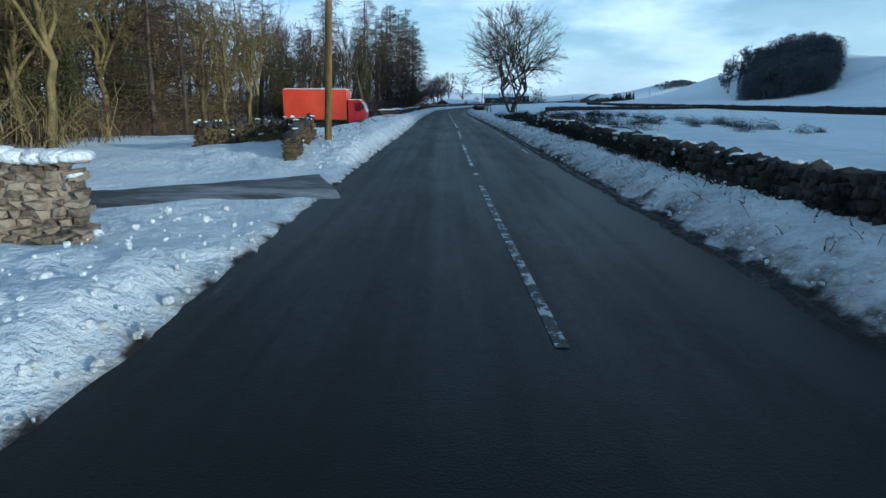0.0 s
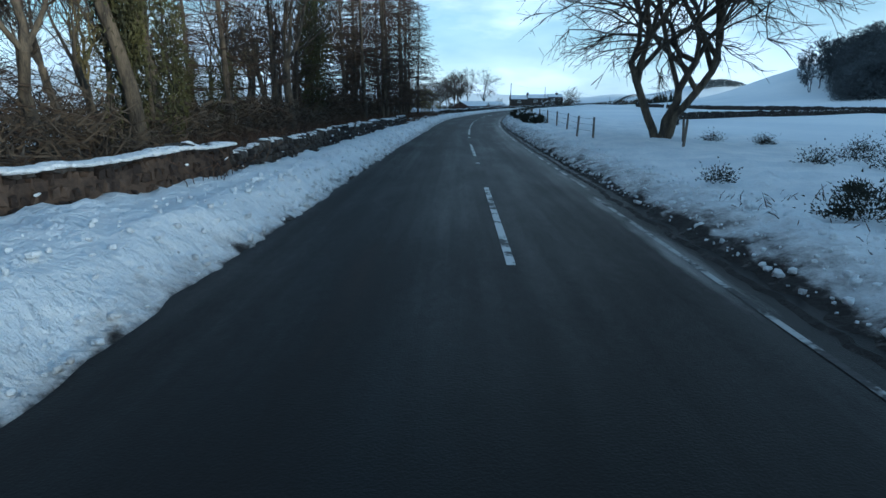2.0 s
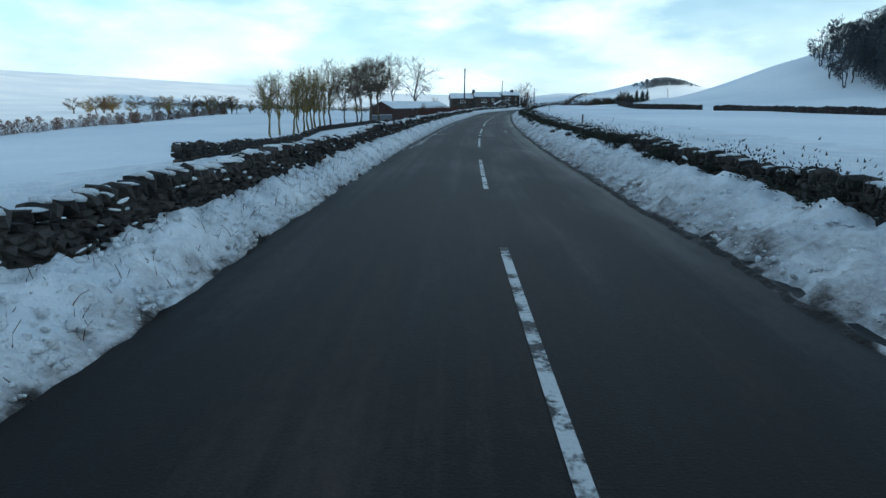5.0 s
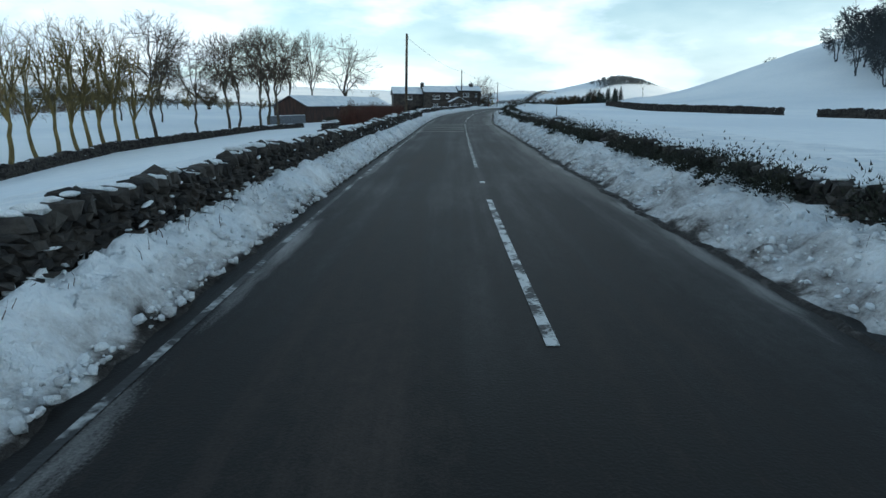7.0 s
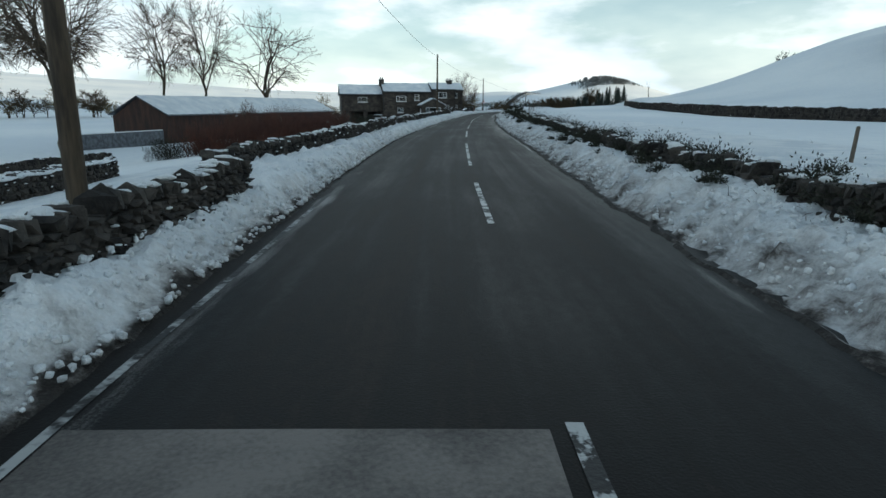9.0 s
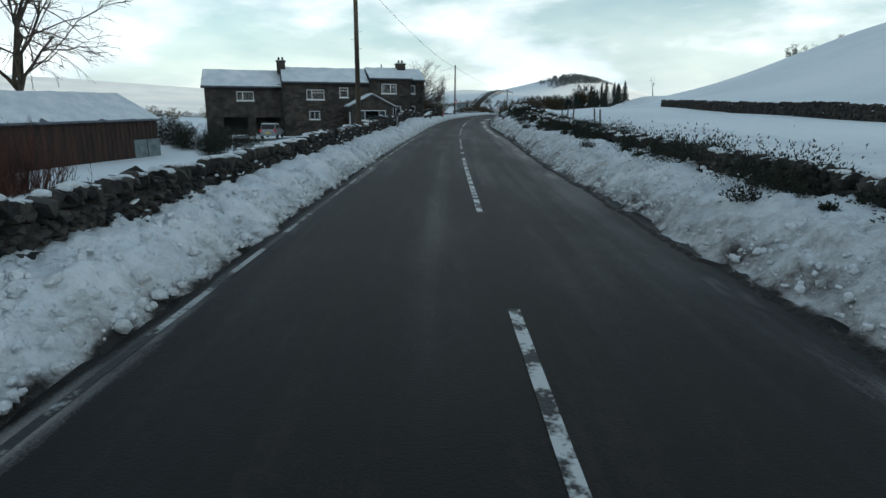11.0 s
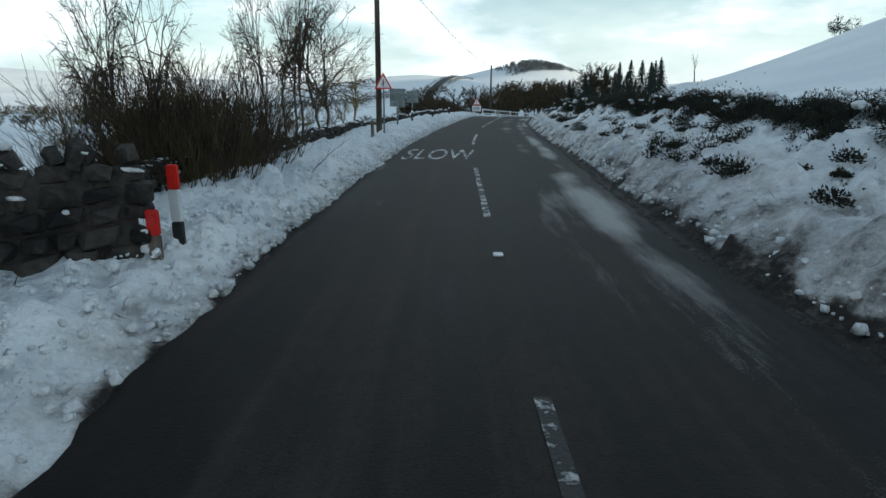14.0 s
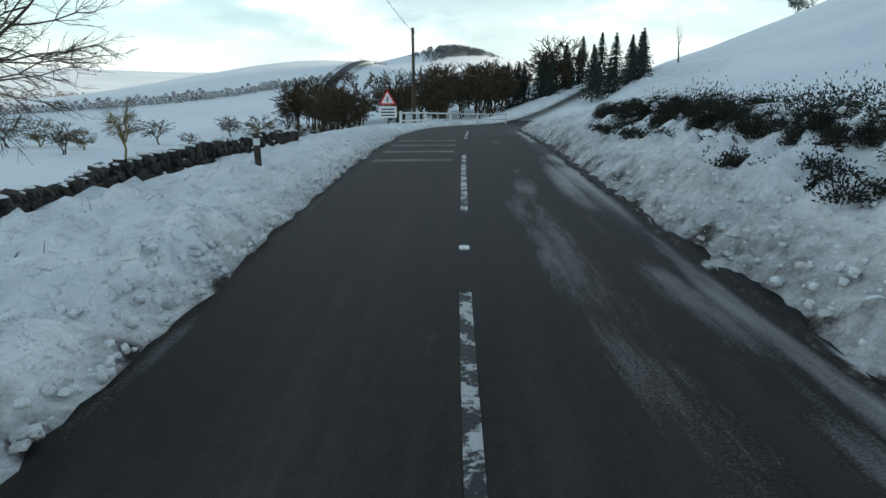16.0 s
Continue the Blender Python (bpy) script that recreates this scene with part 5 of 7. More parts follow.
def gorse(s, o, q, tall=1.0, dz=-0.08, snow=0.22):
    x, y = (float(v) for v in at_road(s, o))
    t = thing("gorse_bush", Matrix.LocRotScale((x, y, surface_z(x, y) + dz), Euler((0, 0, rnd.uniform(0, 6))), (q, q, q * tall)), "dark spiny gorse bush in the snow of the verge", "bush", "gorse along the road")
    part("foliage", GORSES[rnd.randrange(5)], t)
    if rnd.random() < snow:
        part("snow_cap", GORSE_SNOW[rnd.randrange(3)], t)["kind"] = "stuff"


# s from, s to, o from, o to, spacing, size from, size to, share of the line that is bare
for s0, s1, o0, o1, step, q0, q1, bare in ((1, 38, 5.2, 5.6, 0.8, 0.65, 0.9, 0.05), (38, 52, 5.4, 6.8, 1.3, 0.45, 0.9, 0.3), (93, 128, 4.9, 5.4, 0.9, 0.85, 1.15, 0.0), 
                                           (290, 318, 5.2, 6.4, 0.9, 0.55, 1.0, 0.2), (318, 342, 5.6, 6.8, 0.7, 0.75, 1.15, 0.0), (342, 366, 5.9, 7.2, 0.75, 0.75, 1.2, 0.05), (366, 396, 5.1, 5.9, 0.8, 0.65, 0.95, 0.0)):
    v = s0
    while v < s1:
        if noise.noise((v * 0.22, o0 * 5.0, 1.0)) > -0.9 + 1.5 * bare:
            gorse(v, rnd.uniform(o0, o1), rnd.uniform(q0, q1))
        v += step * rnd.uniform(0.5, 1.5)


def tufts(name, groups, label, seed):
    """Low tufts of gorse and heather showing through the snow, as one mass."""
    r = random.Random(seed)
    vs, fs = [], []
    for s0, s1, o0, o1, n, q0, q1 in groups:
        for x, y, z in verge_spots(np.array([r.uniform(s0, s1) for _ in range(n)]), np.array([r.uniform(o0, o1) for _ in range(n)])):
            q = r.uniform(q0, q1)
            for _ in range(int(620 * (0.3 + q))):
                d = Vector((r.gauss(0, 0.45), r.gauss(0, 0.45), abs(r.gauss(0, 0.38)))) * q
                c = Vector((x, y, z + 0.08)) + d
                out = (d.normalized() + Vector((r.uniform(-1, 1), r.uniform(-1, 1), r.uniform(-0.3, 1))) * 0.7).normalized() * 0.055 * (0.6 + q)
                u = out.cross(Vector((r.uniform(-1, 1), r.uniform(-1, 1), r.uniform(-1, 1)))).normalized() * 0.016
                k = len(vs)
                vs += [c - u, c + u, c + out]
                fs.append((k, k + 1, k + 2))
    return tagged(new(name, mesh_of(name, vs, fs, GORSE)), label, "tufts", kind="stuff")


tufts("gorse_tufts", ((34, 62, 4.6, 7.0, 60, 0.15, 0.5), (30, 75, 7, 20, 70, 0.3, 0.9), (128, 250, 4.3, 5.4, 90, 0.1, 0.25), (128, 168, 4.9, 5.6, 70, 0.3, 0.6), (168, 206, 4.8, 5.5, 95, 0.3, 0.62), (206, 250, 5.0, 5.8, 75, 0.25, 0.6), (250, 292, 5.1, 6.2, 70, 0.25, 0.7), (206, 290, 5.6, 7.0, 40, 0.2, 0.4), (250, 320, 4.2, 6.0, 60, 0.1, 0.35), (318, 392, 4.0, 6.2, 340, 0.08, 0.3), (296, 336, 4.6, 7.0, 170, 0.15, 0.45), (352, 396, 6.2, 8.5, 70, 0.3, 0.7)),
      "dark tufts of gorse and heather poking through the snow", 41)


def wood_floor(name, s0, s1, near, far, label):
    """Bare brown litter under the trees, with ragged edges and snow lying in it."""
    ss = np.arange(s0, s1, 0.5)
    uu = np.linspace(0, 1, 26)
    S_, U_ = np.meshgrid(ss, uu, indexing="ij")
    ragged = np.array([[0.9 * noise.noise((v * 0.4, u * 3, 5.0)) for u in uu] for v in ss])
    O_ = near(S_) + (far - near(S_)) * U_ ** 1.4 + ragged
    p = np.array(verge_spots(S_.ravel(), O_.ravel()))
    p[:, 2] += 0.10 + 0.20 * np.array([noise.noise((a * 1.1, b * 1.1, 3.0)) for a, b in p[:, :2]]) - 0.22 * (1 - smooth(U_.ravel(), 0.0, 0.05))
    m = len(uu)
    i = (np.arange(len(ss) - 1)[:, None] * m + np.arange(m - 1)[None, :]).ravel()
    return tagged(new(name, mesh_of(name, p.tolist(), np.c_[i, i + m, i + m + 1, i + 1].tolist(), LITTER, True)), label, "woodland floor", kind="structure")


wood_floor("ground_litter", 62, 127, lambda v: along(v, (62, -6.2), (80, -5.0), (92, -4.3), (127, -4.2)), -17.0, "dark brown woodland floor showing between patches of snow")
wood_floor("ground_litter", 14, 62, lambda v: along(v, (14, -18.0), (40, -16.5), (62, -13.0)), -34.0, "olive-brown woodland floor behind the lay-by")


def clods(name, side, spans, label, seed):
    """Loose lumps of ploughed snow lying on the bank: spans of (from, to, count, reach, least, most)."""
    r = np.random.default_rng(seed)
    ss, oo, qq = [], [], []
    for s0, s1, n, reach, q0, q1 in spans:
        v = r.uniform(s0, s1, n)
        v = v[(v < 8.5) | (v > 15.5)] if side < 0 else v
        ss.append(v)
        oo.append((left_edge(v) if side < 0 else right_edge(v)) + side * ((0.02 if side < 0 else 0.30) + reach * r.random(len(v)) ** 1.5))
        qq.append(q0 + (q1 - q0) * r.random(len(v)) ** 2.6)
    ss, oo, qq = np.concatenate(ss), np.concatenate(oo), np.concatenate(qq)
    at = np.array(verge_spots(ss, oo))
    at[:, 2] += 0.05 + qq * 0.2
    size = qq[:, None] * r.uniform(0.7, 1.4, (len(ss), 3)) * (1, 1, 0.85)
    me = lumps_mesh(name, VERGE, at, size, r.uniform(0, 6.3, len(ss)), r.uniform(-0.5, 0.5, len(ss)), r, jitter=0.3, smooth_=True)
    grime = np.repeat(np.clip(0.62 - np.abs(oo - (left_edge(ss) if side < 0 else right_edge(ss))) * 0.8 + r.uniform(-0.35, 0.25, len(ss)), 0, 0.7) * (0.55 if side < 0 else 0.8), len(ROCK_V))
    me.attributes.new("grime", "FLOAT", "POINT").data.foreach_set("value", grime.astype(np.float32))
    return tagged(new(name, me), label, "snow lumps", kind="stuff")


clods("snow_clods", -1, ((-5, 60, 1500, 1.6, 0.012, 0.045), (60, 128, 2800, 1.2, 0.012, 0.055), (128, 235, 8000, 1.1, 0.012, 0.05), (235, 330, 9000, 1.7, 0.012, 0.06), (330, 400, 5600, 1.2, 0.012, 0.05)), "loose lumps of ploughed snow on the bank", 31)
clods("snow_clods", 1, ((-5, 120, 5200, 1.8, 0.012, 0.045), (120, 240, 7000, 1.6, 0.012, 0.05), (240, 300, 5000, 2.2, 0.012, 0.05), (300, 400, 7500, 2.8, 0.012, 0.05)), "loose lumps of ploughed snow on the bank", 32)



# ---------------------------------------------------------------- the farmhouse
def window(parent, x, y, z0, w, h, bars=(0.5,), curtain=False, frame_w=0.07, axis=None):
    """A white-framed window set into a wall that faces -y; x, y, z0: its lower left corner."""
    t = part("window", box("window_sill", x - 0.08, x + w + 0.08, y - 0.12, y + 0.05, z0 - 0.09, z0 - 0.002, WHITE, 0.015), parent)
    part("frame", box("frame", x, x + frame_w, y - 0.05, y + 0.06, z0, z0 + h, WHITE, 0.01), t)
    part("frame", box("frame", x + w - frame_w, x + w, y - 0.05, y + 0.06, z0, z0 + h, WHITE, 0.01), t)
    part("frame", box("frame", x + frame_w, x + w - frame_w, y - 0.05, y + 0.06, z0, z0 + frame_w, WHITE, 0.01), t)
    part("frame", box("frame", x + frame_w, x + w - frame_w, y - 0.05, y + 0.06, z0 + h - frame_w, z0 + h, WHITE, 0.01), t)
    edges = [0.0, *bars, 1.0]
    for b in bars:
        part("mullion", box("mullion", x + w * b - 0.03, x + w * b + 0.03, y - 0.045, y + 0.055, z0 + frame_w, z0 + h - frame_w, WHITE, 0.008), t)
    for a, b in zip(edges, edges[1:]):
        pane = part("pane", box("pane", x + w * a + 0.03, x + w * b - 0.03, y - 0.008, y + 0.004, z0 + 0.04, z0 + h - 0.04, GLASS, 0.0), t)
        pane.visible_shadow = False
    if h > 0.95 and len(bars) < 2:
        part("transom", box("transom", x + w * edges[-2] + 0.03, x + w - frame_w, y - 0.042, y + 0.05, z0 + h * 0.66, z0 + h * 0.66 + 0.045, WHITE, 0.006), t)
    # near-black sheet close behind the panes stands in for the unlit room
    part("room_dark", box("room_dark", x + 0.03, x + w - 0.03, y + 0.34, y + 0.36, z0 + 0.02, z0 + h - 0.02, ROOM, 0.0), t)
    if curtain:
        for a, b in ((0.06, 0.24), (0.76, 0.94)):
            part("curtain", box("curtain", x + w * a, x + w * b, y + 0.16, y + 0.19, z0 + 0.05, z0 + h - 0.05, CURTAIN, 0.0), t)
    return t


def wall_with_holes(name, x0, x1, y, depth, z0, z1, holes, mat):
    """A wall facing -y with real openings: holes of (x, z, w, h)."""
    xs = sorted({x0, x1, *[h[0] for h in holes], *[h[0] + h[2] for h in holes]})
    zs = sorted({z0, z1, *[h[1] for h in holes], *[h[1] + h[3] for h in holes]})
    vs, fs = [], []

    def quad(a, b, c, d):
        k = len(vs)
        vs.extend((a, b, c, d))
        fs.append((k, k + 1, k + 2, k + 3))
    for xa, xb in zip(xs, xs[1:]):
        for za, zb in zip(zs, zs[1:]):
            cx, cz = (xa + xb) / 2, (za + zb) / 2
            if any(h[0] < cx < h[0] + h[2] and h[1] < cz < h[1] + h[3] for h in holes):
                continue
            quad((xa, y, za), (xb, y, za), (xb, y, zb), (xa, y, zb))
            quad((xb, y + depth, za), (xa, y + depth, za), (xa, y + depth, zb), (xb, y + depth, zb))
    for hx, hz, w, h in holes:
        for a, b in (((hx, hz), (hx + w, hz)), ((hx + w, hz), (hx + w, hz + h)), ((hx + w, hz + h), (hx, hz + h)), ((hx, hz + h), (hx, hz))):
            quad((a[0], y, a[1]), (a[0], y + depth, a[1]), (b[0], y + depth, b[1]), (b[0], y, b[1]))
    for xa, s in ((x0, 1), (x1, -1)):
        quad((xa, y, z0), (xa, y, z1), (xa, y + depth, z1), (xa, y + depth, z0))
    quad((x0, y, z1), (x1, y, z1), (x1, y + depth, z1), (x0, y + depth, z1))
    return mesh_of(name, vs, fs, mat)


def gable_wall(name, x, thick, y0, y1, z0, eave, ridge_y, ridge_z, mat):
    return prism(name, [(y0, z0), (y1, z0), (y1, eave), (ridge_y, ridge_z), (y0, eave)], thick, mat, "x", x)


def roof_slab(name, x0, x1, y0, z0, y1, z1, thick, mat, wave=0.0, seed=0):
    """A sloping roof slab from the eave (y0, z0) to the ridge (y1, z1), slightly uneven."""
    nx, ny = max(2, int((x1 - x0) / 0.5)), 8
    vs, fs = [], []
    for top in (1, 0):
        for i in range(nx + 1):
            for j in range(ny + 1):
                x, y = x0 + (x1 - x0) * i / nx, y0 + (y1 - y0) * j / ny
                z = z0 + (z1 - z0) * j / ny + (thick if top else 0)
                if top and wave:
                    z += wave * noise.noise((x * 0.9, y * 0.9, seed)) + wave * 0.5 * noise.noise((x * 2.6, y * 2.6, seed))
                    if j == 0:
                        y += 0.10 * noise.noise((x * 1.1, seed, 3.0))
                vs.append((x, y, z))
    n = (nx + 1) * (ny + 1)
    for i in range(nx):
        for j in range(ny):
            a = i * (ny + 1) + j
            fs.append((a, a + ny + 1, a + ny + 2, a + 1))
            fs.append((n + a, n + a + 1, n + a + ny + 2, n + a + ny + 1))
    for i in range(nx):
        for j in (0, ny):
            a, b = i * (ny + 1) + j, (i + 1) * (ny + 1) + j
            fs.append((a, n + a, n + b, b) if j == 0 else (b, n + b, n + a, a))
    for j in range(ny):
        for i in (0, nx):
            a, b = i * (ny + 1) + j, i * (ny + 1) + j + 1
            fs.append((b, n + b, n + a, a) if i == 0 else (a, n + a, n + b, b))
    return mesh_of(name, vs, fs, mat)


def facade_blocks(parent, x0, x1, y, z0, z1, holes, seed, limit):
    """Coursed facing stones standing a little proud of the wall."""
    r = random.Random(seed)
    shapes = [box("stone_block", -w / 2, w / 2, -0.03, 0.02, -0.105, 0.105, BLOCK, 0.02, segments=1) for w in (0.34, 0.46, 0.6)]
    widths = (0.34, 0.46, 0.6)
    n, z = 0, z0 + 0.12
    while z < z1 - 0.1:
        x = x0 + r.uniform(0.0, 0.3)
        while x < x1 - 0.3:
            k = r.randrange(3)
            cx = x + widths[k] / 2
            free = not any(h[0] - 0.22 < cx + widths[k] / 2 and cx - widths[k] / 2 < h[0] + h[2] + 0.22 and h[1] - 0.2 < z < h[1] + h[3] + 0.16 for h in holes)
            if free and cx + widths[k] / 2 < x1 and r.random() < 0.5 and n < limit:
                part("stone_block", shapes[k], parent, at=pose(cx, y - r.uniform(0.0, 0.018), z, 0, 0, 0))
                n += 1
            x += widths[k] + 0.03
        z += 0.235


house = thing("farmhouse", pose(0, 0, 0), "long dark stone farmhouse with snow on its slate roof", "house")
HB = -1.6
L_HOLES = [(25.5, 2.15, 1.75, 0.95), (24.0, HB, 2.5, 2.0), (27.3, HB, 2.5, 2.0)]
M_HOLES = [(32.75, 2.3, 1.9, 1.05), (36.3, 2.55, 0.95, 1.05), (32.95, 0.2, 1.15, 0.9)]
R_HOLES = [(40.95, 3.02, 1.7, 1.05), (42.2, 0.62, 0.95, 1.05)]
E_HOLES = [(44.85, 3.1, 0.85, 0.95), (44.85, 0.72, 0.85, 0.95)]
part("wall", wall_with_holes("wall", 22.3, 30.2, 333.4, 0.4, HB, 3.5, L_HOLES, HOUSESTONE), house)
part("wall", wall_with_holes("wall", 30.2, 39.6, 332.3, 0.4, HB, 4.0, M_HOLES, HOUSESTONE), house)
part("wall", wall_with_holes("wall", 39.6, 44.3, 332.1, 0.4, HB, 4.5, R_HOLES, HOUSESTONE), house)
part("wall", wall_with_holes("wall", 44.3, 46.8, 335.9, 0.4, HB, 4.5, E_HOLES, HOUSESTONE), house)
part("gable", gable_wall("gable", 22.3, 0.4, 333.8, 340.3, HB, 3.4, 336.8, 5.25, HOUSESTONE), house)
part("gable", gable_wall("gable", 46.4, 0.4, 336.3, 341.9, HB, 4.45, 339.3, 5.85, HOUSESTONE), house)
part("gable", gable_wall("gable", 43.9, 0.4, 332.5, 339.4, HB, 4.45, 335.6, 5.72, HOUSESTONE), house)
part("gable", gable_wall("gable", 30.2, 0.38, 332.7, 339.6, HB, 3.95, 335.8, 5.6, HOUSESTONE), house)
part("wall", box("wall", 22.3, 46.4, 339.6, 340.0, HB, 3.5, HOUSESTONE, 0.0), house)
for x0, x1, ye, ze, yr, zr in ((22.0, 30.2, 333.1, 3.42, 336.8, 5.3), (30.2, 39.6, 332.0, 3.95, 335.8, 5.65), (39.6, 44.5, 331.8, 4.48, 335.6, 5.8), (44.5, 47.0, 335.6, 4.5, 339.2, 5.95)):
    roof = part("roof", roof_slab("roof", x0, x1, ye, ze, yr, zr, 0.10, SLATE), house, "slate roof under snow")
    part("roof", roof_slab("roof", x0, x1, 2 * yr - ye + 0.2, ze - 0.1, yr, zr, 0.10, SLATE), house)
    part("snow", roof_slab("snow", x0 + 0.04, x1 - 0.04, ye + 0.28, ze + 0.17, yr, zr + 0.11, 0.09, SNOW, 0.05, x0), roof, "blanket of white snow")
    for k in range(int((x1 - x0) / 0.4)):
        part("eave_slate", box("eave_slate", x0 + 0.4 * k + 0.02, x0 + 0.4 * k + 0.38, ye - 0.05, ye + 0.32, ze + 0.105, ze + 0.125, SLATE, 0.004, segments=1), roof, at=pose(0, 0, random.Random(k).uniform(0.0, 0.03)))
    part("gutter", tube("gutter", [(x0, ye - 0.06, ze + 0.02), (x1, ye - 0.06, ze + 0.02)], [0.055, 0.055], BLACK, 8), house)
for x, y, z, w, h in ((30.3, 335.7, 5.6, 0.9, 1.0), (43.8, 335.4, 5.7, 1.0, 0.85)):
    ch = part("chimney", box("chimney", x - w / 2, x + w / 2, y - 0.6, y + 0.6, z - 0.4, z + h * 0.75, HOUSESTONE, 0.03), house)
    part("cap", box("cap", x - w / 2 - 0.08, x + w / 2 + 0.08, y - 0.68, y + 0.68, z + h * 0.75, z + h * 0.75 + 0.12, HOUSESTONE, 0.02), ch)
    for q in (-0.2, 0.2):
        part("chimney_pot", tube("chimney_pot", [(x + q, y, z + h * 0.75 + 0.1), (x + q, y, z + h * 0.75 + 0.5)], [0.13, 0.10], HOUSESTONE, 8), ch)
    part("snow", box("snow", x - w / 2, x + w / 2, y - 0.62, y + 0.62, z + h * 0.75 + 0.122, z + h * 0.75 + 0.18, SNOW, 0.03), ch)
part("flue", tube("flue", [(41.6, 335.6, 5.8), (41.6, 335.6, 6.35)], [0.07, 0.07], GALV, 8), house)
window(house, 25.5, 333.48, 2.15, 1.75, 0.95, (0.35,))
for x in (24.0, 27.3):
    # dark back sheet puts the shade of the garage inside into colour
    gd = part("garage_opening", box("garage_back", x, x + 2.5, 336.5, 336.6, HB, 0.4, ROOM, 0.0), house)
window(house, 32.75, 332.38, 2.3, 1.9, 1.05, (0.3,))
window(house, 36.3, 332.38, 2.55, 0.95, 1.05, ())
window(house, 32.95, 332.38, 0.2, 1.15, 0.9, (0.5,), True)
window(house, 40.95, 332.18, 3.02, 1.7, 1.05, (0.6,), True)
window(house, 42.2, 332.18, 0.62, 0.95, 1.05, (0.35,))
window(house, 44.85, 335.98, 3.1, 0.85, 0.95, ())
window(house, 44.85, 335.98, 0.72, 0.85, 0.95, ())
# porch with its own pitched roof
porch = part("porch", wall_with_holes("porch_front", 37.1, 41.4, 328.3, 0.3, HB, 1.6, [(37.75, 0.18, 2.9, 1.05)], HOUSESTONE), house)
part("gable", prism("gable", [(37.1, 1.6), (41.4, 1.6), (39.25, 2.75)], 0.3, HOUSESTONE, "y", 328.3), porch)
part("side_wall", box("side_wall", 37.1, 37.4, 328.6, 332.3, HB, 1.6, HOUSESTONE, 0.0), porch)
part("side_wall", box("side_wall", 41.1, 41.4, 328.6, 332.1, HB, 1.6, HOUSESTONE, 0.0), porch)
part("porch_door", box("porch_door", 37.06, 37.1, 329.6, 330.6, HB + 0.3, 1.0, WHITE, 0.01), porch, "white-framed porch door")
for sx in (-1, 1):
    part("roof", prism("roof", [(39.25, 2.78), (39.25 + sx * 2.55, 1.48), (39.25 + sx * 2.55, 1.58), (39.25, 2.90)], 4.2, SLATE, "y", 328.05), porch)
    part("snow", prism("snow", [(39.25, 2.905), (39.25 + sx * 2.50, 1.62), (39.25 + sx * 2.46, 1.72), (39.25, 2.99)], 4.05, SNOW, "y", 328.2), porch)
window(porch, 37.75, 328.36, 0.18, 2.9, 1.05, (0.24, 0.76), True)
part("drainpipe", tube("drainpipe", [(44.2, 332.0, HB), (44.2, 332.0, 4.4)], [0.05, 0.05], BLACK, 8), house)
part("drainpipe", tube("drainpipe", [(30.25, 332.2, HB), (30.25, 332.2, 3.9)], [0.05, 0.05], BLACK, 8), house)
facade_blocks(house, 30.3, 39.5, 332.3, HB + 0.4, 3.9, [*M_HOLES, (37.0, HB, 4.5, 4.6)], 1, 110)
facade_blocks(house, 39.7, 44.2, 332.1, HB + 0.4, 4.4, [*R_HOLES, (37.0, HB, 4.5, 4.5)], 2, 90)
facade_blocks(house, 44.4, 46.7, 335.9, HB + 0.4, 4.35, E_HOLES, 3, 80)

# garden wall with a smooth snowy coping, in front of the right end
gw = thing("garden_wall", pose(0, 0, 0), "low stone garden wall with a snow-covered sloping coping", "wall")
for k in range(7):
    s0 = 329.5 + 1.15 * k
    (xa, ya), (xb, yb) = at_road(s0, -3.65 - 0.05 * k), at_road(s0 + 1.15, -3.70 - 0.05 * k)
    L = math.hypot(float(xb - xa), float(yb - ya))
    m = pose(float(xa), float(ya), -0.35 + 0.0325 * (s0 - 329.5), 0, -1.86, math.degrees(math.atan2(float(yb - ya), float(xb - xa))))
    part("wall_panel", box("wall_panel", 0, L, -0.18, 0.18, -0.3, 1.02, STONE, 0.004), gw, at=m)
    part("coping", box("coping", -0.01, L + 0.01, -0.24, 0.24, 1.02, 1.10, STONE, 0.01), gw, at=m)
    part("snow_cap", box("snow_cap", 0.0, L, -0.22, 0.22, 1.10, 1.19, SNOW, 0.04), gw, at=m)

# car parked in the garage mouth, its tail to the yard
car2 = thing("parked_car", pose(28.9, 329.6, gz(28.9, 329.6) + 0.25, 0, 0, 78), "silver hatchback parked tail-out by the garage", "car")
part("body", prism("body", [(-2.0, 0.30), (1.9, 0.30), (1.95, 0.75), (1.1, 0.95), (-1.95, 0.98), (-2.05, 0.7)], 1.68, GALV, "y", -0.84, 0.07), car2)
part("cabin", prism("cabin", [(-1.9, 0.97), (1.0, 0.95), (0.35, 1.42), (-1.55, 1.48)], 1.46, GALV, "y", -0.73, 0.06), car2)
part("rear_window", prism("rear_window", [(-1.93, 1.02), (-1.65, 1.42), (-1.62, 1.42), (-1.90, 1.02)], 1.25, BLACK, "y", -0.62), car2, "dark rear window")
for y in (-0.74, 0.70):
    part("side_window", box("side_window", -1.4, 0.5, y, y + 0.03, 1.04, 1.36, BLACK, 0.01), car2)
for y in (-0.82, 0.62):
    part("tail_lamp", box("tail_lamp", -2.07, -1.98, y, y + 0.2, 0.72, 0.95, REFLECT_RED, 0.02), car2, "red tail lamp")
part("number_plate", box("number_plate", -2.075, -2.05, -0.26, 0.26, 0.55, 0.66, YELLOW, 0.004), car2, "yellow rear plate")
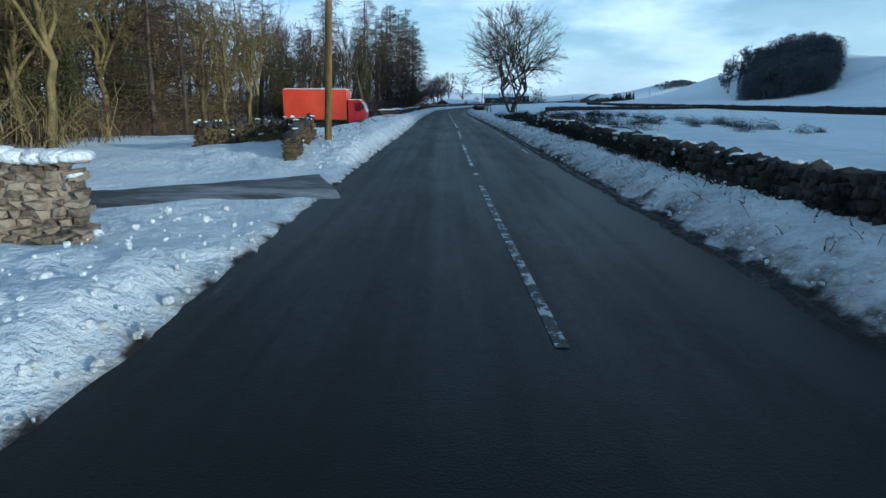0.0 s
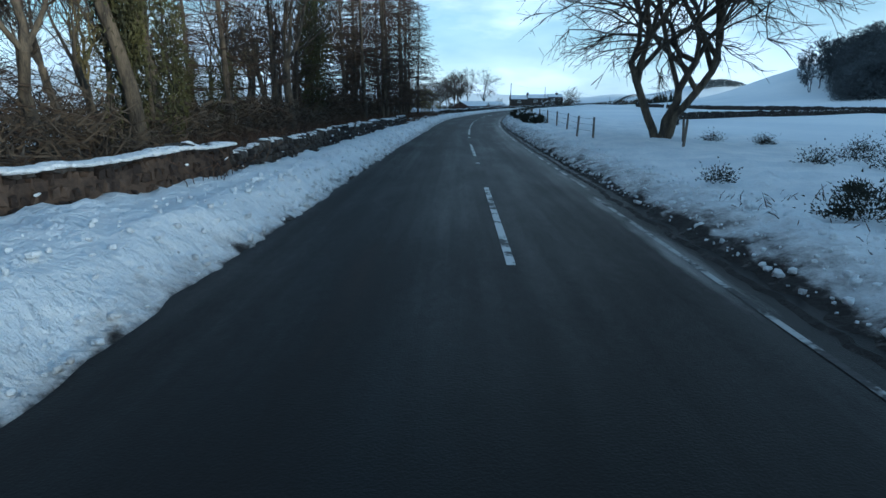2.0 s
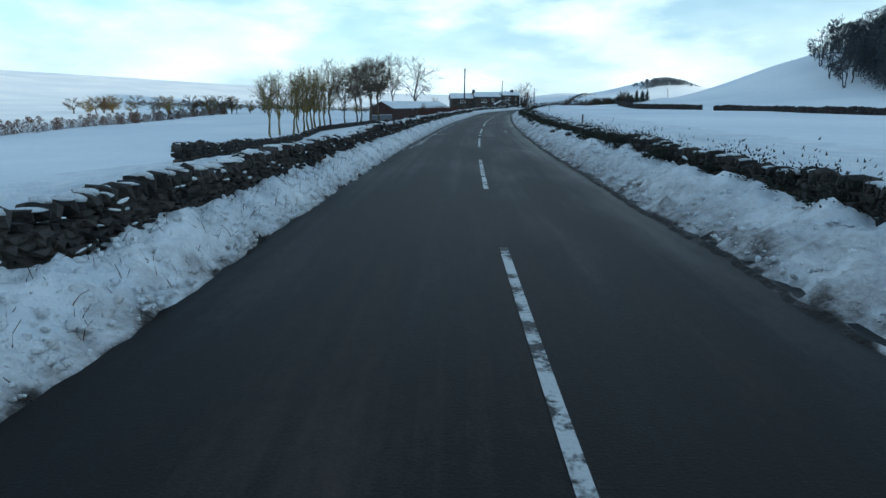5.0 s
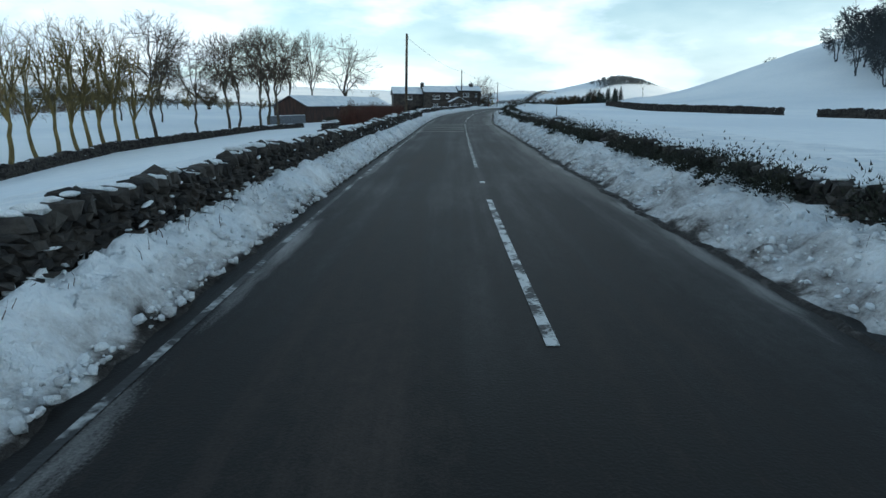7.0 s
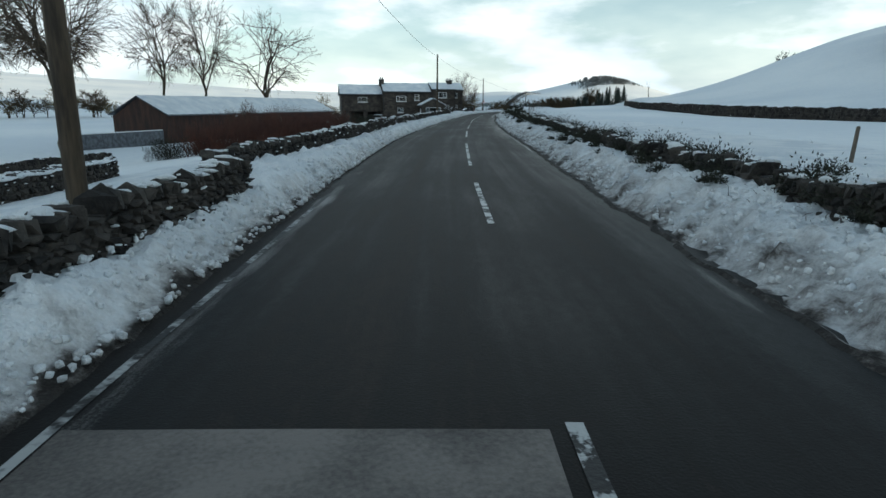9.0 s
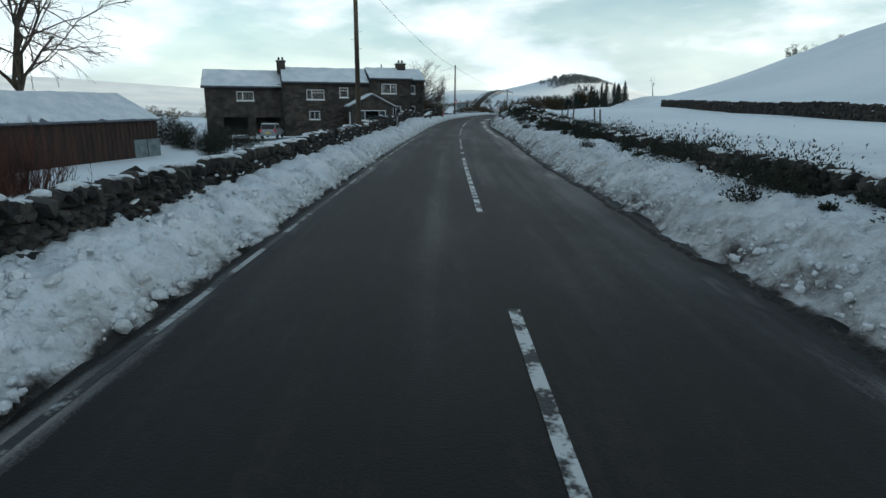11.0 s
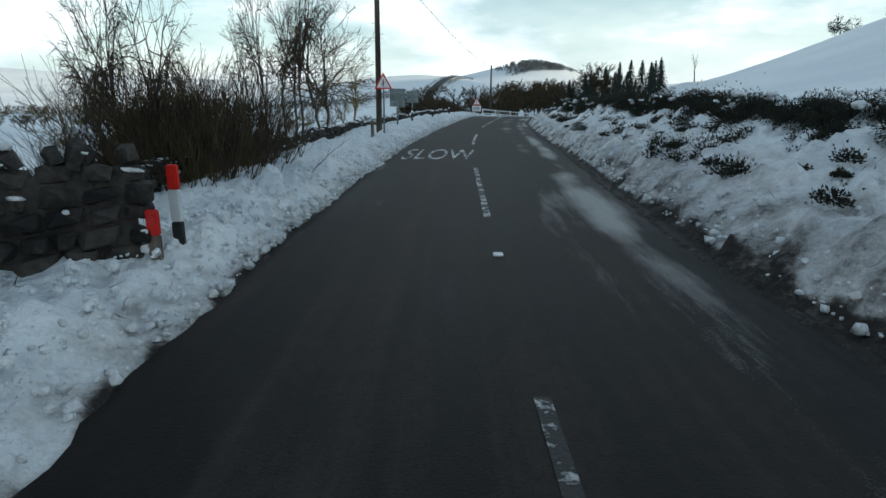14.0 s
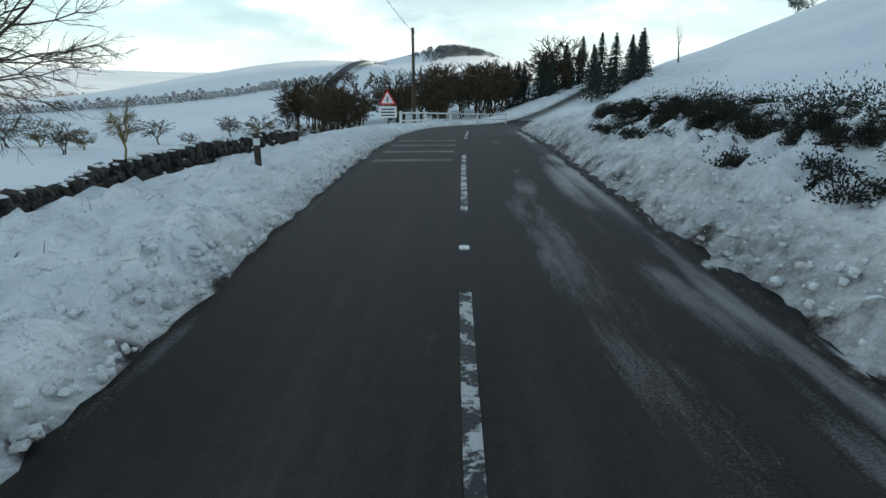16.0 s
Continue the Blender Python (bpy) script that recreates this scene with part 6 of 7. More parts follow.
part("snow", prism("snow", [(-1.55, 1.485), (0.32, 1.43), (0.28, 1.5), (-1.5, 1.56)], 1.36, SNOW, "y", -0.68, 0.03), car2, "snow on the roof")
for x in (-1.3, 1.3):
    for y in (-0.86, 0.66):
        part("wheel", tube("wheel", [(x, y, 0.31), (x, y + 0.2, 0.31)], [0.31, 0.31], BLACK, 14), car2)

# ---------------------------------------------------------------- the long farm building
def gbuilding(name, label, p0, p1, width, z0, eave, ridge, wallmat, boards, category):
    """A long shed from p0 to p1 with its ridge along it, boarded on the road side."""
    (x0, y0), (x1, y1) = p0, p1
    L = math.hypot(x1 - x0, y1 - y0)
    t = thing(name, pose(x0, y0, 0, 0, 0, math.degrees(math.atan2(y1 - y0, x1 - x0))), label, category)
    part("wall", box("wall", 0, L, 0.0, 0.25, z0, eave, wallmat, 0.01), t)
    part("wall", box("wall", 0, L, width - 0.25, width, z0, eave, wallmat, 0.01), t)
    for xx in (0, L - 0.25):
        part("gable", prism("gable", [(0.25, z0), (width - 0.25, z0), (width - 0.25, eave), (width / 2, ridge - 0.05), (0.25, eave)], 0.25, wallmat, "x", xx), t)
    for k in range(boards):
        w = L / boards
        part("board", box("board", w * k + 0.02, w * (k + 1) - 0.02, -0.035, -0.002, z0 + 0.7, eave - 0.02, BOARDWOOD, 0.008, segments=1), t)
    r = part("roof", roof_slab("roof", -0.3, L + 0.3, -0.35, eave, width / 2, ridge, 0.07, SLATE), t, "corrugated sheet roof under snow")
    part("roof", roof_slab("roof", -0.3, L + 0.3, width + 0.35, eave, width / 2, ridge, 0.07, SLATE), t)
    part("snow", roof_slab("snow", -0.25, L + 0.25, -0.2, eave + 0.10, width / 2, ridge + 0.08, 0.08, SNOW, 0.05, L), r)
    return t


barn = gbuilding("barn", "long brown boarded barn with a snowy sheet roof", (2.1, 283.5), (20.0, 317.5), 7.0, -3.8, 0.5, 2.45, BOARDWOOD, 84, "barn")
for k, (a, w) in enumerate(((14, 2.6), (20, 2.4))):
    part("door", box("door", a, a + w, -0.07, -0.036, -2.6, 0.2, POSTWOOD, 0.01), barn, "grey weathered barn door")
for k in range(2):
    part("block_wall", box("block_wall", 35.6 + 1.5 * k, 37.0 + 1.5 * k, -0.09, -0.036, -3.0, -0.9, GREYMETAL, 0.01), barn, "grey blockwork foot of the barn wall")
part("lamp", box("lamp", 11.5, 11.8, -0.25, -0.04, 0.2, 0.4, WHITE, 0.03), barn, "small white lamp under the eave")
yard = thing("yard_wall", pose(-3.5, 272.0, 0, 0, 0, 62), "low grey block wall of the farmyard, dusted with snow", "wall")
for k in range(6):
    part("wall_panel", box("wall_panel", 1.9 * k, 1.9 * k + 1.88, 0, 0.3, -3.6, -0.9, SLATE, 0.01), yard)
    part("snow_cap", box("snow_cap", 1.9 * k, 1.9 * k + 1.88, 0.02, 0.28, -0.9, -0.82, SNOW, 0.03), yard)

# ---------------------------------------------------------------- truck in the lay-by
truck = thing("box_truck", pose(-14.1, 53.9, -0.98, 0, 0, -90), "parked box truck with an orange body and red cab", "truck")
bx = part("cargo_box", box("cargo_box", -1.15, 1.15, 0.0, 5.5, 1.15, 3.72, ORANGE, 0.04), truck, "plain orange box body")
part("snow", roof_slab("snow", -1.1, 1.1, 0.1, 3.71, 5.4, 3.71, 0.07, SNOW, 0.03, 4), bx, "thin snow on the roof")
for x in (-1.16, 1.10):
    for z in (1.15, 3.64):
        part("edge_rail", box("edge_rail", x, x + 0.06, 0.0, 5.5, z, z + 0.08, ORANGE, 0.01), bx)
    for y in (0.0, 5.42):
        part("corner_post", box("corner_post", x, x + 0.06, y, y + 0.08, 1.23, 3.64, ORANGE, 0.01), bx)
part("rear_door", box("rear_door", -1.05, 1.05, -0.05, -0.004, 1.2, 3.6, RED, 0.02), bx, "red rear door")
part("chassis_rail", box("chassis_rail", -0.55, -0.4, 0.0, 7.0, 0.62, 0.86, CHASSIS, 0.01), truck)
part("chassis_rail", box("chassis_rail", 0.4, 0.55, 0.0, 7.0, 0.62, 0.86, CHASSIS, 0.01), truck)
part("tail_lift", box("tail_lift", -1.05, 1.05, -1.4, -0.1, 0.62, 0.70, CHASSIS, 0.01), truck)
part("side_guard", box("side_guard", 1.06, 1.12, 2.6, 4.6, 0.5, 0.62, CHASSIS, 0.01), truck)
part("side_guard", box("side_guard", 1.06, 1.12, 2.6, 4.6, 0.74, 0.84, CHASSIS, 0.01), truck)
part("fuel_tank", tube("fuel_tank", [(0.8, 3.0, 0.62), (0.8, 4.2, 0.62)], [0.26, 0.26], CHASSIS, 14), truck)
cab = part("cab", prism("cab", [(5.62, 0.75), (7.02, 0.75), (7.15, 0.9), (7.17, 1.75), (6.85, 2.65), (6.65, 2.85), (5.62, 2.85)], 2.2, RED, "x", -1.1, 0.05), truck, "red tilt cab")
part("side_window", box("side_window", 1.095, 1.115, 6.2, 6.78, 1.9, 2.6, GLASS, 0.01), cab)
part("side_window", box("side_window", -1.115, -1.095, 6.2, 6.78, 1.9, 2.6, GLASS, 0.01), cab)
part("window_blind", box("window_blind", 1.04, 1.09, 6.22, 6.76, 1.93, 2.58, CURTAIN, 0.0), cab)
part("windscreen", prism("windscreen", [(7.17, 1.8), (6.88, 2.6), (6.91, 2.62), (7.20, 1.82)], 1.9, GLASS, "x", -0.95), cab)
part("door_seam", box("door_seam", 1.102, 1.108, 6.05, 6.08, 0.95, 2.7, BLACK, 0.0), cab)
part("door_handle", box("door_handle", 1.11, 1.14, 6.15, 6.35, 1.7, 1.76, BLACK, 0.008), cab)
part("bumper", box("bumper", -1.1, 1.1, 7.02, 7.22, 0.5, 0.78, RED, 0.03), cab)
part("snow", roof_slab("snow", -1.0, 1.0, 5.65, 2.84, 6.6, 2.84, 0.06, SNOW, 0.03, 7), cab)
mr = part("mirror", box("mirror", 1.28, 1.36, 6.85, 7.05, 2.0, 2.45, BLACK, 0.02), cab)
part("mirror_arm", tube("mirror_arm", [(1.05, 6.8, 2.45), (1.32, 6.95, 2.47)], [0.02, 0.02], BLACK, 6), cab)
for y in (1.4, 6.3):
    for x in (-1.12, 0.86):
        wh = part("wheel", tube("wheel", [(x, y, 0.46), (x + 0.02, y, 0.46), (x + 0.24, y, 0.46), (x + 0.26, y, 0.46)], [0.40, 0.46, 0.46, 0.40], BLACK, 20), truck)
        part("rim", tube("rim", [(x + 0.25, y, 0.46), (x + 0.285, y, 0.46)], [0.24, 0.2], CHASSIS, 14), wh)
        part("mudguard", tube("mudguard", [(x + 0.13, y - 0.6, 0.5), (x + 0.13, y - 0.42, 0.88), (x + 0.13, y, 1.0), (x + 0.13, y + 0.42, 0.88), (x + 0.13, y + 0.6, 0.5)], [0.05] * 5, BLACK, 6), wh)

# low red vehicle under snow behind it
car = thing("red_car", pose(-11.1, 42.7, -0.95, 0, 0, 21), "low red car buried in snow behind the truck", "car")
part("body", prism("body", [(-1.9, 0.28), (1.9, 0.28), (1.95, 0.55), (1.6, 0.74), (0.8, 0.8), (-1.7, 0.78), (-1.95, 0.6)], 1.6, RED, "x", -0.8, 0.06), car)
part("cabin", prism("cabin", [(-1.4, 0.78), (0.8, 0.79), (0.3, 1.12), (-1.1, 1.14)], 1.4, BLACK, "x", -0.7, 0.05), car)
part("snow", roof_slab("snow", -0.72, 0.72, -1.5, 1.12, 1.3, 0.92, 0.14, SNOW, 0.08, 3), car, "thick cap of snow")
part("number_plate", box("number_plate", -0.26, 0.26, -1.985, -1.96, 0.42, 0.53, YELLOW, 0.004), car, "yellow rear plate")
for y in (-1.2, 1.2):
    for x in (-0.82, 0.62):
        part("wheel", tube("wheel", [(x, y, 0.3), (x + 0.2, y, 0.3)], [0.3, 0.3], BLACK, 14), car)


# ---------------------------------------------------------------- poles, wires, posts, signs
def utility_pole(x, y, top, label, z=None, wood=POLEWOOD, lean=0.0):
    z = surface_z(x, y) if z is None else z
    t = thing("utility_pole", pose(x, y, z - 0.3, 0, lean, 0), label, "pole", "utility poles")
    h = top - z + 0.3
    part("pole", tube("pole", [(0, 0, 0), (0, 0, h * 0.5), (0, 0, h)], [0.13, 0.115, 0.095], wood, 12), t)
    part("cap", tube("cap", [(0, 0, h), (0, 0, h + 0.05)], [0.12, 0.06], GALV, 10), t)
    for k in range(3):
        part("step_iron", tube("step_iron", [(0.1 * (-1) ** k, 0, h * 0.55 + 0.4 * k), (0.26 * (-1) ** k, 0, h * 0.55 + 0.4 * k)], [0.012, 0.012], GALV, 6), t)
    part("insulator", tube("insulator", [(0.12, 0, h - 0.35), (0.12, 0, h - 0.2)], [0.04, 0.03], WHITE, 8), t)
    return Vector((x + (top - z) * math.sin(math.radians(lean)), y, top - 0.25))


tops = [utility_pole(-4.1, 20.9, 9.0, "wooden utility pole, sunlit yellow-brown, in the snowy verge", wood=YELLOWPOLE, lean=2.5),
        utility_pole(13.75, 224.6, 7.4, "dark wooden utility pole beside the field wall", lean=0.8),
        utility_pole(33.0, 295.0, 8.1, "dark wooden utility pole in the verge"),
        utility_pole(56.64, 355.05, 7.7, "wooden utility pole next to a warning sign"),
        utility_pole(85.0, 403.3, 5.6, "distant wooden utility pole beyond the crest"),
        utility_pole(42.0, 356.0, 6.0, "wooden utility pole in the lower field", lean=0.6)]


def cable(a, b, sag):
    pts = [a.lerp(b, k / 16) - Vector((0, 0, sag * 4 * (k / 16) * (1 - k / 16))) for k in range(17)]
    ob = new("overhead_cable", tube("overhead_cable", pts, [0.013] * 17, WIRE, 5))
    tagged(ob, "thin black overhead cable between the poles", "cable", "overhead cables")


for a, b in ((1, 2), (2, 3), (3, 4), (3, 5)):
    cable(tops[a], tops[b], 0.6)


def fence_post(x, y, h, label="weathered wooden fence post standing in snow", z=None, r=0.05, group="fence posts"):
    z = surface_z(x, y) if z is None else z
    rr = random.Random(int(x * 10))
    ob = new("fence_post", tube("fence_post", [(0, 0, -0.2), (0, 0, h * 0.6), (0, 0, h - 0.03), (0, 0, h)], [r, r * 0.95, r * 0.9, r * 0.5], POSTWOOD, 7))
    ob.matrix_basis = pose(x, y, z, rr.uniform(-4, 4), rr.uniform(-4, 4), 0)
    tagged(ob, label, "post", group)
    return ob


fence = [(5.7, 75.0), (5.5, 77.5), (5.9, 82.6), (6.1, 87.5), (6.3, 93), (6.5, 99), (6.6, 106)]
for x, y in fence:
    fence_post(x, y, 0.95)
for (x0, y0), (x1, y1) in zip(fence, fence[1:]):
    for h in (0.35, 0.62, 0.86):
        w = new("fence_wire", tube("fence_wire", [(x0, y0, surface_z(x0, y0) + h), (x1, y1, surface_z(x1, y1) + h)], [0.006, 0.006], WIRE, 4))
        tagged(w, "thin wire strung between fence posts", "wire", "fence wires")
for s, o, h in ((70, 7.5, 0.9), (73, 8.6, 0.9), (112, 6.3, 0.8), (118, 6.4, 0.8), (124, 6.4, 0.8), (160, 6.6, 0.7), (232, 9.6, 0.95), (299, 7.8, 0.9), (304, 8.6, 0.9), (308, 8.0, 0.9), (314, 8.6, 0.95), (320, 9.0, 0.9), (349, 9.6, 0.9), (356, 9.9, 0.9), (362, 10.0, 0.9), (370, 9.4, 0.9), (377, 9.0, 0.85), (384, 8.6, 0.8), (352.5, -7.2, 0.6), (372, -8.6, 0.7), (378, -9.4, 0.7), (383, -9.8, 0.7)):
    x, y = (float(v) for v in at_road(s, o))
    fence_post(x, y, h)


def marker_post(s, o, h, label, bands):
    """A verge marker: post with reflective bands."""
    t = thing("marker_post", spot(s, o, -0.05), label, "marker post", "verge markers")
    z = 0.0
    for name, top, mat in bands:
        part(name, box(name, -0.055, 0.055, -0.04, 0.04, z * h, top * h - 0.002, mat, 0.012), t)
        z = top
    return t


DARKWHITE = (("post", 0.72, CHASSIS), ("white_band", 0.88, WHITE), ("post_top", 1.0, CHASSIS))
marker_post(326.6, -2.85, 0.85, "dark verge marker with a white band, in snow", DARKWHITE)
marker_post(342.7, -3.05, 0.86, "white verge bollard with a red top and black foot", (("foot", 0.30, BLACK), ("white_band", 0.70, WHITE), ("red_top", 1.0, REFLECT_RED)))
marker_post(342.1, -3.0, 0.5, "red verge marker beside the broken wall", (("foot", 0.5, POSTWOOD), ("red_top", 1.0, REFLECT_RED)))
marker_post(358.2, -3.5, 0.75, "stout grey wooden marker post beside the pole", (("post", 0.9, POSTWOOD), ("post_top", 1.0, GALV)))
marker_post(370.9, -3.95, 0.85, "short dark verge marker with a pale band", DARKWHITE)
marker_post(377.7, -3.75, 0.72, "short dark verge marker with a pale band", DARKWHITE)
marker_post(384.3, -3.55, 0.80, "green-grey verge marker with a pale band", DARKWHITE)
marker_post(305.4, -3.4, 0.75, "short pale grey verge marker by the wall", (("post", 0.55, GALV), ("post_top", 1.0, GALV)))


def warning_sign(m, size, zc, label, face=None):
    t = thing("warning_sign", m, label, "road sign", "road signs")
    part("post", tube("post", [(0, 0.05, -0.3), (0, 0.05, zc + size * 0.45)], [0.035, 0.035], GREYMETAL, 10), t)
    h = size * 0.866
    tri = lambda k, dz=0.0: [(-size / 2 * k, zc - h / 3 * k + dz), (size / 2 * k, zc - h / 3 * k + dz), (0, zc + 2 * h / 3 * k + dz)]
    pl = part("plate", prism("plate", tri(1.0), 0.012, REFLECT_RED, "y", -0.012, 0.003), t, "red-bordered triangle")
    part("face", prism("face", tri(0.74), 0.006, WHITE, "y", -0.020), pl)
    for a, b, c, d in ((-0.028, 0.028, -0.17, 0.22), (0.0, 0.11, 0.04, 0.09), (-0.11, 0.0, -0.06, -0.01)):
        part("symbol", box("symbol", a * size, b * size, -0.026, -0.0205, zc + c * size, zc + d * size, BLACK, 0.0), pl)
    return t


x, y = 56.48, 353.75
warning_sign(pose(x, y, surface_z(x, y), 0, 0, -heading(358)), 0.72, 1.98, "triangular side-road warning sign on a grey post")
# far sign: triangle over a white plate
fs = warning_sign(pose(79.2, 394.9, -1.05, 0, 0, -30), 0.95, 2.05, "distant warning sign with a white plate below it")
sp = part("sub_plate", box("sub_plate", -0.5, 0.5, -0.03, 0.0, 1.05, 1.68, WHITE, 0.01), fs, "white plate with dark lettering bars")
for k in range(3):
    part("text_bar", box("text_bar", -0.38, 0.38, -0.036, -0.031, 1.15 + 0.17 * k, 1.22 + 0.17 * k, BLACK, 0.0), sp)


def back_board(s, o, w, h, zb, label):
    t = thing("sign_board", spot(s, o, 0.0, 8), label, "road sign", "road signs")
    z0 = verge_z(s, o)
    part("post", tube("post", [(0, 0, -0.3), (0, 0, zb - z0 + h * 0.9)], [0.045, 0.045], GREYMETAL, 10), t)
    b = part("board", box("board", -w / 2, w / 2, 0.05, 0.068, zb - z0, zb - z0 + h, GREYMETAL, 0.006), t, "plain grey back of the board")
    for k in (0.25, 0.75):
        part("stiffener", box("stiffener", -w / 2 + 0.03, w / 2 - 0.03, 0.035, 0.049, zb - z0 + h * k, zb - z0 + h * k + 0.04, GALV, 0.004), b)


back_board(366.1, -3.9, 0.74, 0.86, 1.27, "grey back of a square road sign on a post")
back_board(373.6, -4.4, 0.75, 0.66, 1.36, "grey back of a smaller square road sign")

# white rail beyond the crest
rail = thing("white_rail", pose(0, 0, 0), "white painted roadside rail beyond the crest", "railing")
rp = [(80.5, 396.0), (84.0, 399.6), (88.0, 403.2), (92.5, 406.5), (97.5, 409.5)]
for x, y in rp:
    part("post", box("post", x - 0.06, x + 0.06, y - 0.06, y + 0.06, gz(x, y) - 0.3, gz(x, y) + 1.0, WHITE, 0.01), rail)
for (x0, y0), (x1, y1) in zip(rp, rp[1:]):
    for h in (0.45, 0.9):
        part("rail", tube("rail", [(x0, y0, gz(x0, y0) + h), (x1, y1, gz(x1, y1) + h)], [0.06, 0.06], WHITE, 6), rail)

# ---------------------------------------------------------------- trees of the valley and farm
ROW = "row of trees beyond the field"
rr = random.Random(19)
for k, (x, y, h) in enumerate(((-14.0, 204, 8.2), (-13.5, 208, 8.8), (-12.4, 212, 8.5), (-12.0, 214.5, 8.8), (-11.6, 216.6, 9.1), (-11.1, 218.8, 9.7), (-10.8, 220.2, 10.0), (-10.4, 222.1, 9.9), (-10.1, 223.9, 10.3), (-9.4, 226.9, 9.6), (-8.8, 230.0, 11.5),
                                (-7.1, 238.4, 10.0), (-5.3, 246.9, 11.7), (-4.6, 250.9, 11.7), (-3.0, 258.1, 13.1), (-1.4, 266.0, 14.2), (-3.2, 270.5, 14.6))):
    slim = k < 10
    q = h / 10
    plant("bare_tree", OLIVES[k % 2] if slim else TALLTREES[k % 3], x, y, q, "slender leafless tree lit warm by low sun" if slim else "leafless field tree with a bare trunk and rounded crown", ROW, rr.uniform(0, 6), wide=q * rr.uniform(0.85, 1.0))
for x, y, q in ((2.0, 309, 1.85), (-2.5, 303, 1.75), (-22, 281, 1.2), (-30, 285, 1.2)):
    plant("bare_tree", TALLTREES[int(abs(x)) % 3], x, y, q, "tall leafless tree with a rounded crown behind the barn", "trees behind the barn", x, z=-2.8, wide=q * 0.8)
plant("bare_tree", TREES[1], 9.5, 322, 1.95, "broad leafless tree behind the barn", "trees behind the barn", 0.4, z=-2.8)
plant("bare_tree", tree_meshes(83, height=13.5, trunk=0.12, wide=0.42, n=(11, 9, 10, 5), r0=0.24, stems=2), 60.5, 390.5, 1.0, "spreading leafless tree beyond the verge", "trees by the crest", 1.0)
for s, o, q in ((347.5, -5.6, 0.46), (349, -7.4, 0.55), (352.5, -5.4, 0.5), (354.8, -5.0, 0.62), (355.2, -5.4, 0.58), (354.6, -5.5, 0.5), (356.5, -7.5, 0.5), (351, -9.0, 0.55), (346.5, -9.5, 0.5)):
    x, y = (float(v) for v in at_road(s, o))
    plant("sapling", TREES[2 + int(s) % 2], x, y, q * 0.95, "thin leafless sapling in the snowy verge", "saplings on the verge", s, wide=q * 0.38, category="sapling")
plant("bare_tree", OLIVES[1], 61.5, 380.5, 0.62, "leafless roadside tree with olive twigs", "trees by the crest", 2.0)
for x, y, q in ((26, 345, 0.6), (48, 372, 0.6), (43, 366, 0.5), (36, 372, 0.7), (52, 384, 0.55), (40, 395, 0.7), (20, 385, 0.8), (58, 402, 0.6), (66, 408, 0.5)):
    plant("bare_tree", OLIVES[int(x) % 2], x, y, q, "leafless tree by the lower field", "trees in the valley", x)
HEDGES = [twig_bush(150 + k, 2.4, 2.3, 170, BRUSH) for k in range(3)]
REDHEDGE = [twig_bush(190 + k, 2.8, 2.4, 330, RUSTBRUSH) for k in range(2)]
HEDGES_B = [leafy(165 + k, 2.0, 1.4, 2.1, 5200, 0.12, BRUSH, hollow=0.1) for k in range(2)]
HEDGES_D = [leafy(160 + k, 2.2, 1.0, 1.5, 6000, 0.10, GORSE, hollow=0.1) for k in range(2)]


def hedge(x, y, q, tall, label, mesh, turn=0.0):
    t = new("hedge_bush", mesh)
    t.matrix_basis = Matrix.LocRotScale((x, y, surface_z(x, y) - 0.15), Euler((0, 0, turn)), (q, q, q * tall))
    tagged(t, label, "bush", "hedge bushes")


for k, (x, y, q, h) in enumerate(((9.4, 279.5, 0.75, 1.9), (10.6, 283.5, 0.85, 2.0), (12.4, 287, 0.7, 1.9), (7.0, 261.0, 0.9, 1.0), (8.6, 266.0, 1.0, 1.0), (25, 306, 1.0, 0.9), (26, 312, 1.1, 0.9), (24, 320, 1.3, 1.0), (21, 324, 1.4, 1.1), (19, 330, 1.4, 1.2))):
    hedge(x, y, q, h, "brown leafless hedge bush in front of the farm building" if k < 3 else "dark bush beside the farm buildings", HEDGES_B[k % 2] if k < 3 else HEDGES_D[k % 2], k)
BIGBUSH = [twig_bush(180 + k, 2.6, 3.2, 420, DARKBRUSH) for k in range(2)]
for k, (x, y, q, h) in enumerate(((49.5, 342.8, 0.75, 0.95), (50.3, 344.8, 0.7, 0.9), (48.9, 345.6, 0.8, 0.95), (47.8, 349.8, 0.7, 0.8), (50.9, 352.5, 0.45, 0.8), (52.6, 372.0, 0.6, 0.8), (53.6, 366.5, 0.55, 0.75))):
    hedge(x, y, q, h, "dense dark leafless bush of fine twigs in the snow", BIGBUSH[k % 2], k * 1.3)
for k, (x, y, q, h) in enumerate(((9.6, 262, 0.9, 1.15), (11.2, 266, 0.95, 1.25), (12.6, 270.5, 0.95, 1.3), (14.0, 275, 1.0, 1.3), (15.8, 279.5, 0.95, 1.2), (17.5, 284, 0.9, 1.2), (19.5, 289.5, 0.9, 1.2))):
    hedge(x, y, q, h, "rust-brown leafless hedge in front of the barn", REDHEDGE[k % 2], k * 0.9)
for k in range(2):
    hedge(47.4 + 1.0 * k, 343.5 + 2.0 * k, 0.42, 1.3, "bare brown hedge beside the house end", HEDGES[k % 3], k)

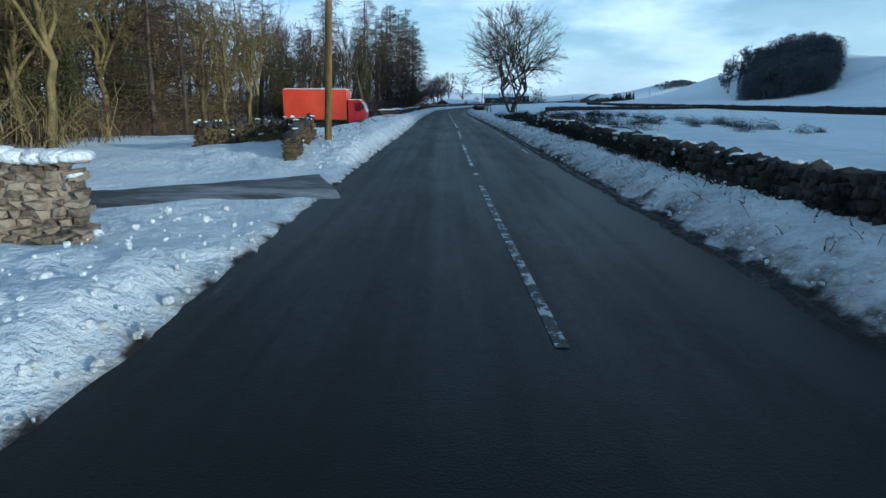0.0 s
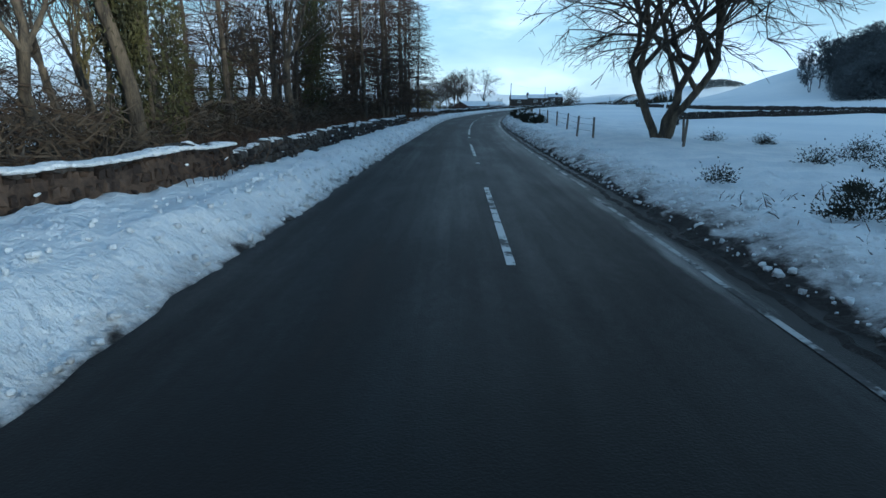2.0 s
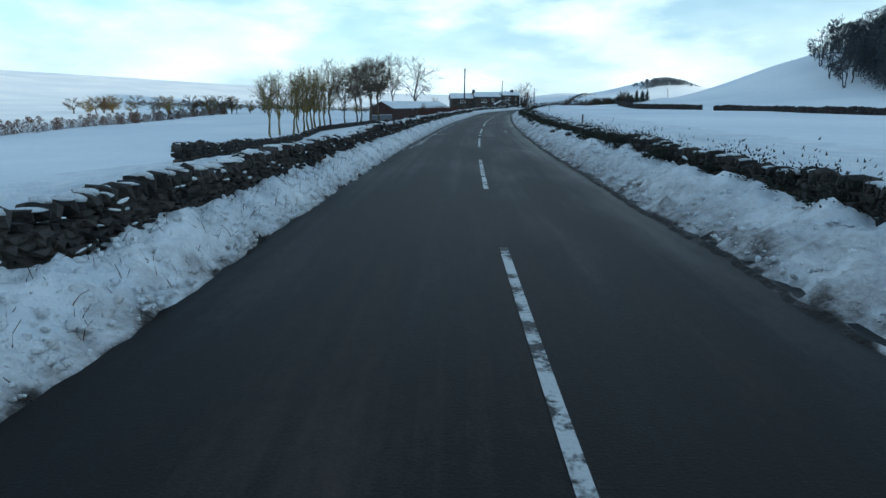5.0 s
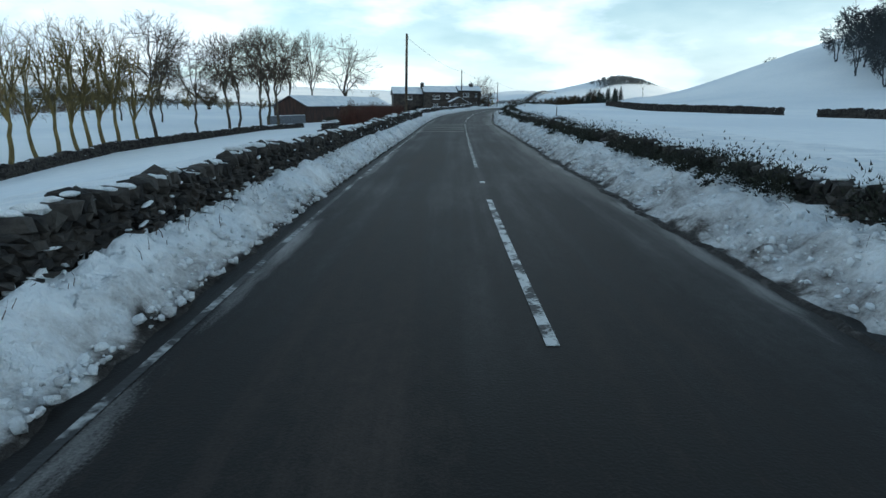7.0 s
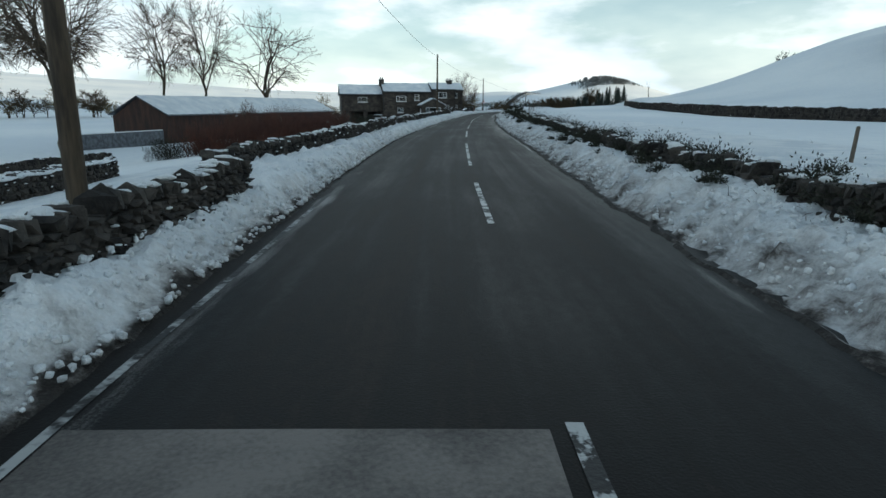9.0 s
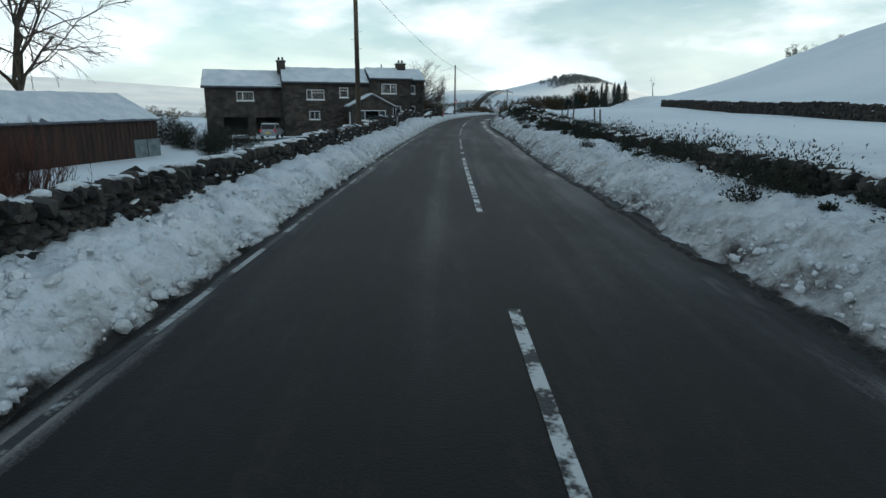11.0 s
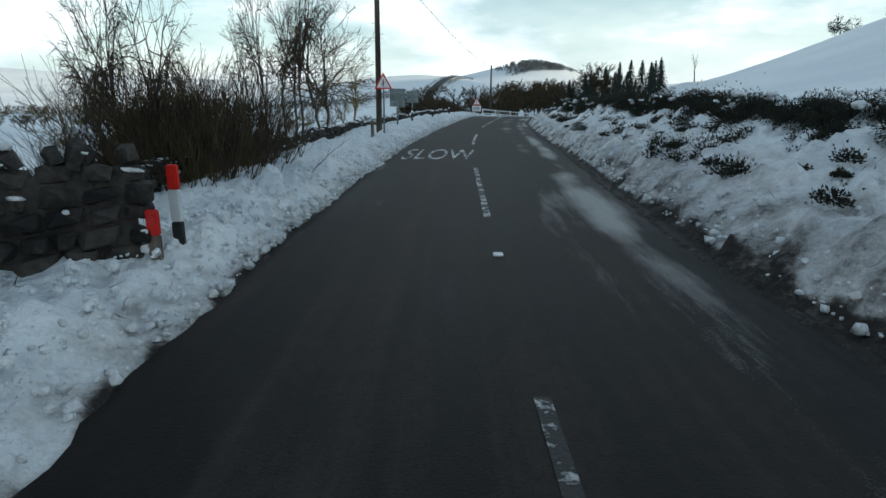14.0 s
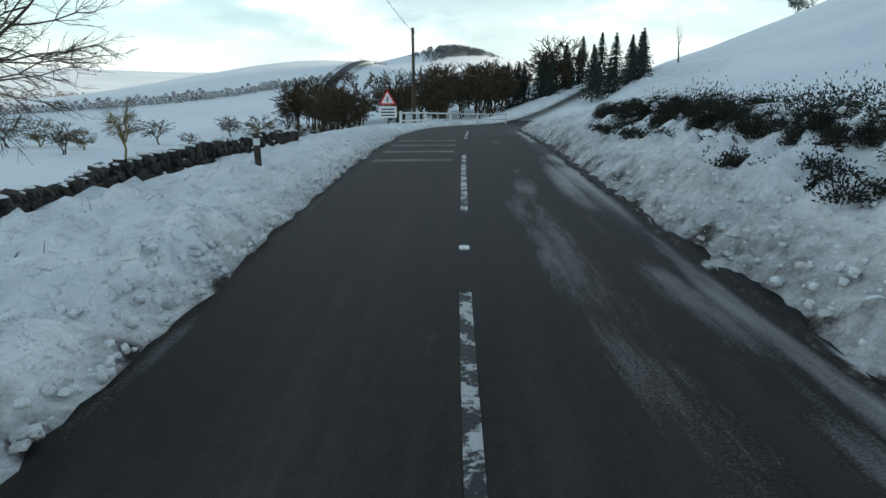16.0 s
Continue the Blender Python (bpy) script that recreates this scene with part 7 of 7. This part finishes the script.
# woods and hedges on the far slopes
def far_wood(name, spots, label, mat, height, seed, kind="stuff", fine=1.0):
    """A distant wood as one mass of ragged crowns on the ground."""
    r = random.Random(seed)
    vs, fs = [], []
    for x, y, h in spots:
        z = gz(x, y) - 0.3
        for _ in range(int(300 / fine)):
            a, b = r.uniform(0, 2 * math.pi), r.random() ** 0.5
            zz = r.uniform(0.02, 1.0)
            rad = h * 0.42 * b * (1.0 - 0.75 * max(zz - 0.55, 0) / 0.45)
            p = Vector((x + rad * math.cos(a), y + rad * math.sin(a), z + h * zz))
            d = Vector((r.uniform(-1, 1), r.uniform(-1, 1), r.uniform(-0.3, 1.2))).normalized() * h * r.uniform(0.06, 0.15) * fine ** 0.4
            u = d.cross(Vector((r.uniform(-1, 1), r.uniform(-1, 1), r.uniform(-1, 1)))).normalized() * h * r.uniform(0.012, 0.035) * fine ** 1.4
            k = len(vs)
            vs += [p - u, p + u, p + d]
            fs.append((k, k + 1, k + 2))
    return tagged(new(name, mesh_of(name, vs, fs, mat)), label, "wood", kind=kind)


fr = random.Random(23)
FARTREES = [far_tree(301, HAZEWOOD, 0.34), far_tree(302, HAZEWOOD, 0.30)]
FARBROWN = [far_tree(305, DARKBRUSH, 0.36), far_tree(306, DARKBRUSH, 0.32), far_tree(307, OLIVE, 0.34)]
# the round wood crowning the ridge on the right
spots = []
for _ in range(460):
    y = fr.uniform(250, 352)
    u = fr.random()
    x = (0.53 + 0.145 * u) * (y - 18)
    spots.append((x, y, fr.uniform(8, 12) * (0.75 + 0.65 * math.sin(min(0.3 + 2.4 * u, 3.1)))))
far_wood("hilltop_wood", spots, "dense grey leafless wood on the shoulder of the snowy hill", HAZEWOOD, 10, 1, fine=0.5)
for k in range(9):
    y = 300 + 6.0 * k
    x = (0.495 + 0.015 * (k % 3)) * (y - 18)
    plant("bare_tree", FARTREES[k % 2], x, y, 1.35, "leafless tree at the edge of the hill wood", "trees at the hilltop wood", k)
plant("bare_tree", SLIM[0], 146.1, 431.5, 0.62, "lone thin tree on the skyline of the hill", "trees on the skyline")
for x, y in ((238, 470), (246, 474), (256, 478), (263, 470)):
    plant("bare_tree", FARTREES[int(x) % 2], x, y, 0.75, "leafless tree on the skyline of the hill", "trees on the skyline", x)
# dark wood on the far hill, with distance haze mixed into its colour
spots = []
for _ in range(330):
    u = fr.uniform(-1, 1)
    spots.append((292 + 32 * u, fr.uniform(735, 772), 4.6 * (1 - 0.75 * u * u) * fr.uniform(0.8, 1.0)))
far_wood("far_hill_wood", spots, "distant plantation greyed by haze on top of a snowy hill", HAZEFIR, 8, 2)
# firs and bare woods in the valley ahead
for k in range(26):
    x, y = 115 + fr.uniform(0, 18), 422 + fr.uniform(0, 18)
    q = fr.uniform(0.5, 0.85)
    plant("fir_tree", FIRS[k % 2], x, y, q, "dark conifer in the valley beyond the crest", "conifers in the valley", k, z=gz(x, y) - 0.4)
for k in range(80):
    x, y = fr.uniform(88, 124), fr.uniform(430, 456)
    q = fr.uniform(0.5, 0.85)
    plant("bare_tree", FARBROWN[k % 2], x, y, q, "dark brown leafless tree in the valley", "trees in the valley", k, wide=q * 1.1)
for k in range(44):
    x, y = fr.uniform(20, 90), fr.uniform(426, 452)
    q = fr.uniform(0.16, 0.34)
    plant("bare_tree", FARBROWN[k % 3], x, y, q, "low brown scrub tree along the valley floor", "trees in the valley", k, wide=q * 1.8)
for k in range(30):
    x, y = fr.uniform(-40, 50), fr.uniform(395, 430)
    q = fr.uniform(0.25, 0.5)
    plant("bare_tree", FARBROWN[2 - k % 2], x, y, q, "olive-brown leafless tree beyond the lower field", "trees in the valley", k, wide=q * 1.3)
for k in range(46):
    u = fr.random()
    x, y = -100 + 75 * u + fr.uniform(-4, 4), 335 + 40 * u + fr.uniform(-5, 5)
    q = fr.uniform(0.35, 0.7)
    plant("bare_tree", FARBROWN[1 + k % 2], x, y, q, "olive-brown leafless tree across the valley fields", "trees in the valley", k, wide=q * 1.4)
spots = [(-52 - 0.05 * k + fr.uniform(-1, 1), 150 + 1.3 * k, fr.uniform(1.4, 2.6)) for k in range(160)]
far_wood("valley_hedge", spots, "long brown hedge across the valley fields", BRUSH, 3, 6)
spots = [(-140 + 0.8 * k, 470 + 0.14 * k + fr.uniform(-1, 1), fr.uniform(1.4, 2.6)) for k in range(330)]
far_wood("valley_hedge", spots, "dark hedge line across the far snowy fields", TWIG, 3, 7)
spots = [(20 + 1.0 * k, 620 + 0.2 * k + fr.uniform(-1, 1), fr.uniform(1.5, 3.0)) for k in range(310)]
far_wood("valley_hedge", spots, "dark hedge line on the far hillside", TWIG, 3, 8)

# a low house among the valley trees
cottage = gbuilding("cottage", "low stone cottage with a snowy roof among valley trees", (138.0, 486.0), (152.0, 480.0), 8.0, gz(146, 486) - 1.5, gz(146, 486) + 2.6, gz(146, 486) + 5.2, HOUSESTONE, 0, "house")
for k in range(3):
    part("window", box("window", 2.4 + 4.2 * k, 3.8 + 4.2 * k, -0.06, -0.004, gz(146, 486) + 0.7, gz(146, 486) + 1.9, WHITE, 0.02), cottage, "pale window")

# the road climbing the far hillside
vs, fs2, side_spots = [], [], []
for k in range(40):
    u = k / 39
    x, y = 106 + 34 * u ** 0.8 - 9 * math.sin(u * 3.6), 478 + 72 * u
    for q in (-1.5, 1.5):
        vs.append((x + q, y, gz(x + q, y) + 0.5))
        side_spots.append((x + q * 2.2, y, fr.uniform(0.6, 1.3)))
    if k:
        b = 2 * k
        fs2.append((b - 2, b - 1, b + 1, b))
far_wood("valley_hedge", side_spots, "dark hedges beside the climbing road", TWIG, 3, 11)
tagged(new("far_road", mesh_of("far_road", vs, fs2, ASPHALT, True)), "dark road climbing the far snowy hillside", "road", kind="structure")
